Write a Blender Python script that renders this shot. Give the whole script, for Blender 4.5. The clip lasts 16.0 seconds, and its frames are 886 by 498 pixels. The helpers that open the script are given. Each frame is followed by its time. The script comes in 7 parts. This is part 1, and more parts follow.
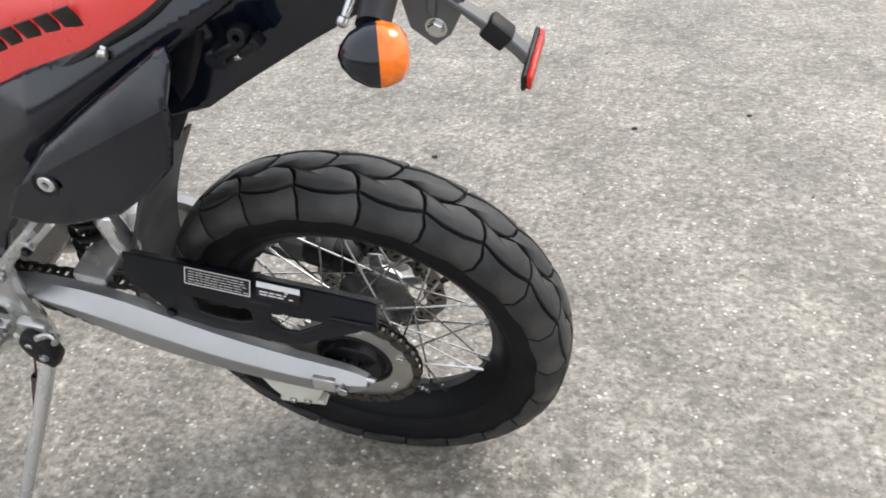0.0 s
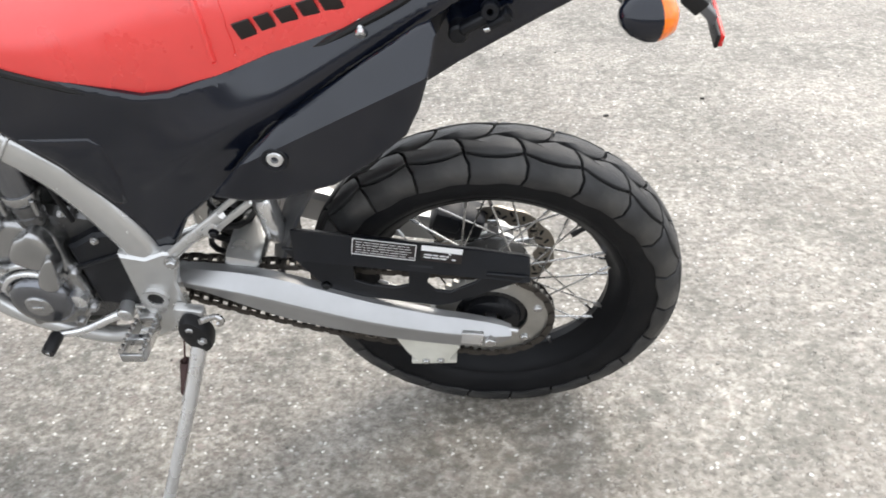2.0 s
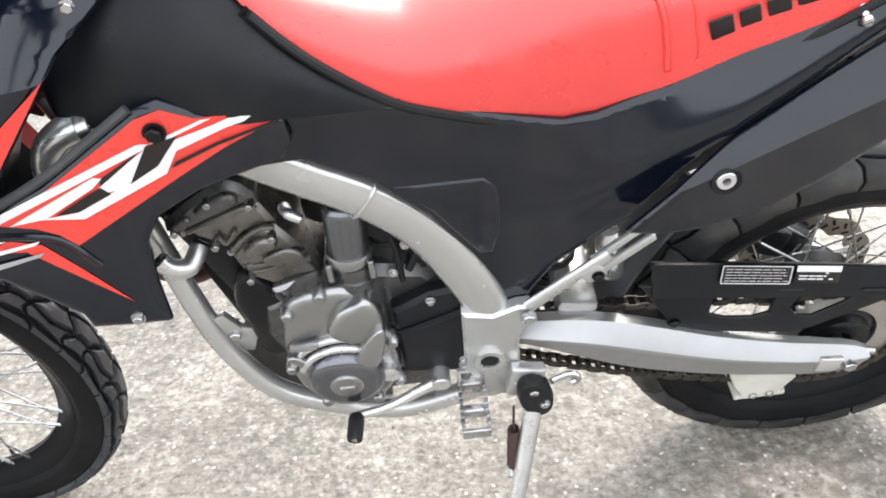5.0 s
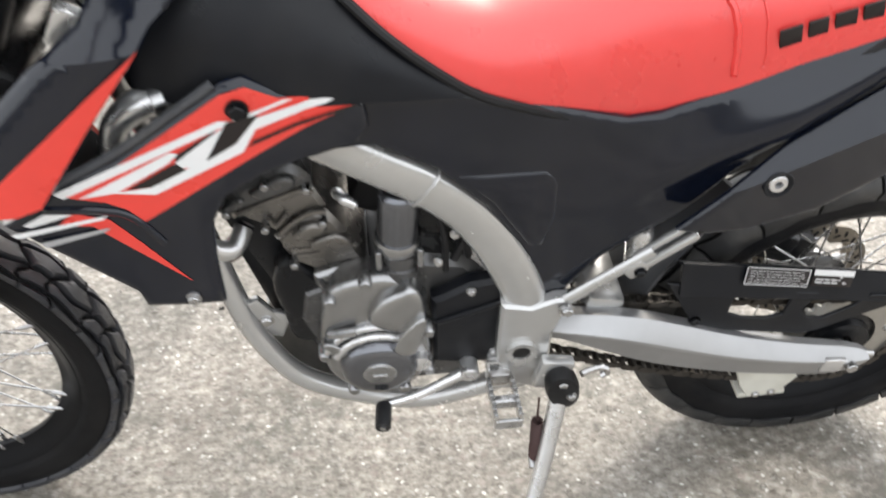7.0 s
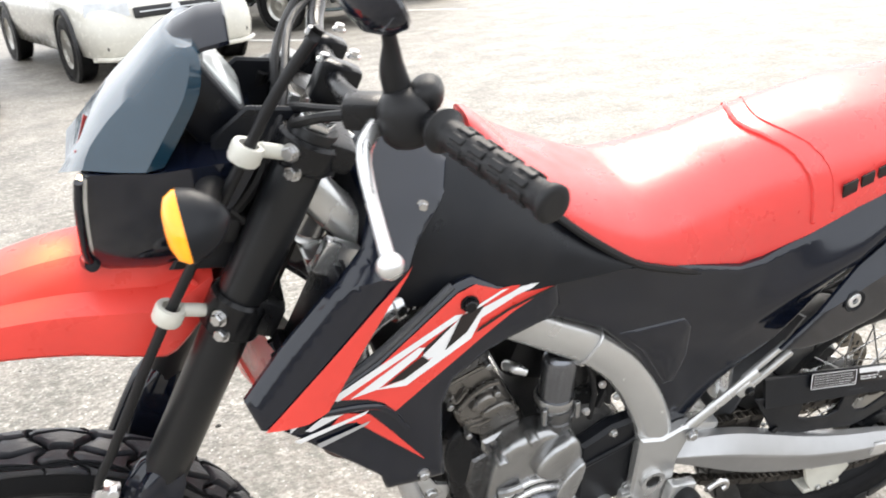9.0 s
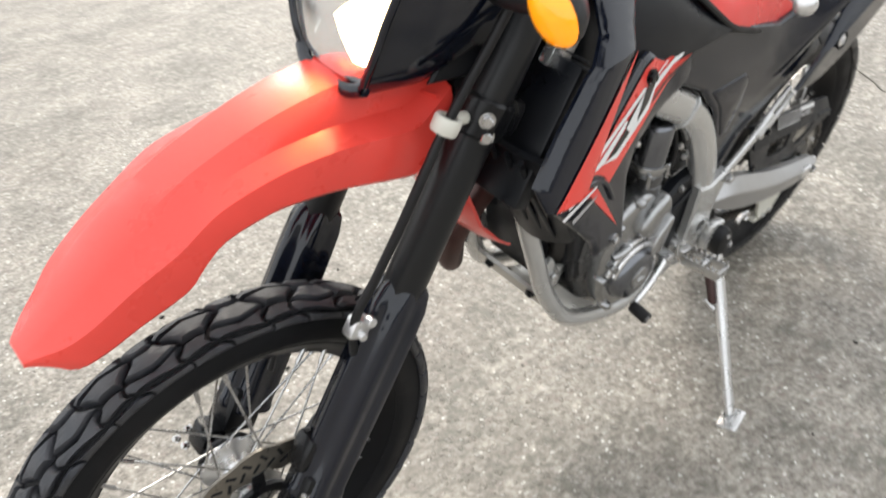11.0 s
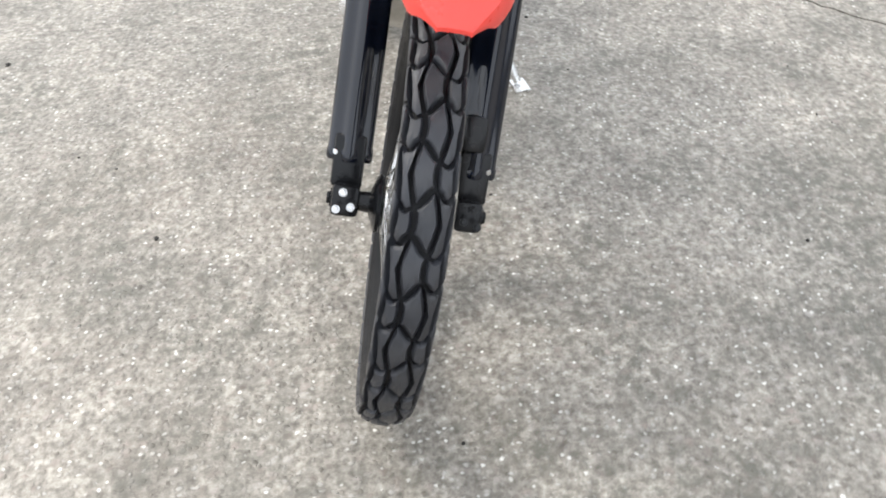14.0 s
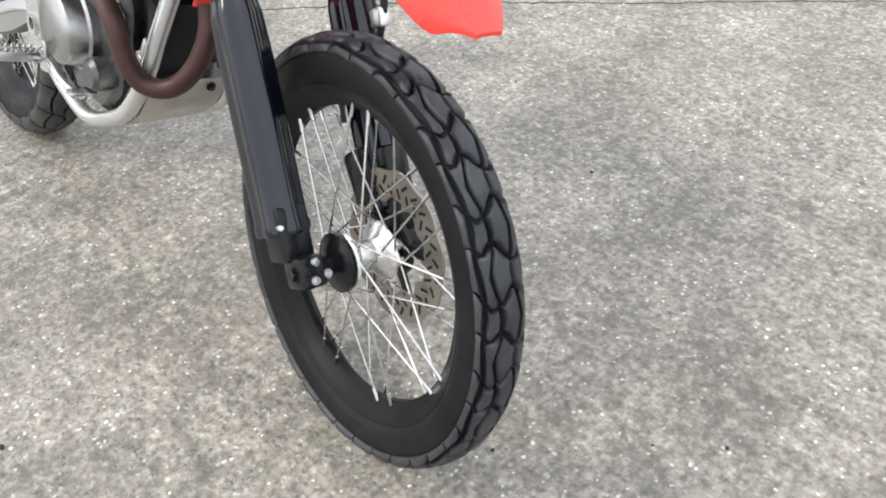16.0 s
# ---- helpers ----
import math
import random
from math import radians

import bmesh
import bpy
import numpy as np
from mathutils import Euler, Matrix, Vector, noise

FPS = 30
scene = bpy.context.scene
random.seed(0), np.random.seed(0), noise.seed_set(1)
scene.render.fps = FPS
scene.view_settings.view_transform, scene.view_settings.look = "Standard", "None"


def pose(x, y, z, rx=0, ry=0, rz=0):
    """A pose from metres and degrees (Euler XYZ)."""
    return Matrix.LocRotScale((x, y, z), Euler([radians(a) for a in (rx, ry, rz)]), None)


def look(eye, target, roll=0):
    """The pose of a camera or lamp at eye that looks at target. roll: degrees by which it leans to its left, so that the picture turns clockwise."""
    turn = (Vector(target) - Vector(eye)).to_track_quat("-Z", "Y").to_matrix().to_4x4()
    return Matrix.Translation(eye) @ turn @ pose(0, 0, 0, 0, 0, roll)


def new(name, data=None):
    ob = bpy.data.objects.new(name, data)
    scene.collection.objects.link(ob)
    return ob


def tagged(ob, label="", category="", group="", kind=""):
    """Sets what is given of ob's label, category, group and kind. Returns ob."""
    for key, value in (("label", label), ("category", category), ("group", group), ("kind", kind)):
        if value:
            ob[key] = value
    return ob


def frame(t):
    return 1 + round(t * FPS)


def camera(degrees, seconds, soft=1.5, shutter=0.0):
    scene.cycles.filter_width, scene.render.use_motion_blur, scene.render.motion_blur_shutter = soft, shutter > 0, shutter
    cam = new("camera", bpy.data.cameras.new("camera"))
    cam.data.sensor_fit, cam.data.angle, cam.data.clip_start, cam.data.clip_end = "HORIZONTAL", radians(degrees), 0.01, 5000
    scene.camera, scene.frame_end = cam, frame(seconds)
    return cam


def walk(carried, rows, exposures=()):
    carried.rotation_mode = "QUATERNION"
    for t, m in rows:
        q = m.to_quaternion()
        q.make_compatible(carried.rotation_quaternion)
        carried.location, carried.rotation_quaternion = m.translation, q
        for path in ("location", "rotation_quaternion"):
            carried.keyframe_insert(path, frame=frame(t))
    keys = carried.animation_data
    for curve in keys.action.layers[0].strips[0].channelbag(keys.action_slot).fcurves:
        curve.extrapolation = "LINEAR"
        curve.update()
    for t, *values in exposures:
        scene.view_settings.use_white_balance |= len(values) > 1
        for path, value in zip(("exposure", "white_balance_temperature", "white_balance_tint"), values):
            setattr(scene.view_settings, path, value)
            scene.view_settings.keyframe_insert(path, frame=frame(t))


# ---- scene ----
cam = camera(53.4, 16.0, soft=1.75, shutter=0.36)
PATH = [
    (0, (0.474, -1.106, 1.152), (-0.057, 0.486, 0.064), -5.5),
    (0.5, (0.384, -1.137, 1.173), (-0.072, 0.485, 0.096), -6.4),
    (1, (0.272, -1.273, 1.202), (-0.095, 0.394, 0.161), -6.5),
    (1.5, (0.196, -1.344, 1.198), (-0.079, 0.326, 0.132), -4.6),
    (2, (0.076, -1.356, 1.186), (-0.135, 0.319, 0.114), -4.2),
    (2.5, (-0.039, -1.35, 1.163), (-0.172, 0.328, 0.083), -6.0),
    (3, (-0.142, -1.363, 1.181), (-0.26, 0.334, 0.129), -5.9),
    (3.5, (-0.283, -1.434, 1.207), (-0.387, 0.313, 0.237), -7.6),
    (4, (-0.392, -1.423, 1.196), (-0.431, 0.309, 0.197), -6.1),
    (4.5, (-0.49, -1.276, 1.166), (-0.489, 0.434, 0.128), -6.4),
    (4.7, (-0.526, -1.219, 1.161), (-0.548, 0.489, 0.121), -6.8),
    (6.8, (-0.7, -1.164, 1.137), (-0.524, 0.493, 0.032), -1.0),
    (7, (-0.725, -1.204, 1.16), (-0.561, 0.488, 0.105), -1.3),
    (7.5, (-0.786, -1.307, 1.212), (-0.684, 0.485, 0.331), -2.1),
    (8, (-0.863, -1.325, 1.247), (-0.778, 0.535, 0.516), -3.1),
    (8.2, (-0.912, -1.313, 1.25), (-0.728, 0.565, 0.586), -4.0),
    (10.3, (-1.569, -1.228, 1.279), (-0.683, 0.331, 0.395), -6.0),
    (10.5, (-1.63, -1.17, 1.279), (-0.669, 0.328, 0.368), -7.3),
    (11, (-1.779, -1.049, 1.281), (-0.716, 0.278, 0.228), -7.4),
    (11.5, (-2.067, -0.964, 1.263), (-0.756, 0.048, 0.143), -6.1),
    (12, (-2.232, -0.837, 1.248), (-0.874, 0.025, 0.058), -3.9),
    (12.5, (-2.341, -0.611, 1.219), (-0.978, 0.071, -0.076), -5.1),
    (13, (-2.402, -0.463, 1.214), (-0.975, -0.01, -0.112), -4.9),
    (13.5, (-2.518, -0.282, 1.223), (-1.02, -0.135, -0.094), -5.5),
    (14, (-2.542, -0.112, 1.205), (-1.043, -0.143, -0.118), -3.8),
    (14.5, (-2.439, 0.067, 1.19), (-1.0, -0.2, -0.173), -6.5),
    (15, (-2.381, 0.208, 1.187), (-0.981, -0.312, -0.144), -5.1),
    (15.5, (-2.394, 0.378, 1.212), (-1.097, -0.468, -0.054), -5.0),
    (16, (-2.349, 0.488, 1.196), (-1.143, -0.488, -0.066), -3.9),
]
EXPOSURES = [(0, -0.11, 6520, 10), (0.5, -0.08, 6520, 10), (1, -0.02, 6480, 10), (1.5, 0.10, 6480, 10), (2, 0.16, 6480, 10), (3, 0.42, 6510, 10), (3.5, 0.57, 6510, 10), (4.5, 0.62, 6530, 10), (6.8, 0.28, 6680, 10), (7, 0.26, 6700, 10), (7.5, 0.48, 6640, 10), (8.2, 0.44, 6620, 10), (10.3, 0.4, 6700, 10), (10.5, 0.28, 6700, 10), (11, 0.02, 6760, 9), (11.5, -0.06, 6780, 9), (12, -0.10, 6680, 9), (12.5, -0.28, 6620, 9), (13.5, 0.04, 6520, 9), (14.5, 0.13, 6480, 9), (16, 0.07, 6490, 9)]
walk(cam, [(t, look(eye, target, roll)) for t, eye, target, roll in PATH], EXPOSURES)


# ---- light ----
SUN_EL, SUN_AZ = radians(45), radians(34)
world = bpy.data.worlds.new("world")
scene.world = world
world.use_nodes = True
wn, wl = world.node_tree.nodes, world.node_tree.links
sky = wn.new("ShaderNodeTexSky")
sky.sky_type, sky.sun_disc = "NISHITA", False
sky.sun_elevation, sky.sun_rotation = SUN_EL, SUN_AZ
sky.air_density, sky.dust_density, sky.ozone_density = 1.0, 6.0, 1.0
haze = wn.new("ShaderNodeMix")
haze.data_type = "RGBA"
haze.inputs["Factor"].default_value = 0.8
haze.inputs[7].default_value = (11.3, 11.8, 12.5, 1)
wl.new(sky.outputs[0], haze.inputs[6])
wl.new(haze.outputs[2], wn["Background"].inputs["Color"])
wn["Background"].inputs["Strength"].default_value = 0.16

sun = new("sun", bpy.data.lights.new("sun", "SUN"))
sun.data.energy, sun.data.angle, sun.data.color = 1.4, radians(20), (1.0, 0.94, 0.85)
sun_dir = Vector((math.sin(SUN_AZ) * math.cos(SUN_EL), math.cos(SUN_AZ) * math.cos(SUN_EL), math.sin(SUN_EL)))
sun.matrix_world = look(sun_dir * 30, (0, 0, 0))


# ---- materials ----
def material(name, color, rough=0.5, metal=0.0, vary=0.15, scale=40.0, bump=0.0, bump_scale=300.0, coat=0.0, spec=0.5, random_vary=0.0, rough_vary=0.12, dirt=None, dirt_amount=0.0, dirt_scale=9.0):
    """A surface with tone variation at two scales, worn gloss and fine relief."""
    m = bpy.data.materials.new(name)
    m.use_nodes = True
    n, l = m.node_tree.nodes, m.node_tree.links
    b = n["Principled BSDF"]
    b.inputs["Metallic"].default_value = metal
    b.inputs["Specular IOR Level"].default_value = spec
    b.inputs["Coat Weight"].default_value = coat
    b.inputs["Coat Roughness"].default_value = 0.12
    tc = n.new("ShaderNodeTexCoord")

    def tex(sc, detail=4.0):
        t = n.new("ShaderNodeTexNoise")
        t.inputs["Scale"].default_value, t.inputs["Detail"].default_value = sc, detail
        l.new(tc.outputs["Object"], t.inputs["Vector"])
        return t.outputs["Fac"]

    def ramp(f, lo, hi, a=0.3, z=0.7):
        r = n.new("ShaderNodeMapRange")
        for k, v in zip(("From Min", "From Max", "To Min", "To Max"), (a, z, lo, hi)):
            r.inputs[k].default_value = v
        l.new(f, r.inputs["Value"])
        return r.outputs["Result"]

    def mul(x, y):
        k = n.new("ShaderNodeMath")
        k.operation = "MULTIPLY"
        l.new(x, k.inputs[0])
        l.new(y, k.inputs[1])
        return k.outputs[0]

    big, fine = tex(scale / 6, 3.0), tex(scale)
    tone = mul(ramp(big, 1 - vary, 1 + vary), ramp(fine, 1 - vary * 0.6, 1 + vary * 0.6))
    if random_vary:
        info = n.new("ShaderNodeObjectInfo")
        tone = mul(tone, ramp(info.outputs["Random"], 1 - random_vary, 1 + random_vary, 0, 1))
    v = n.new("ShaderNodeVectorMath")
    v.operation = "SCALE"
    v.inputs[0].default_value = color
    l.new(tone, v.inputs["Scale"])
    out = v.outputs[0]
    if dirt:
        mx = n.new("ShaderNodeMix")
        mx.data_type = "RGBA"
        mx.inputs[7].default_value = (*dirt, 1)
        l.new(out, mx.inputs[6])
        l.new(ramp(tex(dirt_scale, 8.0), 0, dirt_amount, 0.45, 0.75), mx.inputs["Factor"])
        out = mx.outputs[2]
    l.new(out, b.inputs["Base Color"])
    l.new(ramp(tex(scale * 0.5, 6.0), max(0.03, rough - rough_vary), min(1, rough + rough_vary)), b.inputs["Roughness"])
    if bump:
        bp = n.new("ShaderNodeBump")
        bp.inputs["Strength"].default_value, bp.inputs["Distance"].default_value = bump, 0.001
        l.new(tex(bump_scale, 3.0), bp.inputs["Height"])
        l.new(bp.outputs[0], b.inputs["Normal"])
    return m


DUST = (0.28, 0.25, 0.21)
RED = material("red_plastic", (0.79, 0.060, 0.045), 0.34, bump=0.08, bump_scale=500, vary=0.05, coat=0.15)
SEAT = material("red_vinyl", (0.79, 0.052, 0.047), 0.32, spec=1.0, bump=0.10, bump_scale=1400, vary=0.05)
BLACK = material("black_gloss_plastic", (0.0036, 0.0056, 0.0125), 0.13, bump=0.012, bump_scale=300, vary=0.1, rough_vary=0.04, spec=0.6, dirt=DUST, dirt_amount=0.005)
RIMBLACK = material("black_anodised_rim", (0.0045, 0.0048, 0.006), 0.42, spec=0.16, bump=0.1, bump_scale=500, vary=0.12, rough_vary=0.06)
MATTE = material("black_matte_plastic", (0.0060, 0.0070, 0.0098), 0.38, spec=0.3, bump=0.25, bump_scale=900, vary=0.12, dirt=DUST, dirt_amount=0.03)
DARKMETAL = material("black_coated_metal", (0.007, 0.0075, 0.009), 0.26, metal=0.15, spec=0.35, bump=0.12, bump_scale=700, dirt=DUST, dirt_amount=0.03)
SILVER = material("silver_paint", (0.60, 0.60, 0.59), 0.24, metal=0.7, bump=0.03, bump_scale=500, vary=0.03, rough_vary=0.05, dirt=(0.2, 0.18, 0.15), dirt_amount=0.06)
SWING = material("silver_swingarm_finish", (0.43, 0.43, 0.432), 0.34, metal=0.8, vary=0.05, rough_vary=0.03, dirt=(0.2, 0.18, 0.15), dirt_amount=0.06)
FORK = material("satin_black_fork", (0.007, 0.0078, 0.0095), 0.36, spec=0.4, bump=0.1, bump_scale=700, vary=0.12, rough_vary=0.06, dirt=DUST, dirt_amount=0.02)
CAST = material("grey_cast_metal", (0.40, 0.40, 0.40), 0.19, metal=0.92, bump=0.3, bump_scale=700, vary=0.08, rough_vary=0.05, dirt=(0.06, 0.055, 0.05), dirt_amount=0.26)
GUNMETAL = material("engine_grey_paint", (0.128, 0.127, 0.127), 0.25, metal=0.65, bump=0.35, bump_scale=600, vary=0.15, dirt=(0.03, 0.03, 0.03), dirt_amount=0.45)
BRONZE = material("cylinder_grey_paint", (0.225, 0.213, 0.198), 0.24, metal=0.8, bump=0.4, bump_scale=500, vary=0.15, dirt=(0.05, 0.047, 0.043), dirt_amount=0.4)
STARTER = material("satin_grey_metal", (0.19, 0.195, 0.21), 0.18, metal=0.88, bump=0.12, bump_scale=700, vary=0.10, rough_vary=0.05, dirt=(0.05, 0.05, 0.05), dirt_amount=0.35)
STEEL = material("bright_steel", (0.62, 0.62, 0.62), 0.26, metal=1.0, vary=0.1, dirt=(0.22, 0.17, 0.12), dirt_amount=0.25)
ALLOY = material("polished_alloy", (0.78, 0.78, 0.78), 0.28, metal=0.85, vary=0.08, bump=0.1, dirt=(0.25, 0.23, 0.2), dirt_amount=0.2)
PLATED = material("grey_plated_metal", (0.15, 0.153, 0.16), 0.42, metal=0.5, vary=0.08, bump=0.05, dirt=DUST, dirt_amount=0.1)
DISC = material("brake_disc_steel", (0.34, 0.315, 0.275), 0.34, metal=0.9, vary=0.15, dirt=(0.2, 0.14, 0.09), dirt_amount=0.45)
DULLSTEEL = material("dull_steel", (0.50, 0.49, 0.46), 0.36, metal=0.85, vary=0.15, dirt=(0.12, 0.10, 0.08), dirt_amount=0.4)
CHAIN = material("oily_chain_steel", (0.06, 0.055, 0.05), 0.4, metal=0.7, vary=0.25, dirt=(0.16, 0.13, 0.1), dirt_amount=0.3)
RUST = material("heat_stained_steel", (0.070, 0.031, 0.026), 0.5, metal=0.4, vary=0.3, bump=0.2, dirt=(0.07, 0.05, 0.05), dirt_amount=0.6)
RUBBER = material("tyre_rubber", (0.0055, 0.0058, 0.0072), 0.52, spec=0.20, bump=0.5, bump_scale=900, vary=0.18, dirt=(0.09, 0.085, 0.08), dirt_amount=0.06, dirt_scale=14)
TREAD = material("worn_tread_rubber", (0.026, 0.0278, 0.034), 0.42, spec=0.5, bump=0.5, bump_scale=1100, vary=0.2, random_vary=0.2, dirt=(0.12, 0.115, 0.11), dirt_amount=0.25, dirt_scale=18)
TREADREAR = material("dusty_tread_rubber", (0.030, 0.030, 0.031), 0.50, spec=0.45, bump=0.5, bump_scale=1100, vary=0.22, random_vary=0.25, dirt=(0.15, 0.142, 0.13), dirt_amount=0.42, dirt_scale=16)
SOFT = material("soft_black_rubber", (0.010, 0.010, 0.011), 0.46, spec=0.35, bump=0.3, bump_scale=800, vary=0.15)
FLAP = material("grey_rubber_flap", (0.05, 0.052, 0.058), 0.5, bump=0.3, bump_scale=500, vary=0.15, dirt=DUST, dirt_amount=0.12)
WHITE = material("white_decal", (0.80, 0.80, 0.80), 0.35, vary=0.04)
CREAM = material("cream_plastic", (0.70, 0.69, 0.62), 0.45, vary=0.08, dirt=(0.3, 0.26, 0.2), dirt_amount=0.4)
INK = material("black_ink", (0.012, 0.008, 0.008), 0.4, vary=0.1)
GREYDECAL = material("grey_decal", (0.38, 0.38, 0.38), 0.4, vary=0.05)
ORANGE = material("orange_lens", (0.90, 0.185, 0.004), 0.14, vary=0.30, scale=130, bump=0.5, bump_scale=160, coat=0.6)
ORANGE.node_tree.nodes["Principled BSDF"].inputs["Subsurface Weight"].default_value = 0.3
ORANGE.node_tree.nodes["Principled BSDF"].inputs["Subsurface Radius"].default_value = (0.01, 0.004, 0.001)
LITLENS = material("lit_orange_lens", (0.98, 0.33, 0.008), 0.12, vary=0.12, scale=90, coat=0.6)
LITLENS.node_tree.nodes["Principled BSDF"].inputs["Emission Color"].default_value = (1.0, 0.36, 0.01, 1)
LITLENS.node_tree.nodes["Principled BSDF"].inputs["Emission Strength"].default_value = 0.55
REDLENS = material("red_reflector", (0.62, 0.02, 0.015), 0.32, vary=0.15, scale=200)
# the cowl is dark; blue of the reflected sky is mixed into its colour
COWL = material("sky_tinted_cowl", (0.006, 0.030, 0.052), 0.07, vary=0.08, coat=0.5)
LENS = material("clear_lamp_lens", (0.90, 0.90, 0.89), 0.07, metal=0.9, vary=0.04, coat=0.6)
LITGLASS = material("lit_lamp_glass", (0.90, 0.90, 0.89), 0.10, vary=0.04, coat=0.6)
LITGLASS.node_tree.nodes["Principled BSDF"].inputs["Emission Color"].default_value = (1.0, 0.72, 0.36, 1)
LITGLASS.node_tree.nodes["Principled BSDF"].inputs["Emission Strength"].default_value = 14.0
SCREEN = material("grey_display", (0.66, 0.69, 0.68), 0.12, vary=0.08, coat=0.5)


def ground_material():
    """Weathered concrete with exposed stones: pebbles, sand between them, stains."""
    m = bpy.data.materials.new("exposed_aggregate_concrete")
    m.use_nodes = True
    n, l = m.node_tree.nodes, m.node_tree.links
    b = n["Principled BSDF"]
    tc = n.new("ShaderNodeTexCoord")
    warp = n.new("ShaderNodeTexNoise")
    warp.inputs["Scale"].default_value = 60
    l.new(tc.outputs["Object"], warp.inputs["Vector"])
    off = n.new("ShaderNodeVectorMath")
    off.operation = "MULTIPLY_ADD"
    off.inputs[1].default_value = (0.012, 0.012, 0.012)
    l.new(warp.outputs["Color"], off.inputs[0])
    l.new(tc.outputs["Object"], off.inputs[2])

    def vor(scale, feature="F1"):
        v = n.new("ShaderNodeTexVoronoi")
        v.feature = feature
        v.inputs["Scale"].default_value = scale
        l.new(off.outputs[0], v.inputs["Vector"])
        return v

    def noise_tex(scale, detail=6.0, rough=0.55):
        t = n.new("ShaderNodeTexNoise")
        t.inputs["Scale"].default_value, t.inputs["Detail"].default_value, t.inputs["Roughness"].default_value = scale, detail, rough
        l.new(tc.outputs["Object"], t.inputs["Vector"])
        return t.outputs["Fac"]

    def rng(f, a, z, lo, hi):
        r = n.new("ShaderNodeMapRange")
        for k, v in zip(("From Min", "From Max", "To Min", "To Max"), (a, z, lo, hi)):
            r.inputs[k].default_value = v
        l.new(f, r.inputs["Value"])
        return r.outputs["Result"]

    def mix(f, a, c, mode="MIX"):
        x = n.new("ShaderNodeMix")
        x.data_type, x.blend_type = "RGBA", mode
        for sock, val in ((x.inputs["Factor"], f), (x.inputs[6], a), (x.inputs[7], c)):
            if isinstance(val, (tuple, float)):
                sock.default_value = val
            else:
                l.new(val, sock)
        return x.outputs[2]

    stones, chips, coarse = vor(80), vor(92), vor(44)
    pick = n.new("ShaderNodeSeparateColor")
    l.new(stones.outputs["Color"], pick.inputs[0])
    pick2 = n.new("ShaderNodeSeparateColor")
    l.new(chips.outputs["Color"], pick2.inputs[0])

    pick3 = n.new("ShaderNodeSeparateColor")
    l.new(coarse.outputs["Color"], pick3.inputs[0])

    def times(x, y):
        k = n.new("ShaderNodeMath")
        k.operation = "MULTIPLY"
        l.new(x, k.inputs[0])
        l.new(y, k.inputs[1])
        return k.outputs[0]

    # sandy matrix in three octaves
    ramp = n.new("ShaderNodeValToRGB")
    ramp.color_ramp.elements[0].position, ramp.color_ramp.elements[0].color = 0.28, (0.115, 0.102, 0.085, 1)
    ramp.color_ramp.elements[1].position, ramp.color_ramp.elements[1].color = 0.76, (0.49, 0.46, 0.41, 1)
    for pos, tone in ((0.42, (0.205, 0.185, 0.157, 1)), (0.53, (0.300, 0.274, 0.236, 1)), (0.62, (0.37, 0.344, 0.300, 1))):
        ramp.color_ramp.elements.new(pos).color = tone
    l.new(noise_tex(66, 5.0, 0.62), ramp.inputs["Fac"])
    col = ramp.outputs[0]
    # stones of many tones, some bared and some sunk in the matrix
    shade = n.new("ShaderNodeValToRGB")
    shade.color_ramp.elements[0].color = (0.13, 0.112, 0.090, 1)
    shade.color_ramp.elements[1].color = (0.50, 0.478, 0.44, 1)
    shade.color_ramp.elements.new(0.5).color = (0.29, 0.262, 0.225, 1)
    l.new(pick.outputs[0], shade.inputs["Fac"])
    inside = times(rng(stones.outputs["Distance"], 0.22, 0.48, 1.0, 0.0), rng(pick.outputs[1], 0.30, 0.65, 0.0, 0.85))
    col = mix(inside, col, shade.outputs[0])
    # larger pebbles, pale or rosy brown
    rosy = n.new("ShaderNodeValToRGB")
    rosy.color_ramp.elements[0].color = (0.15, 0.122, 0.102, 1)
    rosy.color_ramp.elements[1].color = (0.52, 0.485, 0.445, 1)
    rosy.color_ramp.elements.new(0.55).color = (0.33, 0.278, 0.245, 1)
    l.new(pick3.outputs[0], rosy.inputs["Fac"])
    large = times(rng(coarse.outputs["Distance"], 0.18, 0.46, 1.0, 0.0), rng(pick3.outputs[1], 0.45, 0.70, 0.0, 0.75))
    col = mix(large, col, rosy.outputs[0])
    # a few white chips
    white = times(rng(chips.outputs["Distance"], 0.20, 0.42, 1.0, 0.0), rng(pick2.outputs[1], 0.86, 0.95, 0.0, 1.0))
    col = mix(white, col, (0.74, 0.72, 0.67, 1))
    stain = rng(noise_tex(3.2, 8.0, 0.72), 0.32, 0.68, 0.68, 1.32)
    blotch = rng(noise_tex(24.0, 6.0, 0.68), 0.3, 0.7, 0.64, 1.36)
    v = n.new("ShaderNodeVectorMath")
    v.operation = "SCALE"
    l.new(col, v.inputs[0])
    l.new(times(stain, blotch), v.inputs["Scale"])
    # moss-grey dirt in wide patches, broken up by the grain
    moss = times(rng(noise_tex(2.6, 6.0, 0.68), 0.46, 0.58, 0.0, 1.0), rng(noise_tex(28.0, 5.0, 0.7), 0.42, 0.60, 0.0, 0.85))
    green = mix(moss, v.outputs[0], (0.120, 0.115, 0.093, 1))
    brown = times(rng(noise_tex(1.1, 6.0, 0.6), 0.52, 0.70, 0.0, 0.8), rng(noise_tex(30.0, 5.0, 0.7), 0.40, 0.62, 0.0, 0.8))
    l.new(mix(brown, green, (0.20, 0.162, 0.13, 1)), b.inputs["Base Color"])
    b.inputs["Roughness"].default_value = 0.50
    bp = n.new("ShaderNodeBump")
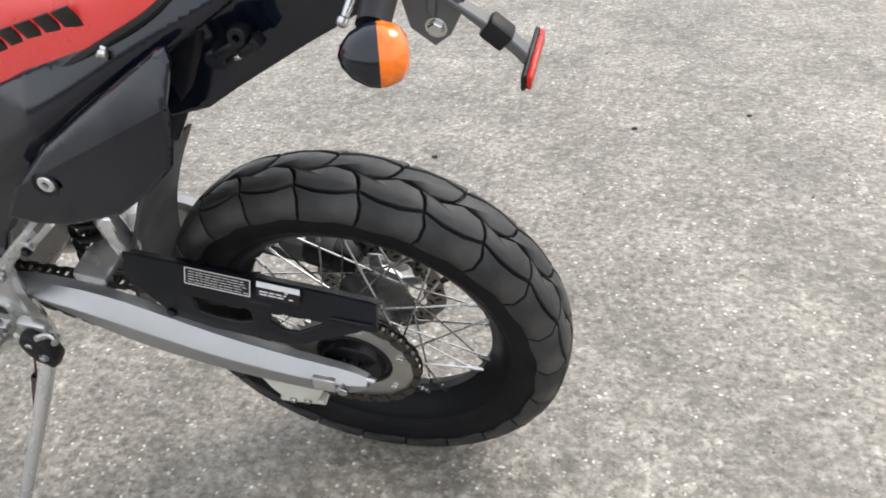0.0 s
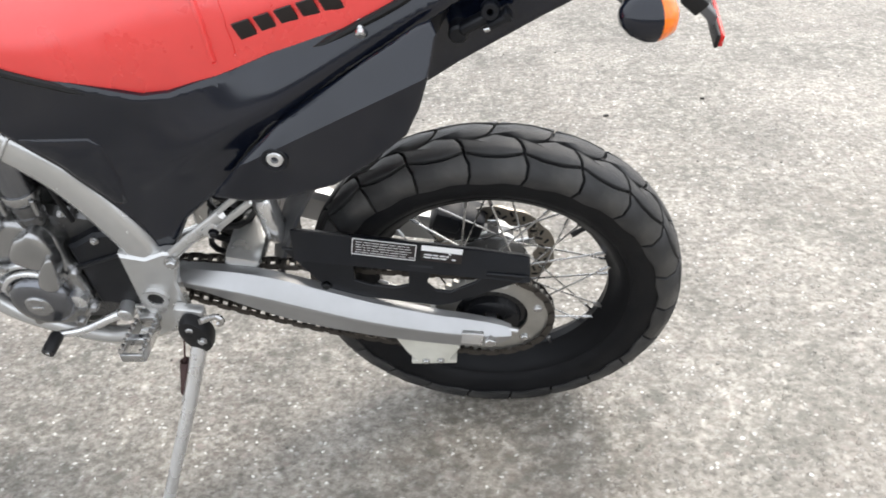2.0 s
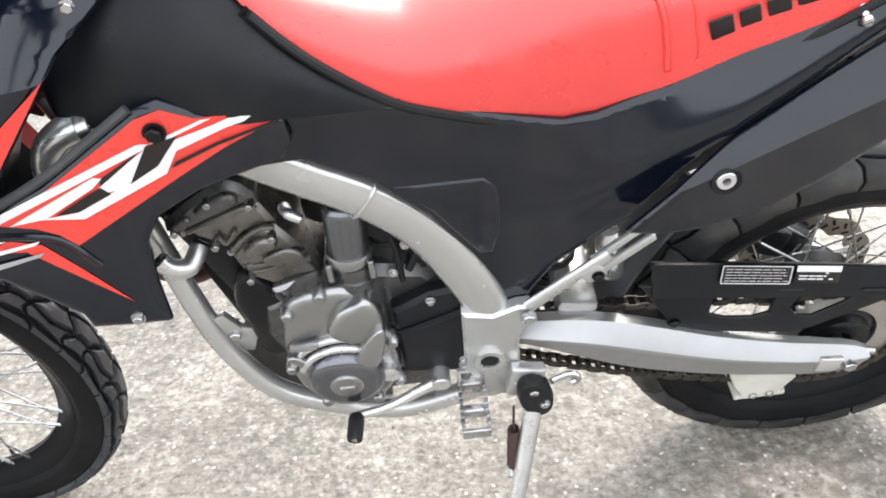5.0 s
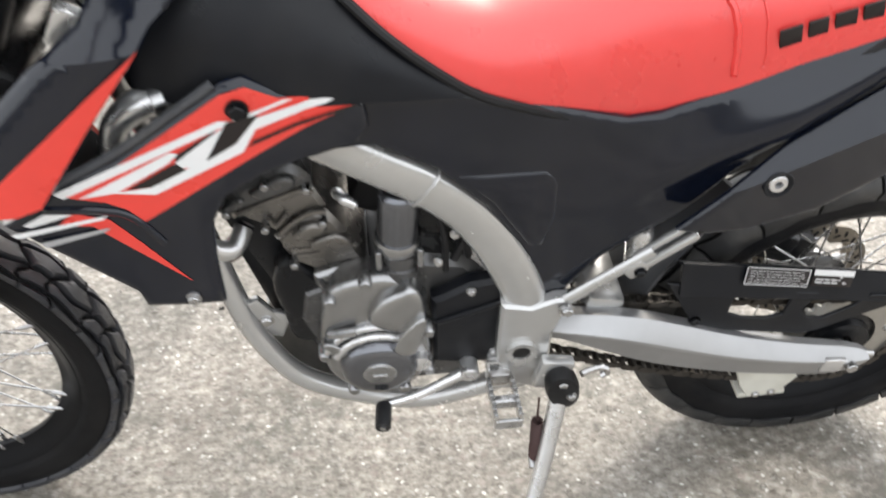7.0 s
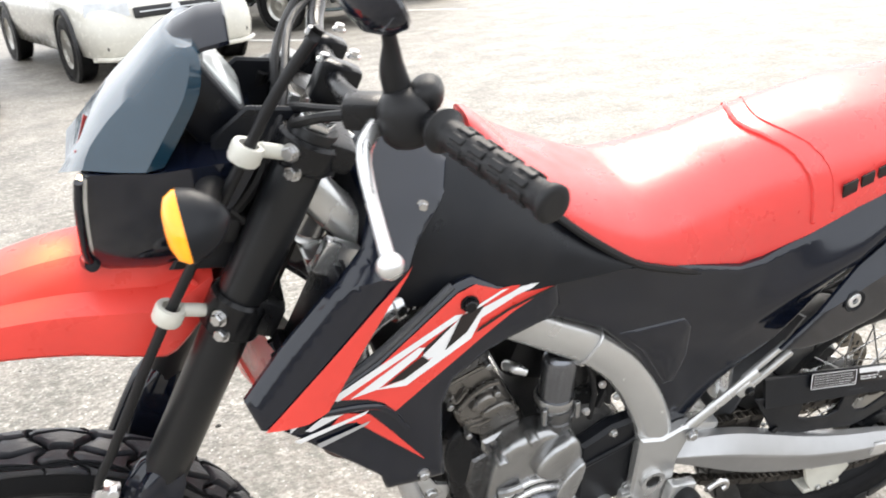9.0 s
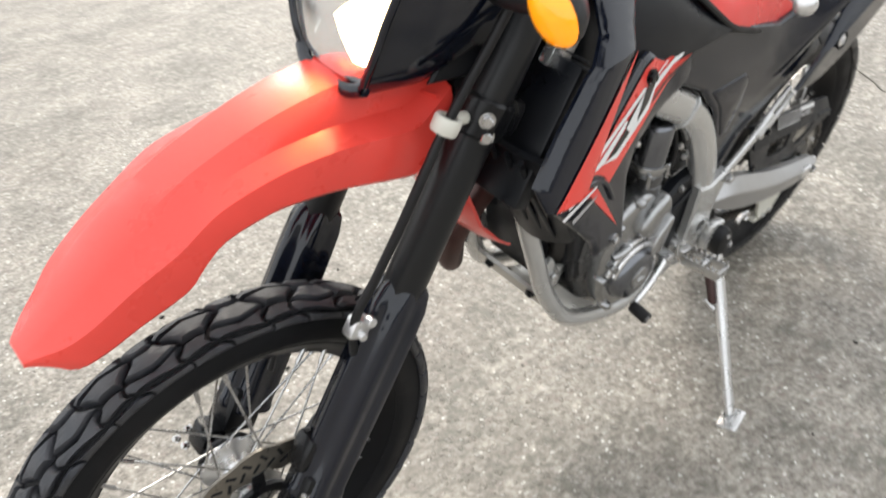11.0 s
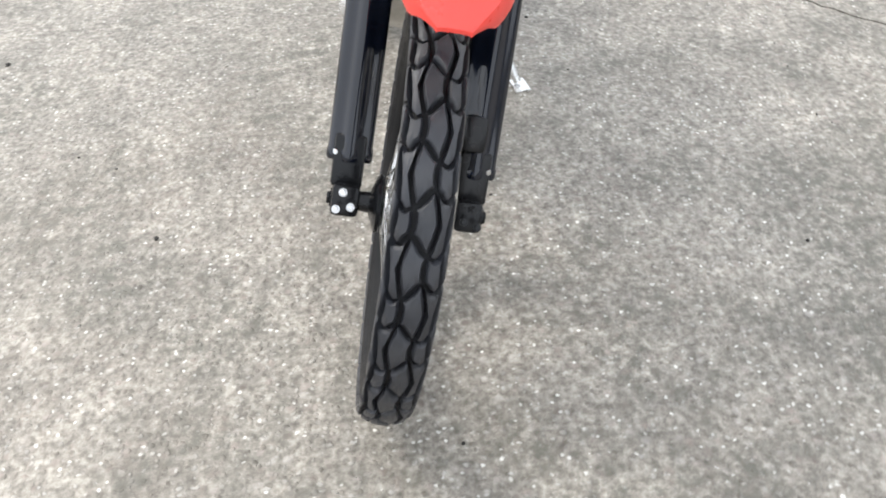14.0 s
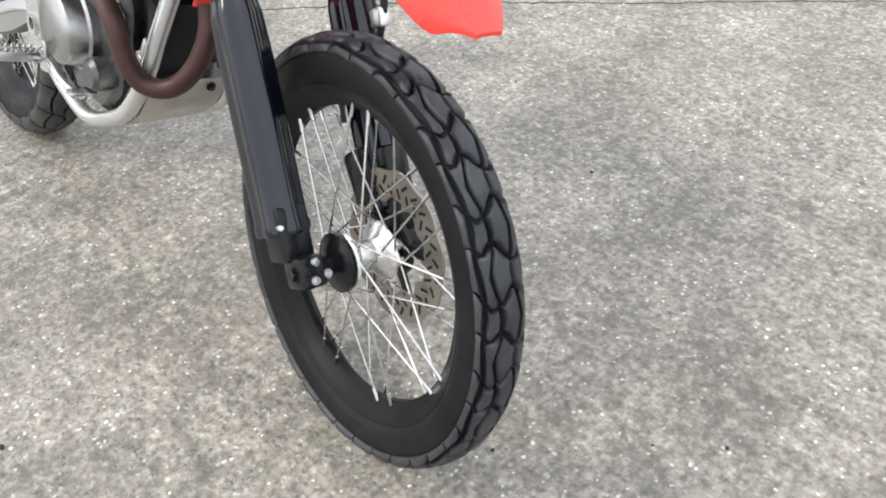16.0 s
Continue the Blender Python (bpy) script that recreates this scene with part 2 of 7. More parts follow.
    bp.inputs["Strength"].default_value, bp.inputs["Distance"].default_value = 0.6, 0.003
    l.new(inside, bp.inputs["Height"])
    bp2 = n.new("ShaderNodeBump")
    bp2.inputs["Strength"].default_value, bp2.inputs["Distance"].default_value = 0.2, 0.002
    l.new(noise_tex(150, 5.0, 0.7), bp2.inputs["Height"])
    l.new(bp.outputs[0], bp2.inputs["Normal"])
    l.new(bp2.outputs[0], b.inputs["Normal"])
    return m


GROUND = ground_material()


# ---- mesh helpers ----
def part(name, bm, mat, parent=None, label="", flat=False, matrix=None, angle=38.0):
    """Links a bmesh as one mesh object under a thing or a part."""
    bmesh.ops.recalc_face_normals(bm, faces=bm.faces)
    me = bpy.data.meshes.new(name)
    bm.to_mesh(me)
    bm.free()
    me.materials.append(mat)
    if not flat:
        me.shade_smooth()
        me.set_sharp_from_angle(angle=radians(angle))
    ob = new(name, me)
    ob.parent = parent
    if matrix is not None:
        ob.matrix_basis = matrix
    return tagged(ob, label)


def again(ob, matrix):
    """Another object on the same mesh, beside ob."""
    o = ob.copy()
    scene.collection.objects.link(o)
    o.matrix_basis = matrix
    return o


def mesh():
    return bmesh.new()


def loft(bm, loops, cap=True, close=False):
    """Skins closed loops of equal length."""
    rings = [[bm.verts.new(p) for p in lp] for lp in loops]
    k = len(rings[0])
    pairs = list(zip(rings, rings[1:])) + ([(rings[-1], rings[0])] if close else [])
    for a, b in pairs:
        for i in range(k):
            bm.faces.new((a[i], a[(i + 1) % k], b[(i + 1) % k], b[i]))
    if cap and not close:
        bm.faces.new(rings[0][::-1])
        bm.faces.new(rings[-1])
    return bm


def frame_of(d):
    d = d.normalized()
    side = d.cross(Vector((0, 1, 0)) if abs(d.y) < 0.9 else Vector((1, 0, 0))).normalized()
    return side, side.cross(d).normalized()


def smooth_line(pts, n=6):
    """Catmull-Rom through the points."""
    p = [Vector(q) for q in pts]
    if len(p) < 3:
        return p
    e = [2 * p[0] - p[1], *p, 2 * p[-1] - p[-2]]
    out = []
    for a, b, c, d in zip(e, e[1:], e[2:], e[3:]):
        for i in range(n):
            t = i / n
            out.append(0.5 * (2 * b + (c - a) * t + (2 * a - 5 * b + 4 * c - d) * t * t + (3 * b - a - 3 * c + d) * t**3))
    return out + [p[-1]]


def tube(bm, pts, r, n=12, smooth=True, flatten=1.0, cap=True):
    """A round bar along points; r one radius or one for each point."""
    raw = [Vector(q) for q in pts]
    line = smooth_line(raw) if smooth else raw
    loops, prev = [], None
    for i, p in enumerate(line):
        d = (line[min(i + 1, len(line) - 1)] - line[max(i - 1, 0)]).normalized()
        if prev is None:
            u, v = frame_of(d)
        else:
            u = (prev - d * prev.dot(d)).normalized()
            v = d.cross(u)
        prev = u
        if isinstance(r, (int, float)):
            rr = r
        else:
            f = i / (len(line) - 1) * (len(r) - 1)
            j = min(int(f), len(r) - 2)
            rr = r[j] + (r[j + 1] - r[j]) * (f - j)
        loops.append([p + rr * (math.cos(a) * u + math.sin(a) * v * flatten) for a in (2 * math.pi * k / n for k in range(n))])
    return loft(bm, loops, cap)


def rod(bm, a, b, r, r2=None, n=14, bevel=0.0):
    a, b = Vector(a), Vector(b)
    u, v = frame_of(b - a)
    d = (b - a).normalized()
    r2 = r if r2 is None else r2
    st = [(a, r), (b, r2)]
    if bevel:
        st = [(a, r - bevel), (a + d * bevel, r), (b - d * bevel, r2), (b, r2 - bevel)]
    return loft(bm, [[p + q * (math.cos(2 * math.pi * k / n) * u + math.sin(2 * math.pi * k / n) * v) for k in range(n)] for p, q in st])


def lathe(bm, prof, centre, axis=(0, 1, 0), n=48, close=False):
    """Turns (radius, along) pairs about an axis."""
    c, ax = Vector(centre), Vector(axis).normalized()
    u, v = frame_of(ax)
    loops = [[c + ax * a + r * (math.cos(2 * math.pi * k / n) * u + math.sin(2 * math.pi * k / n) * v) for k in range(n)] for r, a in prof]
    return loft(bm, loops, cap=not close, close=close)


def block(bm, size, at=(0, 0, 0), rot=(0, 0, 0), bevel=0.003, seg=2):
    """A box with rounded edges."""
    m = pose(*at, *rot)
    r = bmesh.ops.create_cube(bm, size=1.0, matrix=m @ Matrix.Diagonal((*size, 1)))
    if bevel:
        es = list({e for v in r["verts"] for e in v.link_edges})
        bmesh.ops.bevel(bm, geom=es, offset=min(bevel, min(size) * 0.45), segments=seg, affect="EDGES", profile=0.5)
    return bm


def edge_distance(outline, x, z):
    best = 9.0
    for (ax, az), (bx, bz) in zip(outline, outline[1:] + outline[:1]):
        dx, dz = bx - ax, bz - az
        k = max(0.0, min(1.0, ((x - ax) * dx + (z - az) * dz) / (dx * dx + dz * dz + 1e-12)))
        best = min(best, math.hypot(x - ax - k * dx, z - az - k * dz))
    return best


def panel(bm, outline, depth, thick=0.006, roll=0.012, step=0.03, side=-1, creases=()):
    """A moulded sheet: an outline in x and z, bent to y = depth(x, z), with edges rolled inward. side: -1 for the left of the machine."""
    face = bm.faces.new([bm.verts.new((x, 0, z)) for x, z in outline])
    if roll:
        for w in (roll * 0.12, roll * 0.28, roll * 0.6):
            bmesh.ops.inset_region(bm, faces=[face], thickness=w, use_even_offset=True, use_boundary=True)
    for axis, k in (((1, 0, 0), 0), ((0, 0, 1), 1)):
        lo, hi = min(p[k] for p in outline), max(p[k] for p in outline)
        c = lo + step
        while c < hi - step * 0.3:
            co = (c, 0, 0) if k == 0 else (0, 0, c)
            bmesh.ops.bisect_plane(bm, geom=bm.verts[:] + bm.edges[:] + bm.faces[:], plane_co=co, plane_no=axis, dist=1e-5)
            c += step
    for (cx, cz), (nx, nz) in creases:
        bmesh.ops.bisect_plane(bm, geom=bm.verts[:] + bm.edges[:] + bm.faces[:], plane_co=(cx, 0, cz), plane_no=Vector((nx, 0, nz)).normalized(), dist=1e-5)
    for v in bm.verts:
        x, z = v.co.x, v.co.z
        y = depth(x, z)
        if roll:
            d = edge_distance(outline, x, z)
            if d < roll:
                y -= side * roll * 0.7 * (1 - math.sqrt(max(0.0, 1 - ((roll - d) / roll) ** 2)))
        v.co.y = y
    bmesh.ops.triangulate(bm, faces=[q for q in bm.faces if len(q.verts) > 4])
    if thick:
        top = bm.faces[:]
        r = bmesh.ops.duplicate(bm, geom=bm.verts[:] + bm.edges[:] + top)
        for v in (g for g in r["geom"] if isinstance(g, bmesh.types.BMVert)):
            v.co.y -= side * thick
        bmesh.ops.bridge_loops(bm, edges=[e for e in bm.edges if len(e.link_faces) == 1])
    return bm


def plate(bm, outline, y0, y1, bevel=0.0015):
    """A flat cut plate between two y."""
    a = [bm.verts.new((x, y0, z)) for x, z in outline]
    b = [bm.verts.new((x, y1, z)) for x, z in outline]
    k = len(a)
    fa, fb = bm.faces.new(a), bm.faces.new(b[::-1])
    for i in range(k):
        bm.faces.new((a[i], b[i], b[(i + 1) % k], a[(i + 1) % k]))
    bmesh.ops.recalc_face_normals(bm, faces=bm.faces[:])
    if bevel:
        es = [e for e in bm.edges if any(q in e.link_faces for q in (fa, fb))]
        bmesh.ops.bevel(bm, geom=es, offset=bevel, segments=1, affect="EDGES")
    return bm


def bolt(parent, at, axis, r=0.007, h=0.005, mat=None, matrix=None, name="bolt", label=""):
    """A hexagon head on a washer."""
    bm, a, d = mesh(), Vector(at), Vector(axis).normalized()
    rod(bm, a - d * 0.002, a + d * 0.001, r * 1.35, n=14)
    rod(bm, a + d * 0.001, a + d * (h + 0.001), r, n=6, bevel=r * 0.15)
    return part(name, bm, mat or STEEL, parent, label, matrix=matrix, angle=25)


# ---- ground ----
bm = mesh()
half = 600.0
cuts = [-half, -60, -12, -4, 0, 4, 12, 60, half]
grid = [[bm.verts.new((x, y, 0)) for x in cuts] for y in cuts]
for j in range(len(cuts) - 1):
    for i in range(len(cuts) - 1):
        bm.faces.new((grid[j][i], grid[j][i + 1], grid[j + 1][i + 1], grid[j + 1][i]))
ground = tagged(part("ground", bm, GROUND, flat=True), "weathered grey concrete with exposed small stones", "ground", kind="structure")

# ---- motorcycle ----
LEANING = radians(14.49)
bike = tagged(new("motorcycle"), "red and black trail motorcycle leaning on its side stand", "motorcycle")
bike.matrix_basis = Matrix.Rotation(LEANING, 4, "X")
REAR, FRONT, RAKE = Vector((0, 0, 0.321)), Vector((-1.445, 0, 0.341)), radians(27.6)
STEER_AXIS = Vector((math.sin(RAKE), 0, math.cos(RAKE)))
STEER_BASE = Vector((-1.558, 0, 0))
STEER = Matrix.Translation(STEER_BASE) @ Matrix.Rotation(radians(-4.16), 4, STEER_AXIS) @ Matrix.Translation(-STEER_BASE)


def tyre_section(crown, half_width, bead, bead_half, n=22):
    """Half-open profile of a tyre from the left bead over the crown to the right bead: (radius, along)."""
    pts = []
    h = crown - bead
    for i in range(n + 1):
        a = math.pi * i / n
        s, c = math.sin(a), math.cos(a)
        y = -half_width * math.copysign(abs(c) ** 0.8, c)
        r = bead + h * (0.46 + 0.54 * s ** 0.75) if s > 1e-6 else bead + h * 0.46
        pts.append((r, y))
    left = [(bead - 0.004, -bead_half), (bead + 0.006, -bead_half - 0.008), (bead + h * 0.2, -(bead_half + half_width) * 0.5 - 0.006)]
    return left + pts + [(r, -y) for r, y in reversed(left)]


def on_tread(section, s):
    """Point and outward normal of the crown at the distance s from its middle, along the profile."""
    crown = [Vector((y, r)) for r, y in section]
    mid = max(range(len(crown)), key=lambda i: crown[i].y)
    step, i, left = (1 if s >= 0 else -1), mid, abs(s)
    while True:
        j = i + step
        seg = (crown[j] - crown[i]).length
        if left <= seg or not (1 < j < len(crown) - 2):
            d = (crown[j] - crown[i]).normalized()
            p = crown[i] + d * left
            nrm = Vector((d.y, -d.x)) * (-step)
            return p, nrm
        left -= seg
        i = j


def tread_block(section, outline, height, taper, parent, crown, metal, foot):
    """One rubber block; outline in (around, across) metres, wrapped on the tyre about its axle. foot: from this distance off the middle on the block runs out into the sidewall."""
    bm = mesh()
    cu = sum(p[0] for p in outline) / len(outline)
    cv = sum(p[1] for p in outline) / len(outline)

    def place(u, v, h):
        p, nrm = on_tread(section, v)
        if h > 0:
            h *= 1 - 0.62 * min(1.0, max(0.0, (abs(v) - foot) / 0.012))
        p = p + nrm * h
        a = u / crown
        return Vector((p.y * math.sin(a), p.x, p.y * math.cos(a)))

    low = [bm.verts.new(place(u, v, -0.002)) for u, v in outline]
    up = [bm.verts.new(place(u, v, height * (0.70 if foot < 0.05 else 0.86))) for u, v in outline]
    top = [bm.verts.new(place(cu + (u - cu) * taper, cv + (v - cv) * taper, height)) for u, v in outline]
    hub = bm.verts.new(place(cu, cv, height))
    k = len(outline)
    for i in range(k):
        j = (i + 1) % k
        bm.faces.new((low[i], low[j], up[j], up[i]))
        bm.faces.new((up[i], up[j], top[j], top[i]))
        bm.faces.new((top[i], top[j], hub))
    return part("tread_block", bm, metal, parent, angle=50)


def tread_cell(lo, hi, first, last, pitch, groove, n=3):
    """The outline of one block, in (around, across) metres: between two lines around the tyre, v = lo(u) and v = hi(u), and two grooves across it, u = first(v) and u = last(v), u counted in pitches."""
    def meet(across, around):
        u = across(around(0.0))
        for _ in range(14):
            u = 0.5 * (u + across(around(u)))
        return u

    a, b, c, d = meet(first, lo), meet(last, lo), meet(last, hi), meet(first, hi)
    pts = []
    for i in range(n):
        u = a + (b - a) * i / n
        pts.append((u * pitch, lo(u)))
    for i in range(n):
        v = lo(b) + (hi(c) - lo(b)) * i / n
        pts.append((last(v) * pitch, v))
    for i in range(n):
        u = c + (d - c) * i / n
        pts.append((u * pitch, hi(u)))
    for i in range(n):
        v = hi(d) + (lo(a) - hi(d)) * i / n
        pts.append((first(v) * pitch, v))
    # draw the edges in by half the groove
    turn = math.copysign(1, sum(p[0] * q[1] - q[0] * p[1] for p, q in zip(pts, pts[1:] + pts[:1])))
    out = []
    for p, q, r in zip(pts[-1:] + pts[:-1], pts, pts[1:] + pts[:1]):
        e0, e1 = Vector((q[0] - p[0], q[1] - p[1])).normalized(), Vector((r[0] - q[0], r[1] - q[1])).normalized()
        m = Vector((-e0.y - e1.y, e0.x + e1.x)) * turn
        m = m / max(0.7, m.length_squared / 2)
        out.append((q[0] + m.x * groove, q[1] + m.y * groove))
    return out


def wheel(front):
    """Tyre with tread blocks, rim with spokes, hub."""
    c, m = (FRONT, STEER) if front else (REAR, Matrix())
    crown, hw, bead, bh = (0.341, 0.043, 0.271, 0.027) if front else (0.321, 0.060, 0.235, 0.040)
    depth = 0.011 if front else 0.0085
    word = "front" if front else "rear"
    base = tyre_section(crown - depth, hw - depth * 0.6, bead, bh)
    place = m @ Matrix.Translation(c)
    bm = lathe(mesh(), base, (0, 0, 0), n=96, close=True)
    tyre = part("tyre", bm, RUBBER, bike, f"black rubber {word} tyre with worn block tread", matrix=place)
    # rim: a deep well with two flanges
    b = bead
    prof = [(b + 0.004, -bh), (b + 0.004, -bh + 0.005), (b - 0.012, -bh + 0.010), (b - 0.018, -bh * 0.45), (b - 0.030, -bh * 0.25), (b - 0.030, bh * 0.25), (b - 0.018, bh * 0.45), (b - 0.012, bh - 0.010), (b + 0.004, bh - 0.005), (b + 0.004, bh),
            (b - 0.003, bh + 0.002), (b - 0.016, bh - 0.006), (b - 0.024, bh * 0.42), (b - 0.036, bh * 0.2), (b - 0.036, -bh * 0.2), (b - 0.024, -bh * 0.42), (b - 0.016, -bh + 0.006), (b - 0.003, -bh - 0.002)]
    rim = part("rim", lathe(mesh(), prof, (0, 0, 0), n=96, close=True), RIMBLACK, bike, f"black anodised {word} wheel rim", matrix=place)
    # hub
    fl = 0.046 if front else 0.062
    span = 0.034 if front else 0.036
    prof = [(0.014, -span - 0.012), (0.026, -span - 0.012), (0.028, -span - 0.004), (fl, -span - 0.003), (fl + 0.003, -span), (fl, span * -1 + 0.004), (fl * 0.7, -span + 0.010), (fl * 0.52, -span * 0.4), (fl * 0.52, span * 0.4), (fl * 0.7, span - 0.010), (fl, span - 0.004), (fl + 0.003, span), (fl, span + 0.003), (0.028, span + 0.004), (0.026, span + 0.012), (0.014, span + 0.012)]
    part("hub", lathe(mesh(), prof, (0, 0, 0), n=40), ALLOY if front else GUNMETAL, bike, "bare alloy wheel hub" if front else "grey cast wheel hub", matrix=place)
    # spokes: crossed pairs, four kinds on shared meshes
    rs = b - 0.034
    for side in (-1, 1):
        for twist in (-1, 1):
            a0 = radians(5 * side)
            bm = mesh()
            ang = radians(58 if front else 62) * twist
            p0 = Vector((fl * math.sin(ang), side * (span + 0.002 * twist), fl * math.cos(ang)))
            p1 = Vector((rs * math.sin(radians(5) * twist), side * 0.008, rs * math.cos(radians(5) * twist)))
            rod(bm, p0, p1, 0.0017, n=7)
            d = (p1 - p0).normalized()
            rod(bm, p1 - d * 0.016, p1 + d * 0.006, 0.0034, n=6)
            one = part("spoke", bm, STEEL, rim, matrix=Matrix.Rotation(a0, 4, "Y"))
            for k in range(1, 9):
                again(one, Matrix.Rotation(a0 + radians(40 * k), 4, "Y"))
    # tread: wavy rows cut by bent grooves
    if front:
        # a winding row of six-sided blocks on the crown, between pointed and arched ones
        count, groove, shapes, heights = 18, 0.0033, [], []
        pitch = 2 * math.pi * crown / count

        def row(i):
            lean = 0.105 if i % 2 == 0 else -0.105

            def across(v):
                a = abs(v)
                arch = 0.10 * math.sin(min(1.0, max(0.0, (a - 0.0285) / 0.0200)) * math.pi)
                point = -0.07 * math.sin(min(1.0, max(0.0, (a - 0.0140) / 0.0160)) * math.pi)
                return 0.5 * i + lean * v / 0.0125 * math.exp(0.5 - 0.5 * (v / 0.0125) ** 2) + arch + point
            return across

        def sway(base, swing, shift=0.0):
            return lambda u: base - swing * math.sin(2 * math.pi * (u - shift))

        edges = (lambda u: -0.0415, sway(-0.0300, 0.0015, 0.2), sway(-0.0150, 0.0052), sway(0.0150, 0.0052), sway(0.0300, 0.0015, 0.2), lambda u: 0.0415)
        for i in (0, 1):
            for j, (lo, hi) in enumerate(zip(edges, edges[1:])):
                shapes.append(tread_cell(lo, hi, row(i), row(i + 1), pitch, groove * (0.55, 0.9, 1.1, 0.9, 0.55)[j], 4))
                heights.append(depth * (0.95, 1.0, 1.10, 1.0, 0.95)[j])
    else:
        count, groove, shapes, heights = 22, 0.0026, [], []
        pitch = 2 * math.pi * crown / count

        def line_(k):
            return lambda v: k + 0.17 * math.tanh(v / 0.016) + 0.09 * math.sin(min(1.0, max(0.0, (v - 0.03) / 0.045)) * math.pi)

        edges = (lambda u: 0.0068 * math.sin(2 * math.pi * u), lambda u: 0.0335 + 0.0042 * math.sin(2 * math.pi * (u - 0.42)), lambda u: 0.0770 + 0.0025 * math.sin(2 * math.pi * (u - 0.2)))
        for sgn in (-1, 1):
            for j, (lo, hi) in enumerate(zip(edges, edges[1:])):
                cell = tread_cell(lo, hi, line_(0), line_(1), pitch, groove)
                shapes.append([(u + (0.0 if sgn > 0 else pitch * 0.5), sgn * v) for u, v in cell])
                heights.append(depth)
    for shape, h in zip(shapes, heights):
        one = tread_block(base, shape, h, 0.80 if front else 0.92, tyre, crown, TREAD if front else TREADREAR, 0.033 if front else 0.062)
        for k in range(1, count):
            again(one, Matrix.Rotation(2 * math.pi * k / count, 4, "Y"))
    # valve
    bm = mesh()
    rod(bm, (0, 0, rs - 0.022), (0, 0, rs), 0.0035, 0.005, n=8)
    rod(bm, (0, 0, rs - 0.030), (0, 0, rs - 0.018), 0.0048, n=8)
    part("valve", bm, SOFT, rim, "black rubber valve", matrix=Matrix.Rotation(radians(20 if front else 52), 4, "Y"))
    return tyre, rim


rear_tyre, rear_rim = wheel(False)
front_tyre, front_rim = wheel(True)


def wave_disc(centre, outer, inner, y, matrix, metal, label=""):
    """A brake disc with a wavy rim and cut slots, on an alloy carrier."""
    bm = mesh()
    n = 180
    loops = []
    for yy in (-0.002, 0.002):
        loops.append([Vector((r * math.sin(a), y + yy, r * math.cos(a))) for a in (2 * math.pi * k / n for k in range(n)) for r in (outer * (1 - 0.035 * (0.5 - 0.5 * math.cos(a * 10)) ** 2),)])
    ins = []
    for yy in (0.002, -0.002):
        ins.append([Vector((r * math.sin(a), y + yy, r * math.cos(a))) for a in (2 * math.pi * k / n for k in range(n)) for r in (inner * (1 + 0.07 * math.sin(a * 10)),)])
    loft(bm, loops + ins, close=True)
    disc = part("brake_disc", bm, DISC, bike, label or "wave-edged steel brake disc", matrix=matrix @ Matrix.Translation(centre))
    # dark slots stand as shallow inlays on both faces, in two slanted rows
    for share, tilt, shift in ((0.30, 38, 0.0), (0.68, -38, 0.5)):
        bm = mesh()
        mid = inner * 1.04 + (outer * 0.955 - inner * 1.04) * share
        for s in (-1, 1):
            block(bm, (0.0048, 0.0008, (outer - inner) * 0.34), (0, y + s * 0.0022, 0), (0, 0, 0), bevel=0)
        bmesh.ops.rotate(bm, verts=bm.verts, cent=(0, 0, 0), matrix=Matrix.Rotation(radians(tilt), 3, "Y"))
        bmesh.ops.translate(bm, verts=bm.verts, vec=(0, 0, mid))
        slot = part("slot", bm, MATTE, disc, flat=True, matrix=Matrix.Rotation(2 * math.pi * shift / 26, 4, "Y"))
        for k in range(1, 26):
            again(slot, Matrix.Rotation(2 * math.pi * (k + shift) / 26, 4, "Y"))
    bm = mesh()
    for k in range(5):
        a = 2 * math.pi * k / 5
        plate(bm, [(inner * 0.45 * math.sin(a - 0.35), inner * 0.45 * math.cos(a - 0.35)), (inner * 1.05 * math.sin(a - 0.12), inner * 1.05 * math.cos(a - 0.12)), (inner * 1.05 * math.sin(a + 0.12), inner * 1.05 * math.cos(a + 0.12)), (inner * 0.45 * math.sin(a + 0.35), inner * 0.45 * math.cos(a + 0.35))], y - 0.003, y + 0.003)
    lathe(bm, [(inner * 0.42, -0.004 + y), (inner * 0.62, -0.004 + y), (inner * 0.62, 0.004 + y), (inner * 0.42, 0.004 + y)], (0, 0, 0), n=40, close=True)
    part("disc_carrier", bm, metal, disc)
    return disc


wave_disc(FRONT, 0.128, 0.078, -0.062, STEER, DARKMETAL, label="wave-edged front brake disc with slots")
wave_disc(REAR, 0.110, 0.075, 0.066, Matrix(), ALLOY, label="wave-edged rear brake disc with slots")


# ---- seat and tank ----
def body_section(x, top, low, half_low, half_top, n=20, square=0.55):
    """A loop across the machine: flat crown, rounded shoulders, flanks down to the lower edge."""
    out = []
    for i in range(n + 1):
        a = math.pi * i / n
        c, s = math.cos(a), math.sin(a)
        w = half_low + (half_top - half_low) * s
        out.append((x, -w * math.copysign(abs(c) ** square, c), low + (top - low) * s ** 0.62))
    return out


def lerp_rows(rows, n=5):
    """Smooth rows between the given ones."""
    line = []
    for j in range(1, len(rows[0])):
        line.append(smooth_line([(r[0], r[j], 0) for r in rows], n))
    return [(line[0][i].x, *(l[i].y for l in line)) for i in range(len(line[0]))]


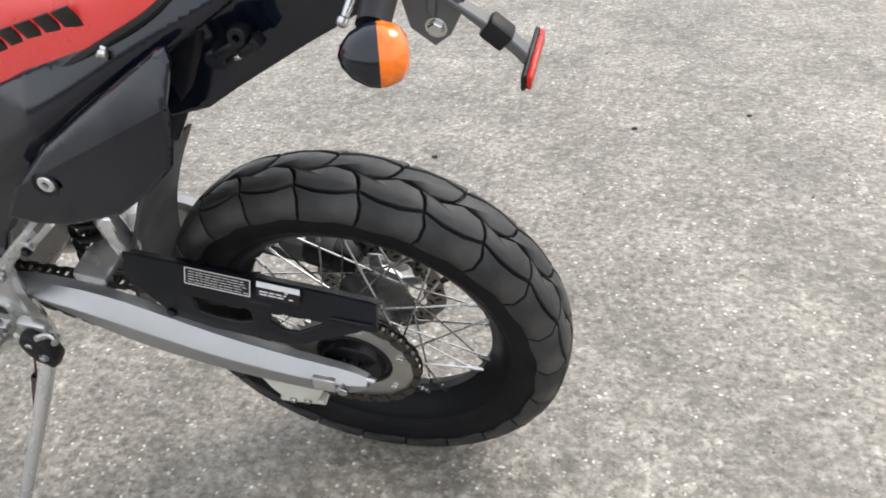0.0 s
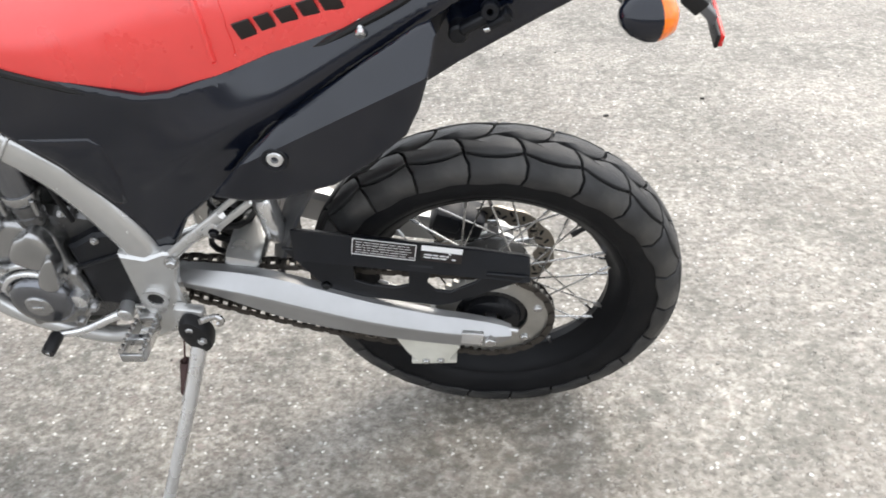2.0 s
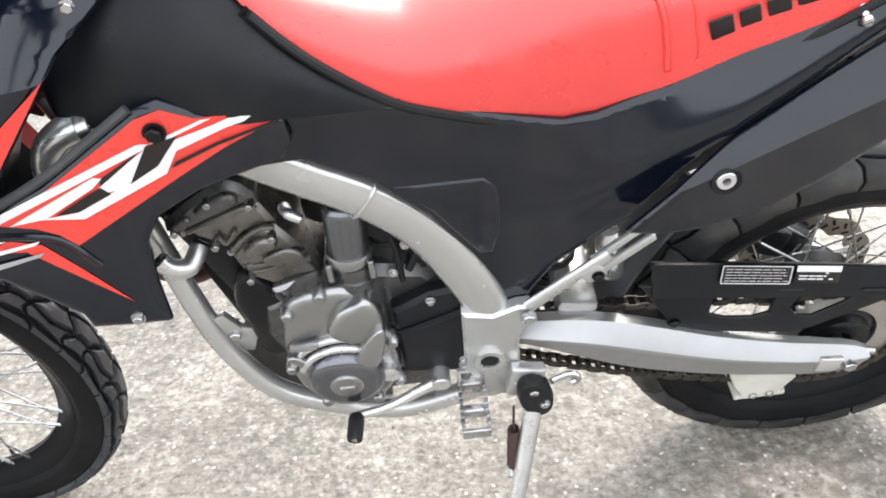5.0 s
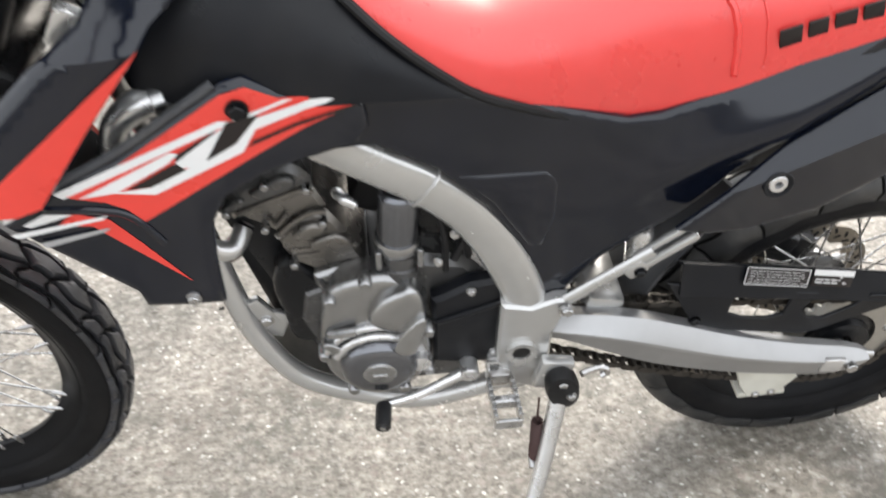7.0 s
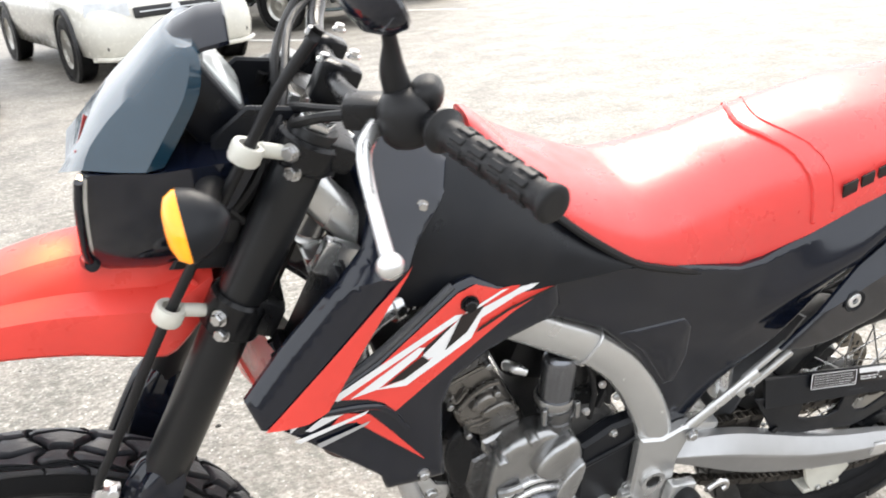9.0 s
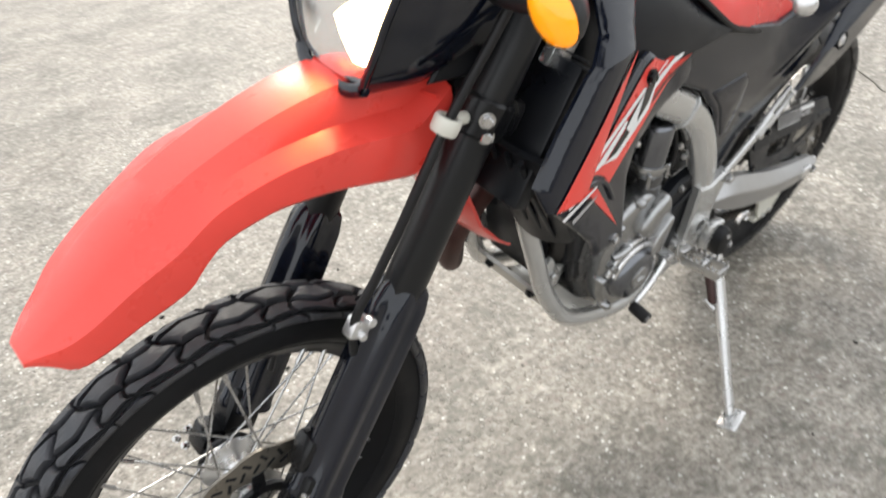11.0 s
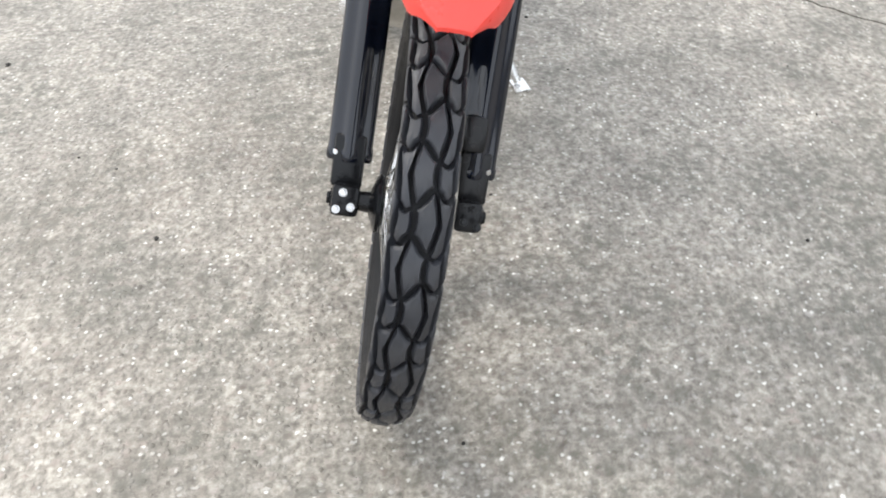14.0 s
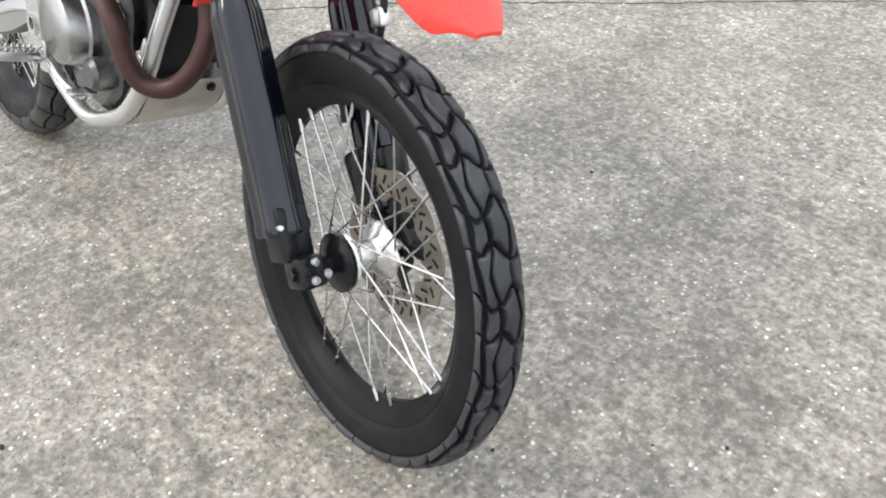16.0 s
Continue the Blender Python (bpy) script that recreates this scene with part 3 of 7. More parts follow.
SEAT_ROWS = [(-0.800, 1.066, 1.050, 0.030, 0.025), (-0.780, 1.052, 1.030, 0.062, 0.045), (-0.740, 1.016, 0.985, 0.098, 0.075), (-0.700, 0.990, 0.950, 0.118, 0.095), (-0.660, 0.970, 0.918, 0.128, 0.105), (-0.610, 0.950, 0.882, 0.132, 0.110),
             (-0.567, 0.941, 0.862, 0.131, 0.112), (-0.490, 0.950, 0.834, 0.127, 0.112), (-0.420, 0.966, 0.812, 0.122, 0.110), (-0.380, 0.974, 0.816, 0.122, 0.110), (-0.300, 0.988, 0.848, 0.125, 0.112), (-0.215, 0.999, 0.882, 0.126, 0.112), (-0.130, 1.005, 0.922, 0.121, 0.104), (-0.070, 1.006, 0.950, 0.110, 0.094), (-0.020, 1.003, 0.982, 0.088, 0.072), (0.000, 0.996, 0.986, 0.060, 0.045)]
bm = loft(mesh(), [body_section(*r) for r in lerp_rows(SEAT_ROWS, 4)])
seat = part("seat", bm, SEAT, bike, "red vinyl seat with a ridged passenger section", angle=60)
SEAT_FINE = lerp_rows(SEAT_ROWS, 40)
# piping ridges across the seat where the passenger part begins
for dx, rr in ((0.0, 0.0040), (0.030, 0.0012)):
    pts = []
    for i in range(1, 40):
        a = math.pi * i / 40
        k = abs(math.cos(a))
        row = min(SEAT_FINE, key=lambda r: abs(r[0] - (-0.322 + dx - 0.058 * (1 - k))))
        p = body_section(*row, n=40)[i]
        pts.append((p[0], p[1], p[2] + 0.0005))
    part("seam", tube(mesh(), pts, rr, n=6), SEAT, seat)
# dark lower edge strip
for s in (-1, 1):
    pts = [(r[0], s * (r[3] + 0.002), r[2] - 0.004) for r in SEAT_ROWS[2:-1]]
    part("seat_edge", tube(mesh(), pts, 0.0055, n=8), SOFT, seat, "black rubber edge strip")
# maker's name on both flanks, kept as plain dark bars
for s in (-1, 1):
    for k, w in enumerate((0.024, 0.021, 0.023, 0.022, 0.024)):
        x = -0.271 + k * 0.0276
        z = 0.915 + (x + 0.271) * 0.29
        bm = block(mesh(), (w, 0.003, 0.026), (x, s * (0.1225 - (x + 0.273) * 0.02), z), (-8 * s, -17, 0), bevel=0.001)
        part("name_bar", bm, INK, seat, "dark printed bar")

TANK_ROWS = [(-0.985, 1.000, 0.97, 0.040, 0.03), (-0.955, 1.050, 0.90, 0.115, 0.060), (-0.92, 1.064, 0.885, 0.130, 0.070), (-0.86, 1.060, 0.882, 0.142, 0.078), (-0.80, 1.044, 0.882, 0.146, 0.082), (-0.76, 1.016, 0.880, 0.147, 0.095), (-0.72, 0.980, 0.880, 0.146, 0.105), (-0.68, 0.945, 0.878, 0.144, 0.115), (-0.64, 0.912, 0.876, 0.141, 0.120), (-0.60, 0.885, 0.874, 0.137, 0.125)]
bm = loft(mesh(), [body_section(*r, square=0.42) for r in lerp_rows(TANK_ROWS, 5)])
tank = part("fuel_tank_cover", bm, MATTE, bike, "matte black fuel tank cover", angle=55)
bm = lathe(mesh(), [(0.001, 0.020), (0.024, 0.020), (0.030, 0.017), (0.032, 0.010), (0.040, 0.008), (0.041, 0.0), (0.001, 0.0)], (-0.866, 0, 1.052), (0.1, 0, 1), n=40)
part("fuel_cap", bm, ALLOY, tank, "bare metal fuel cap")
part("cap_ring", lathe(mesh(), [(0.041, -0.004), (0.053, -0.002), (0.053, 0.006), (0.041, 0.009)], (-0.866, 0, 1.052), (0.1, 0, 1), n=40, close=True), BLACK, tank)


# ---- side panels, one set each side ----
def shroud_depth(x, z):
    return 0.143 + max(0.0, -0.78 - x) * 0.2 + max(-0.03, 0.89 - z) * 0.18


def fin_depth(x, z):
    rear = 0.976 + (x + 0.92) * 1.18
    return 0.174 + (-0.92 - x) * 0.40 - 0.08 * (z - rear) - 1.9 * max(0.0, z - rear) ** 2 - max(0.0, z - 0.97) * 0.75 - max(0.0, z - 1.02) * 0.9


def cover_ridge(x):
    return 0.805 + 0.555 * (x + 0.295) - 0.22 * (x + 0.295) ** 2


def cover_depth(x, z):
    ridge = cover_ridge(x)
    w = min(1.0, max(0.0, (x + 0.47) / 0.30))
    w = w * w * (3 - 2 * w)
    return 0.130 - 0.20 * max(0.0, x + 0.25) + 0.012 * math.exp(-((z - 0.74) / 0.10) ** 2) + w * (0.036 - 0.9 * (math.hypot(z - ridge, 0.016) - 0.010 + z - ridge) / 2 - 0.8 * min(0.036, (math.hypot(z - ridge, 0.016) - 0.010 + ridge - z) / 2))


def tail_depth(x, z):
    """A crease runs along the cover: above it the face tips to the sky."""
    crease = 0.770 + (x + 0.261) * 0.51
    return 0.178 - max(0.0, z - crease) * 0.65 - max(0.0, crease - z) * 0.10


LOWER = [(-1.086, 0.810), (-1.031, 0.752), (-0.980, 0.697), (-0.974, 0.675), (-0.930, 0.664), (-0.892, 0.657), (-0.893, 0.712), (-0.889, 0.763), (-0.871, 0.792), (-0.822, 0.811), (-0.772, 0.820), (-0.730, 0.832), (-0.717, 0.850), (-0.722, 0.884), (-0.805, 0.897), (-0.838, 0.918), (-0.860, 0.916), (-0.969, 0.858), (-1.034, 0.838), (-1.052, 0.828)]
FIN = [(-1.124, 0.864), (-1.074, 0.914), (-1.020, 0.961), (-0.972, 0.992), (-0.955, 1.020), (-0.962, 1.060), (-0.945, 1.077), (-0.905, 1.074), (-0.868, 1.064), (-0.843, 1.040), (-0.866, 1.012), (-0.908, 0.984), (-0.975, 0.906), (-1.033, 0.832), (-1.060, 0.827), (-1.112, 0.832)]
COVER = [(-0.812, 0.890), (-0.722, 0.882), (-0.611, 0.872), (-0.507, 0.846), (-0.430, 0.826), (-0.395, 0.828), (-0.322, 0.852), (-0.257, 0.880), (-0.167, 0.918), (-0.095, 0.945), (-0.050, 0.965), (-0.012, 0.996), (0.020, 0.999), (0.058, 0.984), (0.020, 0.952), (-0.040, 0.916), (-0.115, 0.878), (-0.159, 0.854), (-0.194, 0.832), (-0.260, 0.785), (-0.301, 0.748), (-0.350, 0.680), (-0.435, 0.602), (-0.474, 0.540), (-0.502, 0.536), (-0.538, 0.628), (-0.585, 0.714), (-0.645, 0.778), (-0.715, 0.815), (-0.770, 0.811), (-0.795, 0.840)]
TAIL = [(-0.362, 0.686), (-0.320, 0.674), (-0.270, 0.674), (-0.190, 0.698), (-0.130, 0.742), (-0.085, 0.783), (-0.064, 0.828), (-0.051, 0.868), (-0.043, 0.896), (-0.038, 0.918), (-0.044, 0.929), (-0.060, 0.923), (-0.122, 0.884), (-0.190, 0.840), (-0.247, 0.802), (-0.310, 0.746)]
RED_LOW = [(-1.026, 0.832), (-0.986, 0.816), (-0.967, 0.803), (-0.953, 0.785), (-0.836, 0.836), (-0.725, 0.881), (-0.756, 0.889), (-0.806, 0.895), (-0.836, 0.912), (-0.861, 0.908), (-0.969, 0.852)]
RED_TIP = [(-1.034, 0.800), (-1.003, 0.792), (-0.983, 0.769), (-0.920, 0.699), (-0.962, 0.762), (-0.986, 0.796), (-1.018, 0.811)]
RED_FIN = [(-0.920, 0.974), (-0.980, 0.905), (-1.037, 0.835), (-1.060, 0.831), (-1.108, 0.836), (-1.050, 0.880), (-0.968, 0.941)]
# shapes of the tank graphic: white and black slanted fields
STROKES = [(WHITE, [(-1.030, 0.836), (-0.866, 0.882), (-0.855, 0.880), (-0.861, 0.875), (-1.022, 0.829)]), (WHITE, [(-1.008, 0.826), (-0.916, 0.858), (-0.908, 0.855), (-0.920, 0.846), (-0.972, 0.825)]),
           (WHITE, [(-0.978, 0.826), (-0.937, 0.815), (-0.846, 0.844), (-0.831, 0.866), (-0.758, 0.884), (-0.750, 0.889), (-0.761, 0.890), (-0.838, 0.877), (-0.853, 0.855), (-0.940, 0.824)]), (INK, [(-0.962, 0.8265), (-0.924, 0.842), (-0.912, 0.846), (-0.904, 0.836), (-0.939, 0.8245)]),
           (INK, [(-0.858, 0.879), (-0.826, 0.882), (-0.852, 0.855), (-0.883, 0.842)]), (INK, [(-0.911, 0.854), (-0.867, 0.874), (-0.882, 0.861), (-0.912, 0.844)]), (WHITE, [(-0.916, 0.844), (-0.876, 0.867), (-0.855, 0.878), (-0.880, 0.839), (-0.909, 0.838)]),
           (WHITE, [(-0.855, 0.880), (-0.800, 0.893), (-0.790, 0.892), (-0.836, 0.880)]), (WHITE, [(-0.825, 0.877), (-0.773, 0.8895), (-0.755, 0.8895), (-0.820, 0.872)]), (INK, [(-0.834, 0.855), (-0.728, 0.882), (-0.727, 0.879), (-0.840, 0.849)]),
           (WHITE, [(-1.079, 0.821), (-1.056, 0.827), (-1.057, 0.823), (-1.081, 0.813)]), (WHITE, [(-1.078, 0.801), (-0.986, 0.802), (-0.992, 0.798), (-1.072, 0.795)]), (WHITE, [(-1.064, 0.809), (-1.040, 0.818), (-1.014, 0.811), (-1.058, 0.805)]), (GREYDECAL, [(-1.053, 0.786), (-0.986, 0.788), (-0.992, 0.784), (-1.050, 0.779)])]


def side_set(s):
    flip = 1 if s > 0 else -1

    def sheet(name, outline, depth, mat, parent, label="", thick=0.005, roll=0.010, lift=0.0, step=0.03, creases=()):
        return part(name, panel(mesh(), outline, lambda x, z: s * (depth(x, z) + lift), thick, roll, step, side=s, creases=creases), mat, parent, label, angle=(60 if name == "side_cover" else 27) if creases else 50)

    low = sheet("radiator_shroud", LOWER, shroud_depth, BLACK, bike, "black radiator shroud with red and white graphic")
    sheet("decal", RED_LOW, shroud_depth, RED, low, "red decal", 0.0, 0.0, 0.0012)
    sheet("decal", RED_TIP, shroud_depth, RED, low, "red arrow decal", 0.0, 0.0, 0.0012)
    for k, (mat, field) in enumerate(STROKES):
        sheet("decal_stroke", field, shroud_depth, mat, low, "", 0.0, 0.0, 0.0022 + 0.0003 * (k % 5), step=0.05)
    # split line between the upper and the lower graphic
    pts = [(-1.050, 0.822), (-0.992, 0.8075), (-0.964, 0.792), (-0.940, 0.755)]
    part("split_line", tube(mesh(), [(x, s * (shroud_depth(x, z) + 0.001), z) for x, z in pts], 0.0042, n=8), BLACK, low)
    fin = sheet("shroud_fin", FIN, fin_depth, BLACK, bike, "black upper shroud fin with red stripe", roll=0.012, step=0.012, creases=(((0, 0.97), (0, 1)), ((0, 1.02), (0, 1))))
    sheet("decal", RED_FIN, fin_depth, RED, fin, "red stripe decal", 0.0, 0.0, 0.0022, step=0.02)
    bolt(fin, (-0.892, s * 0.124, 1.016), (0, s, 0.2), 0.006, 0.004, STEEL)
    bolt(low, (-0.924, s * (shroud_depth(-0.924, 0.68) + 0.001), 0.676), (0, s, 0), 0.0065)
    bolt(low, (-0.846, s * (shroud_depth(-0.846, 0.89) + 0.003), 0.890), (0, s, 0), 0.009, 0.006, DARKMETAL)
    # grey trim along the shroud's upper edge
    pts = [(-1.045, 0.836), (-0.969, 0.863), (-0.905, 0.896), (-0.866, 0.917)]
    part("trim", tube(mesh(), [(x, s * (shroud_depth(x, z) - 0.004), z) for x, z in pts], 0.0055, n=8), FLAP, low, "grey edge trim")
    cov = sheet("side_cover", COVER, cover_depth, BLACK, bike, "black glossy side cover", roll=0.008, step=0.007, creases=(((-0.18, 0.866), (-0.52, 1)),))
    # raised knee field on the cover
    field = [(-0.622, 0.768), (-0.580, 0.724), (-0.530, 0.640), (-0.512, 0.640), (-0.502, 0.690), (-0.505, 0.752), (-0.520, 0.768)]
    sheet("knee_field", field, cover_depth, BLACK, cov, "", 0.003, 0.006, 0.0030)
    tail = sheet("tail_cover", TAIL, tail_depth, BLACK, bike, "black creased tail cover under the seat", roll=0.007, step=0.006, creases=(((-0.261, 0.770), (-0.51, 1)),))
    at = Vector((-0.259, s * tail_depth(-0.259, 0.756), 0.756))
    part("bolt_recess", lathe(mesh(), [(0.011, -0.004), (0.015, -0.001), (0.018, 0.002), (0.0165, 0.0035), (0.0125, 0.002)], at, (0, s, 0.1), n=28, close=True), MATTE, tail)
    bm = lathe(mesh(), [(0.0005, -0.001), (0.0045, -0.001), (0.0052, 0.003), (0.0100, 0.003), (0.0115, 0.0015), (0.0115, -0.006), (0.0005, -0.006)], at, (0, s, 0.1), n=24)
    part("recessed_bolt", bm, ALLOY, tail, "bright recessed bolt")
    inner_ = [(-0.40, 0.690), (-0.30, 0.690), (-0.12, 0.760), (-0.06, 0.850), (0.00, 0.960), (-0.20, 0.890), (-0.38, 0.800)]
    sheet("inner_panel", inner_, lambda x, z: 0.098 + 0.02 * max(0.0, -x - 0.1), MATTE, bike, "black inner panel behind the covers")
    bolt(cov, (-0.561, s * 0.137, 0.712), (0, s, 0), 0.005)
    return cov


side_set(-1)
side_set(1)
# luggage hook on the left
bm = mesh()
rod(bm, (-0.131, -0.108, 0.924), (-0.129, -0.132, 0.9125), 0.0062, 0.0042, n=14, bevel=0.001)
rod(bm, (-0.129, -0.130, 0.9135), (-0.1283, -0.138, 0.910), 0.0066, n=14, bevel=0.002)
part("luggage_hook", bm, STEEL, bike, "bright metal luggage hook")
bm = mesh()
rod(bm, (0.150, -0.080, 0.962), (0.142, -0.110, 0.943), 0.0060, 0.0040, n=14, bevel=0.001)
rod(bm, (0.142, -0.108, 0.944), (0.140, -0.116, 0.939), 0.0062, n=14, bevel=0.002)
part("luggage_hook", bm, STEEL, bike, "bright metal luggage hook")

# ---- tail ----
rows = [(-0.16, 0.955, 0.800, 0.060, 0.045), (-0.08, 0.975, 0.836, 0.062, 0.046), (-0.02, 0.985, 0.870, 0.062, 0.046), (0.06, 0.996, 0.908, 0.060, 0.044), (0.13, 1.002, 0.944, 0.056, 0.042), (0.19, 1.002, 0.968, 0.054, 0.040), (0.25, 0.998, 0.976, 0.050, 0.038), (0.31, 0.985, 0.968, 0.042, 0.030)]
tailpiece = part("rear_fender", loft(mesh(), [body_section(*r, square=0.4) for r in lerp_rows(rows, 4)]), BLACK, bike, "black plastic rear fender", angle=50)
for s in (-1, 1):
    bm = mesh()
    tube(bm, [(-0.36, s * 0.085, 0.70), (-0.20, s * 0.098, 0.815), (-0.10, s * 0.092, 0.868)], 0.013, n=12)
    part("subframe_rail", bm, DARKMETAL, bike, "black steel subframe rail")
    # smooth flank of the tail: the ridge of the side cover runs on and dies out
    def flank(x, z):
        fade = 1 - 0.75 * min(1.0, max(0.0, (x + 0.02) / 0.14))
        d = z - cover_ridge(x)
        top = (math.hypot(d, 0.015) + d) / 2
        low = min(0.030, (math.hypot(d, 0.015) - d) / 2)
        return s * (0.112 - 0.17 * min(0.0, x) * 0.6 - 0.10 * max(0.0, x) - (0.45 + 0.40 * fade) * top - 0.75 * fade * low)

    outline = [(-0.110, 0.800), (-0.059, 0.812), (0.013, 0.856), (0.086, 0.900), (0.136, 0.928), (0.200, 0.960), (0.226, 0.985), (0.218, 1.022), (0.150, 1.036), (0.060, 1.026), (-0.030, 1.004), (-0.090, 0.955), (-0.130, 0.900)]
    part("tail_flank", panel(mesh(), outline, flank, 0.004, 0.006, 0.008, side=s), BLACK, bike, "glossy black flank of the tail", angle=45)
    bm = mesh()
    rod(bm, (-0.016, s * 0.112, 0.890), (-0.016, s * 0.080, 0.890), 0.0125, n=20, bevel=0.003)
    block(bm, (0.040, 0.018, 0.014), (0.004, s * 0.106, 0.904), (0, -28, 0), 0.005, seg=3)
    lathe(bm, [(0.0035, -0.014), (0.0100, -0.014), (0.0112, -0.010), (0.0112, 0.004), (0.0098, 0.006), (0.0045, 0.006), (0.0035, 0.004)], (0.024, s * 0.112, 0.923), (0, s, 0.2), n=20, close=True)
    block(bm, (0.026, 0.020, 0.010), (0.032, s * 0.112, 0.911), (0, -30, 0), 0.004)
    block(bm, (0.008, 0.020, 0.014), (0.044, s * 0.112, 0.918), (0, -30, 0), 0.003)
    fit_ = part("footrest_mount", bm, MATTE, bike, "black cast bracket under the tail")
    part("mount_pin", rod(mesh(), (0.016, s * 0.119, 0.901), (0.023, s * 0.120, 0.904), 0.0030, n=10, bevel=0.001), STEEL, fit_)
    # turn signal on a rubber stalk
    bm = mesh()
    tube(bm, [(0.185, s * 0.060, 0.990), (0.190, s * 0.110, 0.982), (0.190, s * 0.156, 0.966)], [0.020, 0.017, 0.016], n=14)
    sig = part("turn_signal", bm, SOFT, bike, "rear turn signal on a black rubber stalk")
    bm = lathe(mesh(), [(0.001, -0.034), (0.010, -0.031), (0.020, -0.022), (0.0275, -0.008), (0.0290, 0.002), (0.001, 0.002)], (0, 0, 0), (1, 0, 0), n=28)
    bmesh.ops.scale(bm, verts=bm.verts, vec=(1, 1.12, 1.0))
    turn = pose(0.197, s * 0.177, 0.952, 0, 8, -20 * s)
    part("lamp_body", bm, BLACK, sig, "black lamp body", matrix=turn)
    bm = lathe(mesh(), [(0.001, 0.002), (0.0282, 0.002), (0.0282, 0.008), (0.0240, 0.021), (0.0150, 0.028), (0.001, 0.030)], (0, 0, 0), (1, 0, 0), n=28)
    bmesh.ops.scale(bm, verts=bm.verts, vec=(1, 1.12, 1.0))
    part("lens", bm, ORANGE, sig, "orange lens", matrix=turn)
# number plate bracket with side reflector
bm = mesh()
plate(bm, [(0.175, 0.935), (0.182, 0.880), (0.206, 0.858), (0.225, 0.872), (0.244, 0.905), (0.250, 0.945)], -0.034, -0.030)
plate(bm, [(0.215, 0.960), (0.205, 0.905), (0.212, 0.895), (0.224, 0.950)], -0.040, -0.034)
brk = part("plate_bracket", bm, PLATED, bike, "grey metal number plate bracket", matrix=Matrix.Translation((-0.005, 0, 0.002)))
bolt(brk, (0.211, -0.034, 0.882), (0, -1, 0), 0.009, 0.006)
bm = mesh()
plate(bm, [(0.222, 0.930), (0.232, 0.914), (0.290, 0.858), (0.303, 0.842), (0.306, 0.858), (0.292, 0.874)], -0.044, -0.026)
part("reflector_arm", bm, PLATED, brk, "grey metal strip")
block(bm := mesh(), (0.030, 0.024, 0.024), (0.276, -0.035, 0.879), (0, 44, 0), 0.004)
part("clip", bm, SOFT, brk)
bm = block(mesh(), (0.006, 0.090, 0.020), (0.3050, -0.023, 0.8380), (0, 6, 0), 0.003)
part("reflector_base", bm, SOFT, brk)
bm = block(mesh(), (0.006, 0.086, 0.017), (0.3105, -0.023, 0.8375), (0, 6, 0), 0.002)
part("reflector", bm, REDLENS, brk, "red reflector strip")
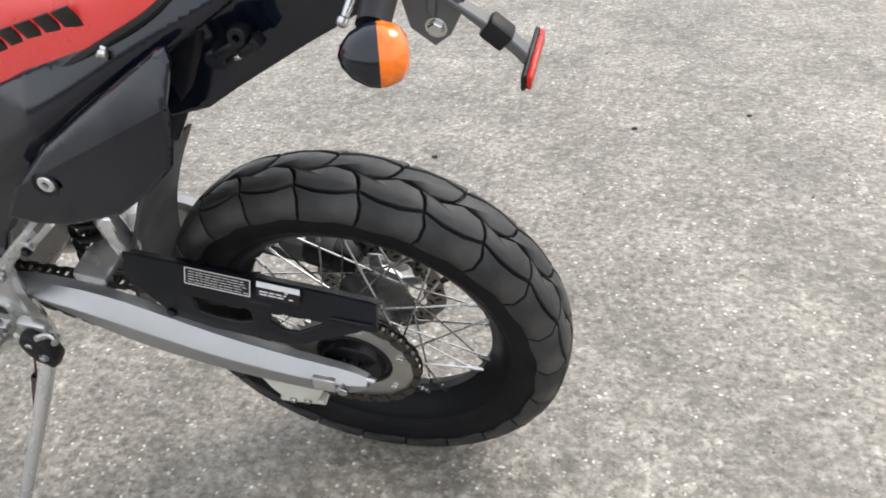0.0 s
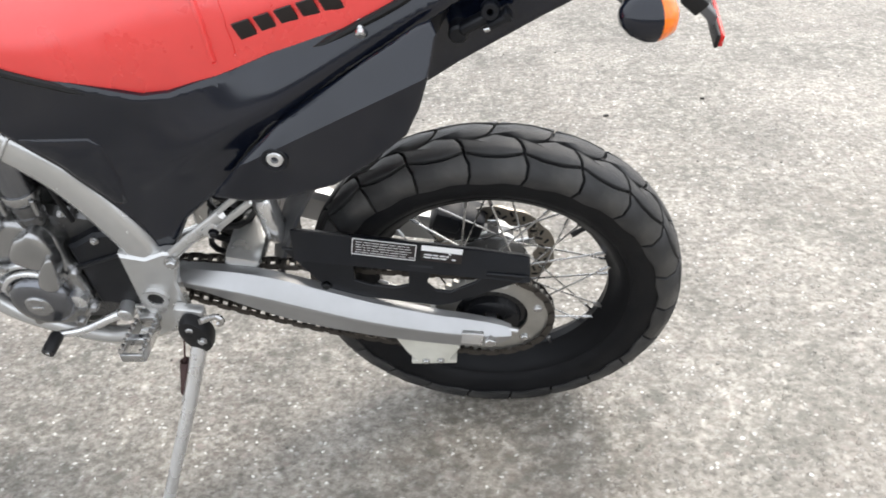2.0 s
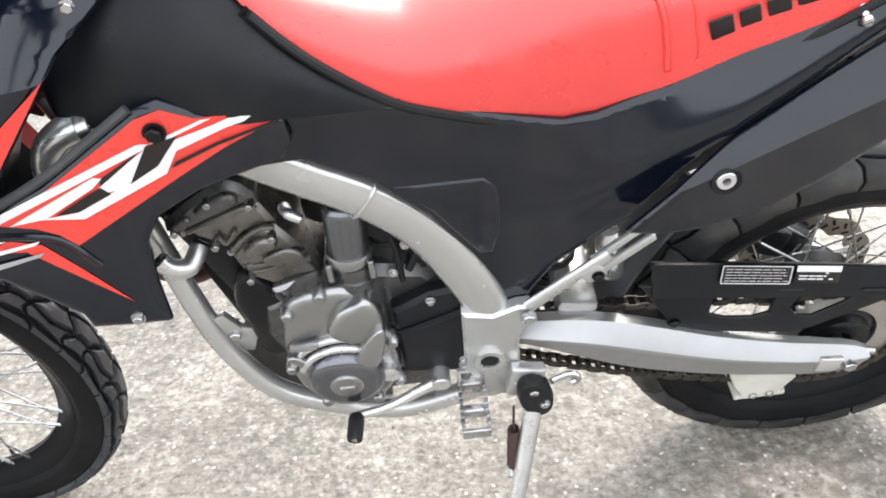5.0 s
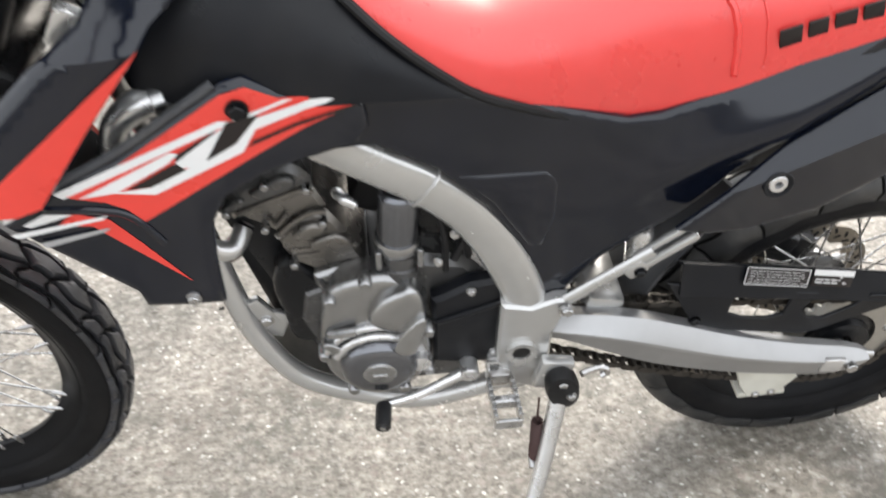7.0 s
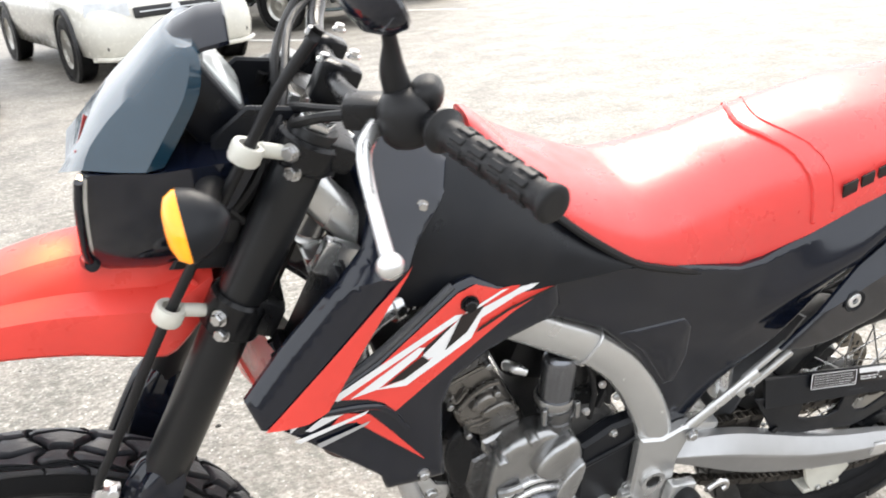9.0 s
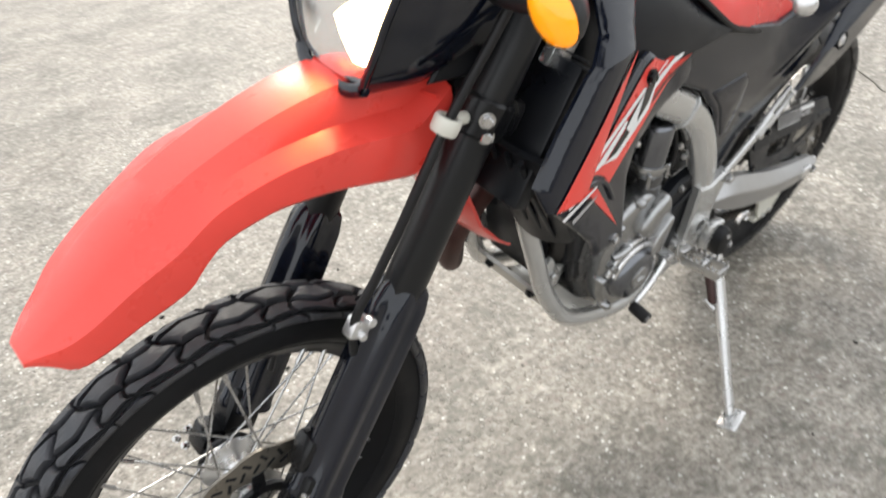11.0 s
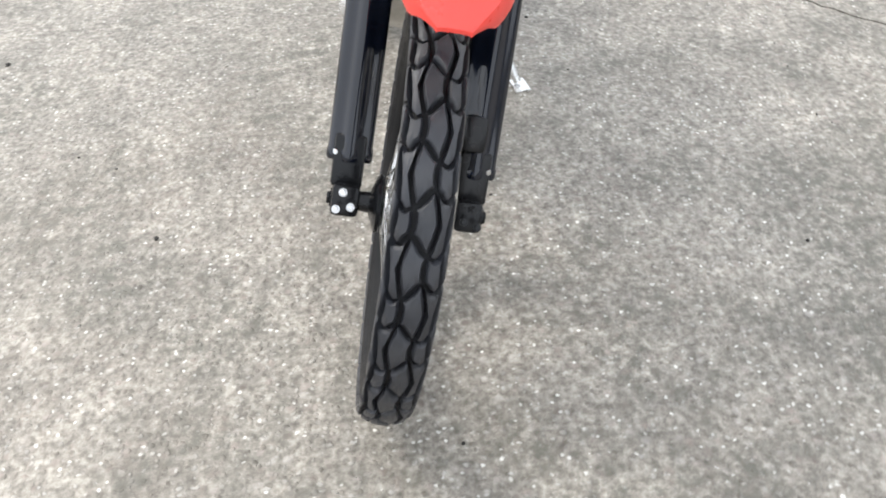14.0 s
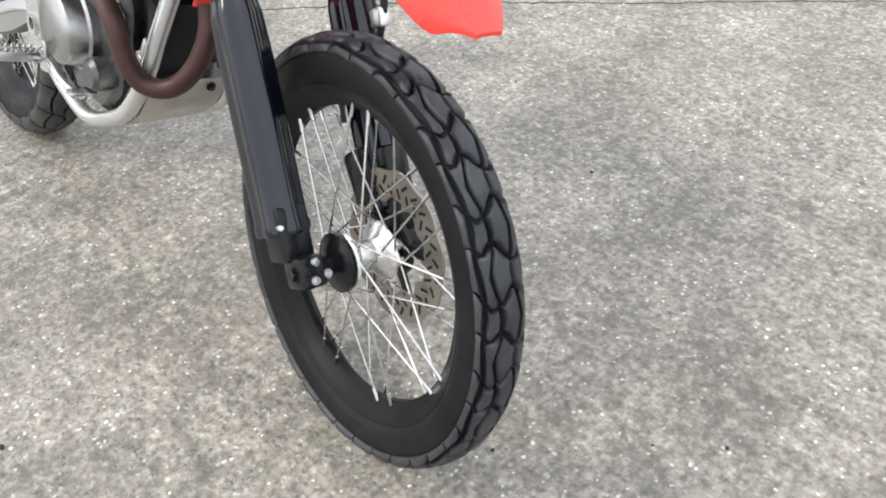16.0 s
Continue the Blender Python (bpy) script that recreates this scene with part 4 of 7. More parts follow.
# ---- frame ----
for s in (-1, 1):
    bm = mesh()
    line = smooth_line([(-1.030, s * 0.035, 1.050), (-0.900, s * 0.095, 0.910), (-0.800, s * 0.108, 0.831), (-0.720, s * 0.115, 0.781), (-0.657, s * 0.119, 0.742), (-0.600, s * 0.122, 0.688), (-0.557, s * 0.125, 0.616), (-0.527, s * 0.126, 0.536), (-0.527, s * 0.126, 0.450), (-0.535, s * 0.124, 0.350)], 6)
    loops = []
    for i, p in enumerate(line):
        d = (line[min(i + 1, len(line) - 1)] - line[max(i - 1, 0)]).normalized()
        up = d.cross(Vector((0, 1, 0))).normalized()
        h = 0.0255 + 0.006 * min(1.0, i / 54)
        loops.append([p + up * h * math.copysign(abs(math.cos(a)) ** 0.7, math.cos(a)) + Vector((0, 0.020 * math.copysign(abs(math.sin(a)) ** 0.7, math.sin(a)), 0)) for a in (2 * math.pi * k / 16 for k in range(16))])
    spar = part("frame_spar", loft(bm, loops), SILVER, bike, "silver painted frame spar", angle=60)
    # weld bead round the spar
    p = line[24]
    d = (line[25] - line[23]).normalized()
    up = d.cross(Vector((0, 1, 0))).normalized()
    ring = [p + up * 0.0295 * math.copysign(abs(math.cos(a)) ** 0.7, math.cos(a)) + Vector((0, 0.0212 * math.copysign(abs(math.sin(a)) ** 0.7, math.sin(a)), 0)) for a in (2 * math.pi * k / 28 for k in range(29))]
    part("weld_bead", tube(mesh(), ring, 0.0028, n=8, smooth=False), SILVER, spar)
    # flat plate round the pivot, with a lug for the passenger footrest
    plate(bm := mesh(), [(-0.560, 0.545), (-0.520, 0.535), (-0.488, 0.548), (-0.470, 0.548), (-0.468, 0.532), (-0.486, 0.478), (-0.486, 0.392), (-0.496, 0.350), (-0.540, 0.372), (-0.562, 0.425)], s * 0.128, s * 0.150, 0.004)
    part("pivot_plate", bm, SILVER, spar, "flat silver pivot plate")
    # pivot hole with its raised collar
    bm = lathe(mesh(), [(0.013, -0.012), (0.013, 0.004), (0.021, 0.005), (0.022, -0.004), (0.022, -0.012)], (-0.528, s * 0.152, 0.447), (0, s, 0), n=28, close=True)
    part("pivot_collar", bm, SILVER, spar)
    part("pivot_nut", rod(mesh(), (-0.528, s * 0.140, 0.447), (-0.528, s * 0.1535, 0.447), 0.0132, n=20, bevel=0.001), DARKMETAL, spar)
    # passenger footrest bracket
    bm = mesh()
    tube(bm, [(-0.492, s * 0.140, 0.520), (-0.468, s * 0.144, 0.545), (-0.420, s * 0.148, 0.590), (-0.372, s * 0.150, 0.630)], [0.011, 0.010, 0.009, 0.009], n=12, flatten=0.75)
    block(bm, (0.085, 0.010, 0.009), (-0.362, s * 0.146, 0.645), (0, -40, 0), 0.003)
    block(bm, (0.085, 0.010, 0.010), (-0.354, s * 0.152, 0.630), (0, -40, 0), 0.003)
    block(bm, (0.030, 0.012, 0.022), (-0.393, s * 0.152, 0.603), (0, -40, 0), 0.004)
    rest = part("footrest_bracket", bm, SILVER, bike, "silver passenger footrest bracket")
    bolt(rest, (-0.474, s * 0.156, 0.533), (0, s, 0), 0.008)
    bolt(rest, (-0.388, s * 0.159, 0.602), (0, s, 0), 0.006, 0.005, DARKMETAL)
    bm = mesh()
    block(bm, (0.040, 0.020, 0.022), (-0.440, s * 0.120, 0.632), (0, -32, 0), 0.004)
    block(bm, (0.022, 0.014, 0.014), (-0.470, s * 0.120, 0.602), (0, -32, 0), 0.003)
    part("clamp", bm, ALLOY, rest)
    # cradle
    bm = tube(mesh(), [(-1.000, s * 0.035, 0.900), (-0.962, s * 0.034, 0.740), (-0.934, s * 0.055, 0.615), (-0.914, s * 0.074, 0.530), (-0.892, s * 0.087, 0.455), (-0.843, s * 0.101, 0.372), (-0.765, s * 0.106, 0.324), (-0.665, s * 0.108, 0.294), (-0.570, s * 0.112, 0.322), (-0.535, s * 0.118, 0.350)], 0.0165, n=14)
    cradle = part("cradle_tube", bm, SILVER, bike, "silver steel cradle tube")
    bm = block(mesh(), (0.055, 0.012, 0.030), (-0.880, s * 0.080, 0.490), (0, 60, 0), 0.003)
    block(bm, (0.030, 0.010, 0.050), (-0.862, s * 0.080, 0.465), (0, 20, 0), 0.003)
    part("engine_mount", bm, SILVER, cradle)
    bolt(cradle, (-0.874, s * 0.086, 0.478), (0, s, 0), 0.008)
bm = rod(mesh(), (-1.012, 0, 0.94), (-0.945, 0, 1.07), 0.032, n=24, bevel=0.003)
part("head_tube", bm, SILVER, bike, "silver steering head tube")
# skid plate between the cradle tubes
bm = mesh()
line = smooth_line([(-0.872, 0, 0.430), (-0.852, 0, 0.390), (-0.815, 0, 0.350), (-0.755, 0, 0.312), (-0.670, 0, 0.288)], 5)
loops = []
for p in line:
    loops.append([(p.x - 0.012, y, p.z - 0.006) for y in (-0.080, -0.05, 0, 0.05, 0.080)] + [(p.x - 0.007, y, p.z - 0.001) for y in (0.080, 0.05, 0, -0.05, -0.080)])
skid = part("skid_plate", loft(bm, loops), DULLSTEEL, bike, "bare alloy skid plate")
for y in (-0.05, 0.05):
    bolt(skid, (-0.880, y, 0.410), (-1, 0, -0.5), 0.007, 0.005, DARKMETAL)

# ---- engine ----
def boss(outline, y0, y1, roll=0.010):
    """A cast lump on the left face: a rounded outline in x and z that domes over from y0 out to y1."""
    k = len(outline)
    pts = smooth_line([(x, 0, z) for x, z in outline[-1:] + outline + outline[:2]], 3)[3:3 + 3 * k]
    c = sum(pts, Vector()) / len(pts)
    loops = [[Vector((p.x, y0, p.z)) for p in pts]]
    for i in range(5):
        t = i / 4 * math.pi / 2
        inset = roll * (1 - math.cos(t))
        y = y1 + (min(roll, abs(y1 - y0) * 0.8)) * (1 - math.sin(t))
        loops.append([Vector((p.x, y, p.z)) + (Vector((c.x, y, c.z)) - Vector((p.x, y, p.z))).normalized() * inset for p in pts])
    return loft(mesh(), loops)


bm = mesh()
plate(bm, [(-0.822, 0.548), (-0.832, 0.490), (-0.800, 0.385), (-0.735, 0.326), (-0.610, 0.330), (-0.555, 0.395), (-0.548, 0.520), (-0.600, 0.585), (-0.690, 0.600), (-0.765, 0.572)], -0.102, 0.105, 0.012)
engine = part("crankcase", bm, GUNMETAL, bike, "grey cast engine crankcase")
part("case_front", boss([(-0.855, 0.562), (-0.831, 0.606), (-0.797, 0.570), (-0.780, 0.553), (-0.797, 0.468), (-0.800, 0.438), (-0.837, 0.443), (-0.849, 0.505)], 0.09, -0.098, 0.012), DARKMETAL, engine)
gen = part("generator_cover", boss([(-0.779, 0.581), (-0.730, 0.600), (-0.702, 0.599), (-0.678, 0.588), (-0.657, 0.560), (-0.657, 0.511), (-0.650, 0.450), (-0.654, 0.408), (-0.682, 0.366), (-0.720, 0.356), (-0.757, 0.365), (-0.795, 0.412), (-0.800, 0.500)], -0.095, -0.138, 0.014), CAST, engine, "cast metal engine side cover")
part("cover_bulge", boss([(-0.735, 0.538), (-0.716, 0.575), (-0.692, 0.590), (-0.679, 0.596), (-0.666, 0.582), (-0.660, 0.545), (-0.682, 0.515), (-0.710, 0.515)], -0.130, -0.158, 0.012), CAST, engine, "cast bulge on the side cover")
bm = lathe(mesh(), [(0.001, 0.026), (0.036, 0.026), (0.046, 0.023), (0.052, 0.015), (0.054, 0.0), (0.054, -0.02), (0.001, -0.02)], (-0.724, -0.138, 0.438), (0, -1, 0), n=48)
part("round_cover", bm, STARTER, engine, "round dark grey generator cover")
bm = lathe(mesh(), [(0.001, 0.004), (0.020, 0.004), (0.023, 0.0015), (0.023, -0.004), (0.001, -0.004)], (-0.724, -0.164, 0.440), (0, -1, 0), n=32)
part("badge", bm, CAST, engine, "round cast badge")
part("badge_bar", block(mesh(), (0.020, 0.002, 0.004), (-0.724, -0.1685, 0.440), bevel=0.0008), STEEL, engine)
# rings get brighter metal than the cover, to carry its highlights in their colour
for r, rr, y in ((0.0605, 0.0060, -0.146), (0.0745, 0.0050, -0.141)):
    arc = [(-0.724 + r * math.cos(radians(a)), y, 0.438 + r * math.sin(radians(a))) for a in range(38, 166, 8)]
    part("shoulder_ring", tube(mesh(), arc, rr, n=10, smooth=False), ALLOY, engine, "cast shoulder in brighter metal for its highlight")
part("wedge", boss([(-0.704, 0.486), (-0.692, 0.518), (-0.667, 0.548), (-0.659, 0.537), (-0.672, 0.482), (-0.690, 0.474)], -0.135, -0.166, 0.006), CAST, engine, "cast wedge")
part("lug", tube(mesh(), [(-0.790, -0.140, 0.504), (-0.772, -0.146, 0.510), (-0.752, -0.147, 0.514)], 0.0065, n=8), CAST, engine)
part("lug", boss([(-0.796, 0.486), (-0.786, 0.492), (-0.764, 0.470), (-0.768, 0.458)], -0.13, -0.150, 0.004), CAST, engine)
for x, z in ((-0.797, 0.455), (-0.782, 0.566), (-0.735, 0.596), (-0.655, 0.490), (-0.655, 0.405), (-0.690, 0.368), (-0.762, 0.372)):
    bm = lathe(mesh(), [(0.001, 0.010), (0.006, 0.010), (0.0085, 0.007), (0.010, -0.012), (0.001, -0.012)], (x, -0.134, z), (0, -1, 0), n=16)
    part("cover_screw", bm, CAST, engine)
bm = lathe(mesh(), [(0.001, 0.006), (0.010, 0.006), (0.014, 0.004), (0.016, -0.010), (0.001, -0.010)], (-0.666, -0.146, 0.433), (0, -1, 0), n=20)
part("plug", bm, ALLOY, engine, "bright threaded plug")
bm = mesh()
plate(bm, [(-0.650, 0.540), (-0.637, 0.545), (-0.600, 0.566), (-0.548, 0.574), (-0.540, 0.500), (-0.550, 0.430), (-0.571, 0.394), (-0.646, 0.404)], -0.128, -0.100, 0.006)
spc = part("sprocket_cover", bm, MATTE, bike, "matte black front sprocket cover")
part("cover_rib", tube(mesh(), [(-0.650, -0.129, 0.495), (-0.605, -0.130, 0.512), (-0.560, -0.130, 0.530), (-0.548, -0.129, 0.545)], 0.004, n=8), MATTE, spc)
bolt(spc, (-0.598, -0.129, 0.556), (0, -1, 0), 0.005)
bolt(spc, (-0.562, -0.129, 0.425), (0, -1, 0), 0.005)
# cylinder leaning forward: jacket, head, cover, each a stepped casting
bm = plate(mesh(), [(-0.839, 0.644), (-0.817, 0.667), (-0.794, 0.684), (-0.775, 0.682), (-0.756, 0.652), (-0.729, 0.593), (-0.762, 0.590), (-0.798, 0.578), (-0.823, 0.596), (-0.834, 0.621)], -0.094, 0.088, 0.007)
cyl = part("cylinder", bm, BRONZE, bike, "dull grey cylinder block")
bm = plate(mesh(), [(-0.885, 0.687), (-0.841, 0.706), (-0.801, 0.721), (-0.787, 0.716), (-0.774, 0.684), (-0.794, 0.681), (-0.816, 0.668), (-0.838, 0.645), (-0.854, 0.661), (-0.872, 0.672)], -0.089, 0.094, 0.006)
part("cylinder_head", bm, BRONZE, cyl, "dull grey cylinder head")
bm = plate(mesh(), [(-0.903, 0.708), (-0.868, 0.735), (-0.836, 0.754), (-0.817, 0.762), (-0.800, 0.753), (-0.788, 0.737), (-0.789, 0.718), (-0.801, 0.722), (-0.840, 0.706), (-0.884, 0.688), (-0.905, 0.690)], -0.096, 0.096, 0.008)
part("head_cover", bm, GUNMETAL, cyl, "dark grey cylinder head cover")
bm = plate(mesh(), [(-0.800, 0.579), (-0.762, 0.592), (-0.728, 0.595), (-0.724, 0.576), (-0.755, 0.560), (-0.793, 0.546), (-0.800, 0.562)], -0.104, 0.094, 0.005)
part("cylinder_flange", bm, CAST, cyl, "bright cast flange at the cylinder foot")
for k in range(4):
    part("flange_notch", block(mesh(), (0.006, 0.010, 0.022), (-0.790 + 0.016 * k, -0.1035, 0.566 + 0.006 * k), (0, -24, 0), 0.002), GUNMETAL, cyl)
for outline, y0, y1, roll, mat in (
        ([(-0.820, 0.652), (-0.802, 0.670), (-0.785, 0.671), (-0.776, 0.658), (-0.790, 0.648), (-0.808, 0.641)], -0.085, -0.106, 0.009, BRONZE),
        ([(-0.800, 0.636), (-0.770, 0.648), (-0.752, 0.640), (-0.746, 0.626), (-0.764, 0.618), (-0.794, 0.622)], -0.085, -0.102, 0.007, BRONZE),
        ([(-0.862, 0.726), (-0.836, 0.744), (-0.818, 0.750), (-0.806, 0.742), (-0.812, 0.728), (-0.846, 0.716)], -0.085, -0.104, 0.008, GUNMETAL),
        ([(-0.897, 0.704), (-0.876, 0.718), (-0.868, 0.712), (-0.886, 0.698)], -0.085, -0.102, 0.005, GUNMETAL)):
    part("cast_relief", boss(outline, y0, y1, roll), mat, cyl)
for pts, r in (([(-0.822, 0.610), (-0.795, 0.612), (-0.762, 0.624), (-0.742, 0.622)], 0.0034), ([(-0.828, 0.622), (-0.800, 0.622), (-0.770, 0.634)], 0.0030), ([(-0.838, 0.647), (-0.816, 0.669), (-0.794, 0.683), (-0.775, 0.684)], 0.0045), ([(-0.886, 0.688), (-0.842, 0.706), (-0.801, 0.721), (-0.788, 0.717)], 0.0042), ([(-0.846, 0.680), (-0.838, 0.664), (-0.822, 0.684)], 0.0028)):
    part("cast_rib", tube(mesh(), [(x, -0.094, z) for x, z in pts], r, n=8), BRONZE, cyl)
for x, z in ((-0.892, 0.698), (-0.850, 0.668), (-0.795, 0.728), (-0.842, 0.738), (-0.780, 0.672), (-0.734, 0.584), (-0.822, 0.602)):
    part("head_bolt", rod(mesh(), (x, -0.088, z), (x, -0.107, z), 0.0052, n=8, bevel=0.001), CAST, cyl)
part("sensor", tube(mesh(), [(-0.760, -0.080, 0.700), (-0.752, -0.098, 0.706), (-0.738, -0.104, 0.700)], [0.008, 0.008, 0.006], n=10), ALLOY, cyl, "bright sensor plug")
part("coolant_spigot", tube(mesh(), [(-0.880, -0.060, 0.640), (-0.895, -0.088, 0.626), (-0.915, -0.098, 0.636), (-0.925, -0.098, 0.652)], [0.012, 0.013, 0.013, 0.012], n=12), ALLOY, cyl, "bright coolant spigot")
# starter motor: a shiny can over a bright collar and a stepped neck
bm = lathe(mesh(), [(0.001, 0.0), (0.020, 0.0), (0.0245, -0.004), (0.0260, -0.010), (0.0260, -0.078), (0.001, -0.078)], (-0.686, -0.104, 0.722), (0.05, 0.0, 1.0), n=32)
starter = part("starter_motor", bm, STARTER, bike, "shiny cylindrical grey starter motor")
bm = lathe(mesh(), [(0.001, 0.0), (0.0285, 0.0), (0.0300, -0.003), (0.0300, -0.013), (0.0275, -0.018), (0.0255, -0.024), (0.001, -0.024)], (-0.690, -0.104, 0.646), (0.05, 0.0, 1.0), n=32)
part("starter_collar", bm, CAST, starter, "bright cast collar")
bm = lathe(mesh(), [(0.001, 0.0), (0.0225, 0.0), (0.0225, -0.010), (0.0195, -0.012), (0.0195, -0.020), (0.0225, -0.022), (0.0230, -0.036), (0.0190, -0.040), (0.0210, -0.062), (0.001, -0.062)], (-0.688, -0.110, 0.624), (0.02, 0.1, 1.0), n=28)
part("starter_neck", bm, GUNMETAL, starter, "stepped dark neck")
for k in (-1, 1):
    part("collar_bolt", rod(mesh(), (-0.690 + 0.026 * k, -0.126, 0.640), (-0.690 + 0.026 * k, -0.128, 0.612), 0.0045, n=8, bevel=0.001), CAST, starter)
# dark clutter round the engine; plain black blocks are added to fill bright gaps
part("intake_boot", block(mesh(), (0.085, 0.130, 0.150), (-0.690, 0.010, 0.700), (0, 20, 0), 0.02), SOFT, bike, "black rubber intake boot")
part("engine_hanger", block(mesh(), (0.060, 0.130, 0.240), (-0.872, 0.0, 0.640), (0, -20, 0), 0.015), MATTE, bike, "plain black block added to fill the gap before the engine")
part("engine_bracket", block(mesh(), (0.055, 0.120, 0.150), (-0.858, 0.012, 0.515), (0, -14, 0), 0.012), MATTE, bike, "plain black block added to fill the gap beside the crankcase")
bm = mesh()
block(bm, (0.075, 0.09, 0.075), (-0.628, -0.050, 0.660), (0, 15, 0), 0.012)
rod(bm, (-0.640, -0.100, 0.670), (-0.640, -0.040, 0.670), 0.030, n=20, bevel=0.004)
rod(bm, (-0.600, -0.105, 0.625), (-0.600, -0.060, 0.625), 0.018, n=16, bevel=0.003)
inj = part("throttle_body", bm, DARKMETAL, bike, "dark throttle body behind the cylinder")
for pts, r in (([(-0.66, -0.06, 0.77), (-0.63, -0.105, 0.73), (-0.61, -0.112, 0.67), (-0.60, -0.105, 0.60)], 0.0055), ([(-0.72, -0.03, 0.79), (-0.665, -0.09, 0.74), (-0.635, -0.114, 0.66), (-0.63, -0.11, 0.58)], 0.0045), ([(-0.57, -0.06, 0.69), (-0.60, -0.10, 0.64), (-0.62, -0.11, 0.60)], 0.006), ([(-0.80, -0.04, 0.80), (-0.74, -0.10, 0.77), (-0.66, -0.11, 0.745)], 0.005)):
    part("hose", tube(mesh(), pts, r, n=8), SOFT, inj, "black rubber hose")
for x, y, z in ((-0.655, -0.112, 0.700), (-0.620, -0.116, 0.650), (-0.590, -0.112, 0.612), (-0.640, -0.114, 0.600)):
    bolt(inj, (x, y, z), (-0.2, -1, 0.2), 0.0045, 0.004)
# airbox wall closes the view above the engine
bm = mesh()
block(bm, (0.300, 0.180, 0.130), (-0.560, 0, 0.790), (0, 8, 0), 0.02)
block(bm, (0.180, 0.190, 0.160), (-0.380, 0, 0.720), (0, -20, 0), 0.02)
part("airbox", bm, MATTE, bike, "black plastic airbox")
# right engine side: clutch cover and pump
bm = lathe(mesh(), [(0.001, 0.040), (0.058, 0.040), (0.070, 0.032), (0.078, 0.0), (0.085, -0.004), (0.085, -0.03), (0.001, -0.03)], (-0.660, 0.125, 0.480), (0, 1, 0), n=40)
part("clutch_cover", bm, CAST, engine, "cast metal clutch cover")
bm = lathe(mesh(), [(0.001, 0.03), (0.025, 0.03), (0.032, 0.022), (0.034, -0.02), (0.001, -0.02)], (-0.770, 0.115, 0.420), (0, 1, 0), n=24)
part("oil_filter_cover", bm, GUNMETAL, engine)
# exhaust
bm = tube(mesh(), [(-0.870, 0.010, 0.690), (-0.945, 0.012, 0.655), (-1.000, 0.022, 0.580), (-0.996, 0.042, 0.505), (-0.958, 0.070, 0.452), (-0.918, 0.106, 0.450), (-0.898, 0.129, 0.495), (-0.888, 0.138, 0.545), (-0.855, 0.143, 0.582), (-0.790, 0.145, 0.592), (-0.660, 0.150, 0.610), (-0.560, 0.158, 0.632), (-0.490, 0.166, 0.662)], 0.0185, n=16)
part("exhaust_header", bm, RUST, bike, "heat-browned steel exhaust header")
bm = lathe(mesh(), [(0.012, 0.0), (0.030, 0.004), (0.052, 0.05), (0.056, 0.10), (0.056, 0.235), (0.050, 0.262), (0.030, 0.275), (0.022, 0.275), (0.020, 0.25)], (-0.500, 0.165, 0.660), (1, 0.03, 0.42), n=32)
part("muffler", bm, DARKMETAL, bike, "black muffler on the right flank")

# ---- radiator side ----
for s in (-1, 1):
    bm = block(mesh(), (0.030, 0.085, 0.200), (-1.030, s * 0.110, 0.860), (0, 27, 0), 0.004)
    rad = part("radiator", bm, MATTE, bike, "black radiator behind its grille")
    one = part("grille_slat", block(mesh(), (0.006, 0.086, 0.003), (0, 0, 0), (0, 30, 0), bevel=0.001), MATTE, rad, matrix=pose(-1.078, s * 0.110, 0.785))
    for k in range(1, 13):
        again(one, pose(-1.078 + 0.0075 * k, s * 0.110, 0.785 + 0.0145 * k))
bm = mesh()
loops = []
for x, z, y0, y1, up in ((-1.066, 0.850, -0.045, -0.170, 0), (-1.040, 0.790, -0.045, -0.172, 0), (-1.000, 0.725, -0.045, -0.174, 0), (-0.966, 0.660, -0.042, -0.172, 0.012), (-0.946, 0.618, -0.040, -0.166, 0.045)):
    edge_ = [(x - 0.010 * math.sin(math.pi * k / 6) + up * 0.5 * (k / 6) * -1, y0 + (y1 - y0) * k / 6, z + up * (k / 6) ** 2) for k in range(7)]
    loops.append(edge_ + [(q[0] + 0.008, q[1], q[2] + 0.003) for q in reversed(edge_)])
guard_ = part("radiator_guard", loft(bm, loops), MATTE, bike, "black plastic radiator guard inside the shroud")
for k in range(4):
    y = -0.066 - 0.026 * k
    part("guard_rib", tube(mesh(), [(-1.078, y, 0.845), (-1.052, y, 0.788), (-1.012, y, 0.722), (-0.979, y, 0.668)], 0.004, n=8), MATTE, guard_)
bm = tube(mesh(), [(-0.985, -0.125, 0.800), (-0.978, -0.128, 0.850), (-0.950, -0.125, 0.878), (-0.905, -0.110, 0.880)], [0.017, 0.016, 0.017, 0.016], n=14)
part("coolant_pipe", bm, ALLOY, bike, "bright alloy coolant elbow")
for p, q in (((-0.935, -0.122, 0.879), (-0.922, -0.118, 0.880)), ((-0.985, -0.125, 0.815), (-0.983, -0.126, 0.828))):
    part("hose_clamp", rod(mesh(), p, q, 0.0195, n=18, bevel=0.001), STEEL, bike)
bm = tube(mesh(), [(-0.915, -0.115, 0.880), (-0.860, -0.090, 0.870), (-0.800, -0.060, 0.830)], 0.018, n=14)
part("coolant_hose", bm, SOFT, bike, "black coolant hose")
bm = block(mesh(), (0.045, 0.018, 0.045), (-0.992, -0.108, 0.958), (0, 30, 0), 0.004)
part("relay", bm, ALLOY, bike, "bright metal bracket beside the radiator")

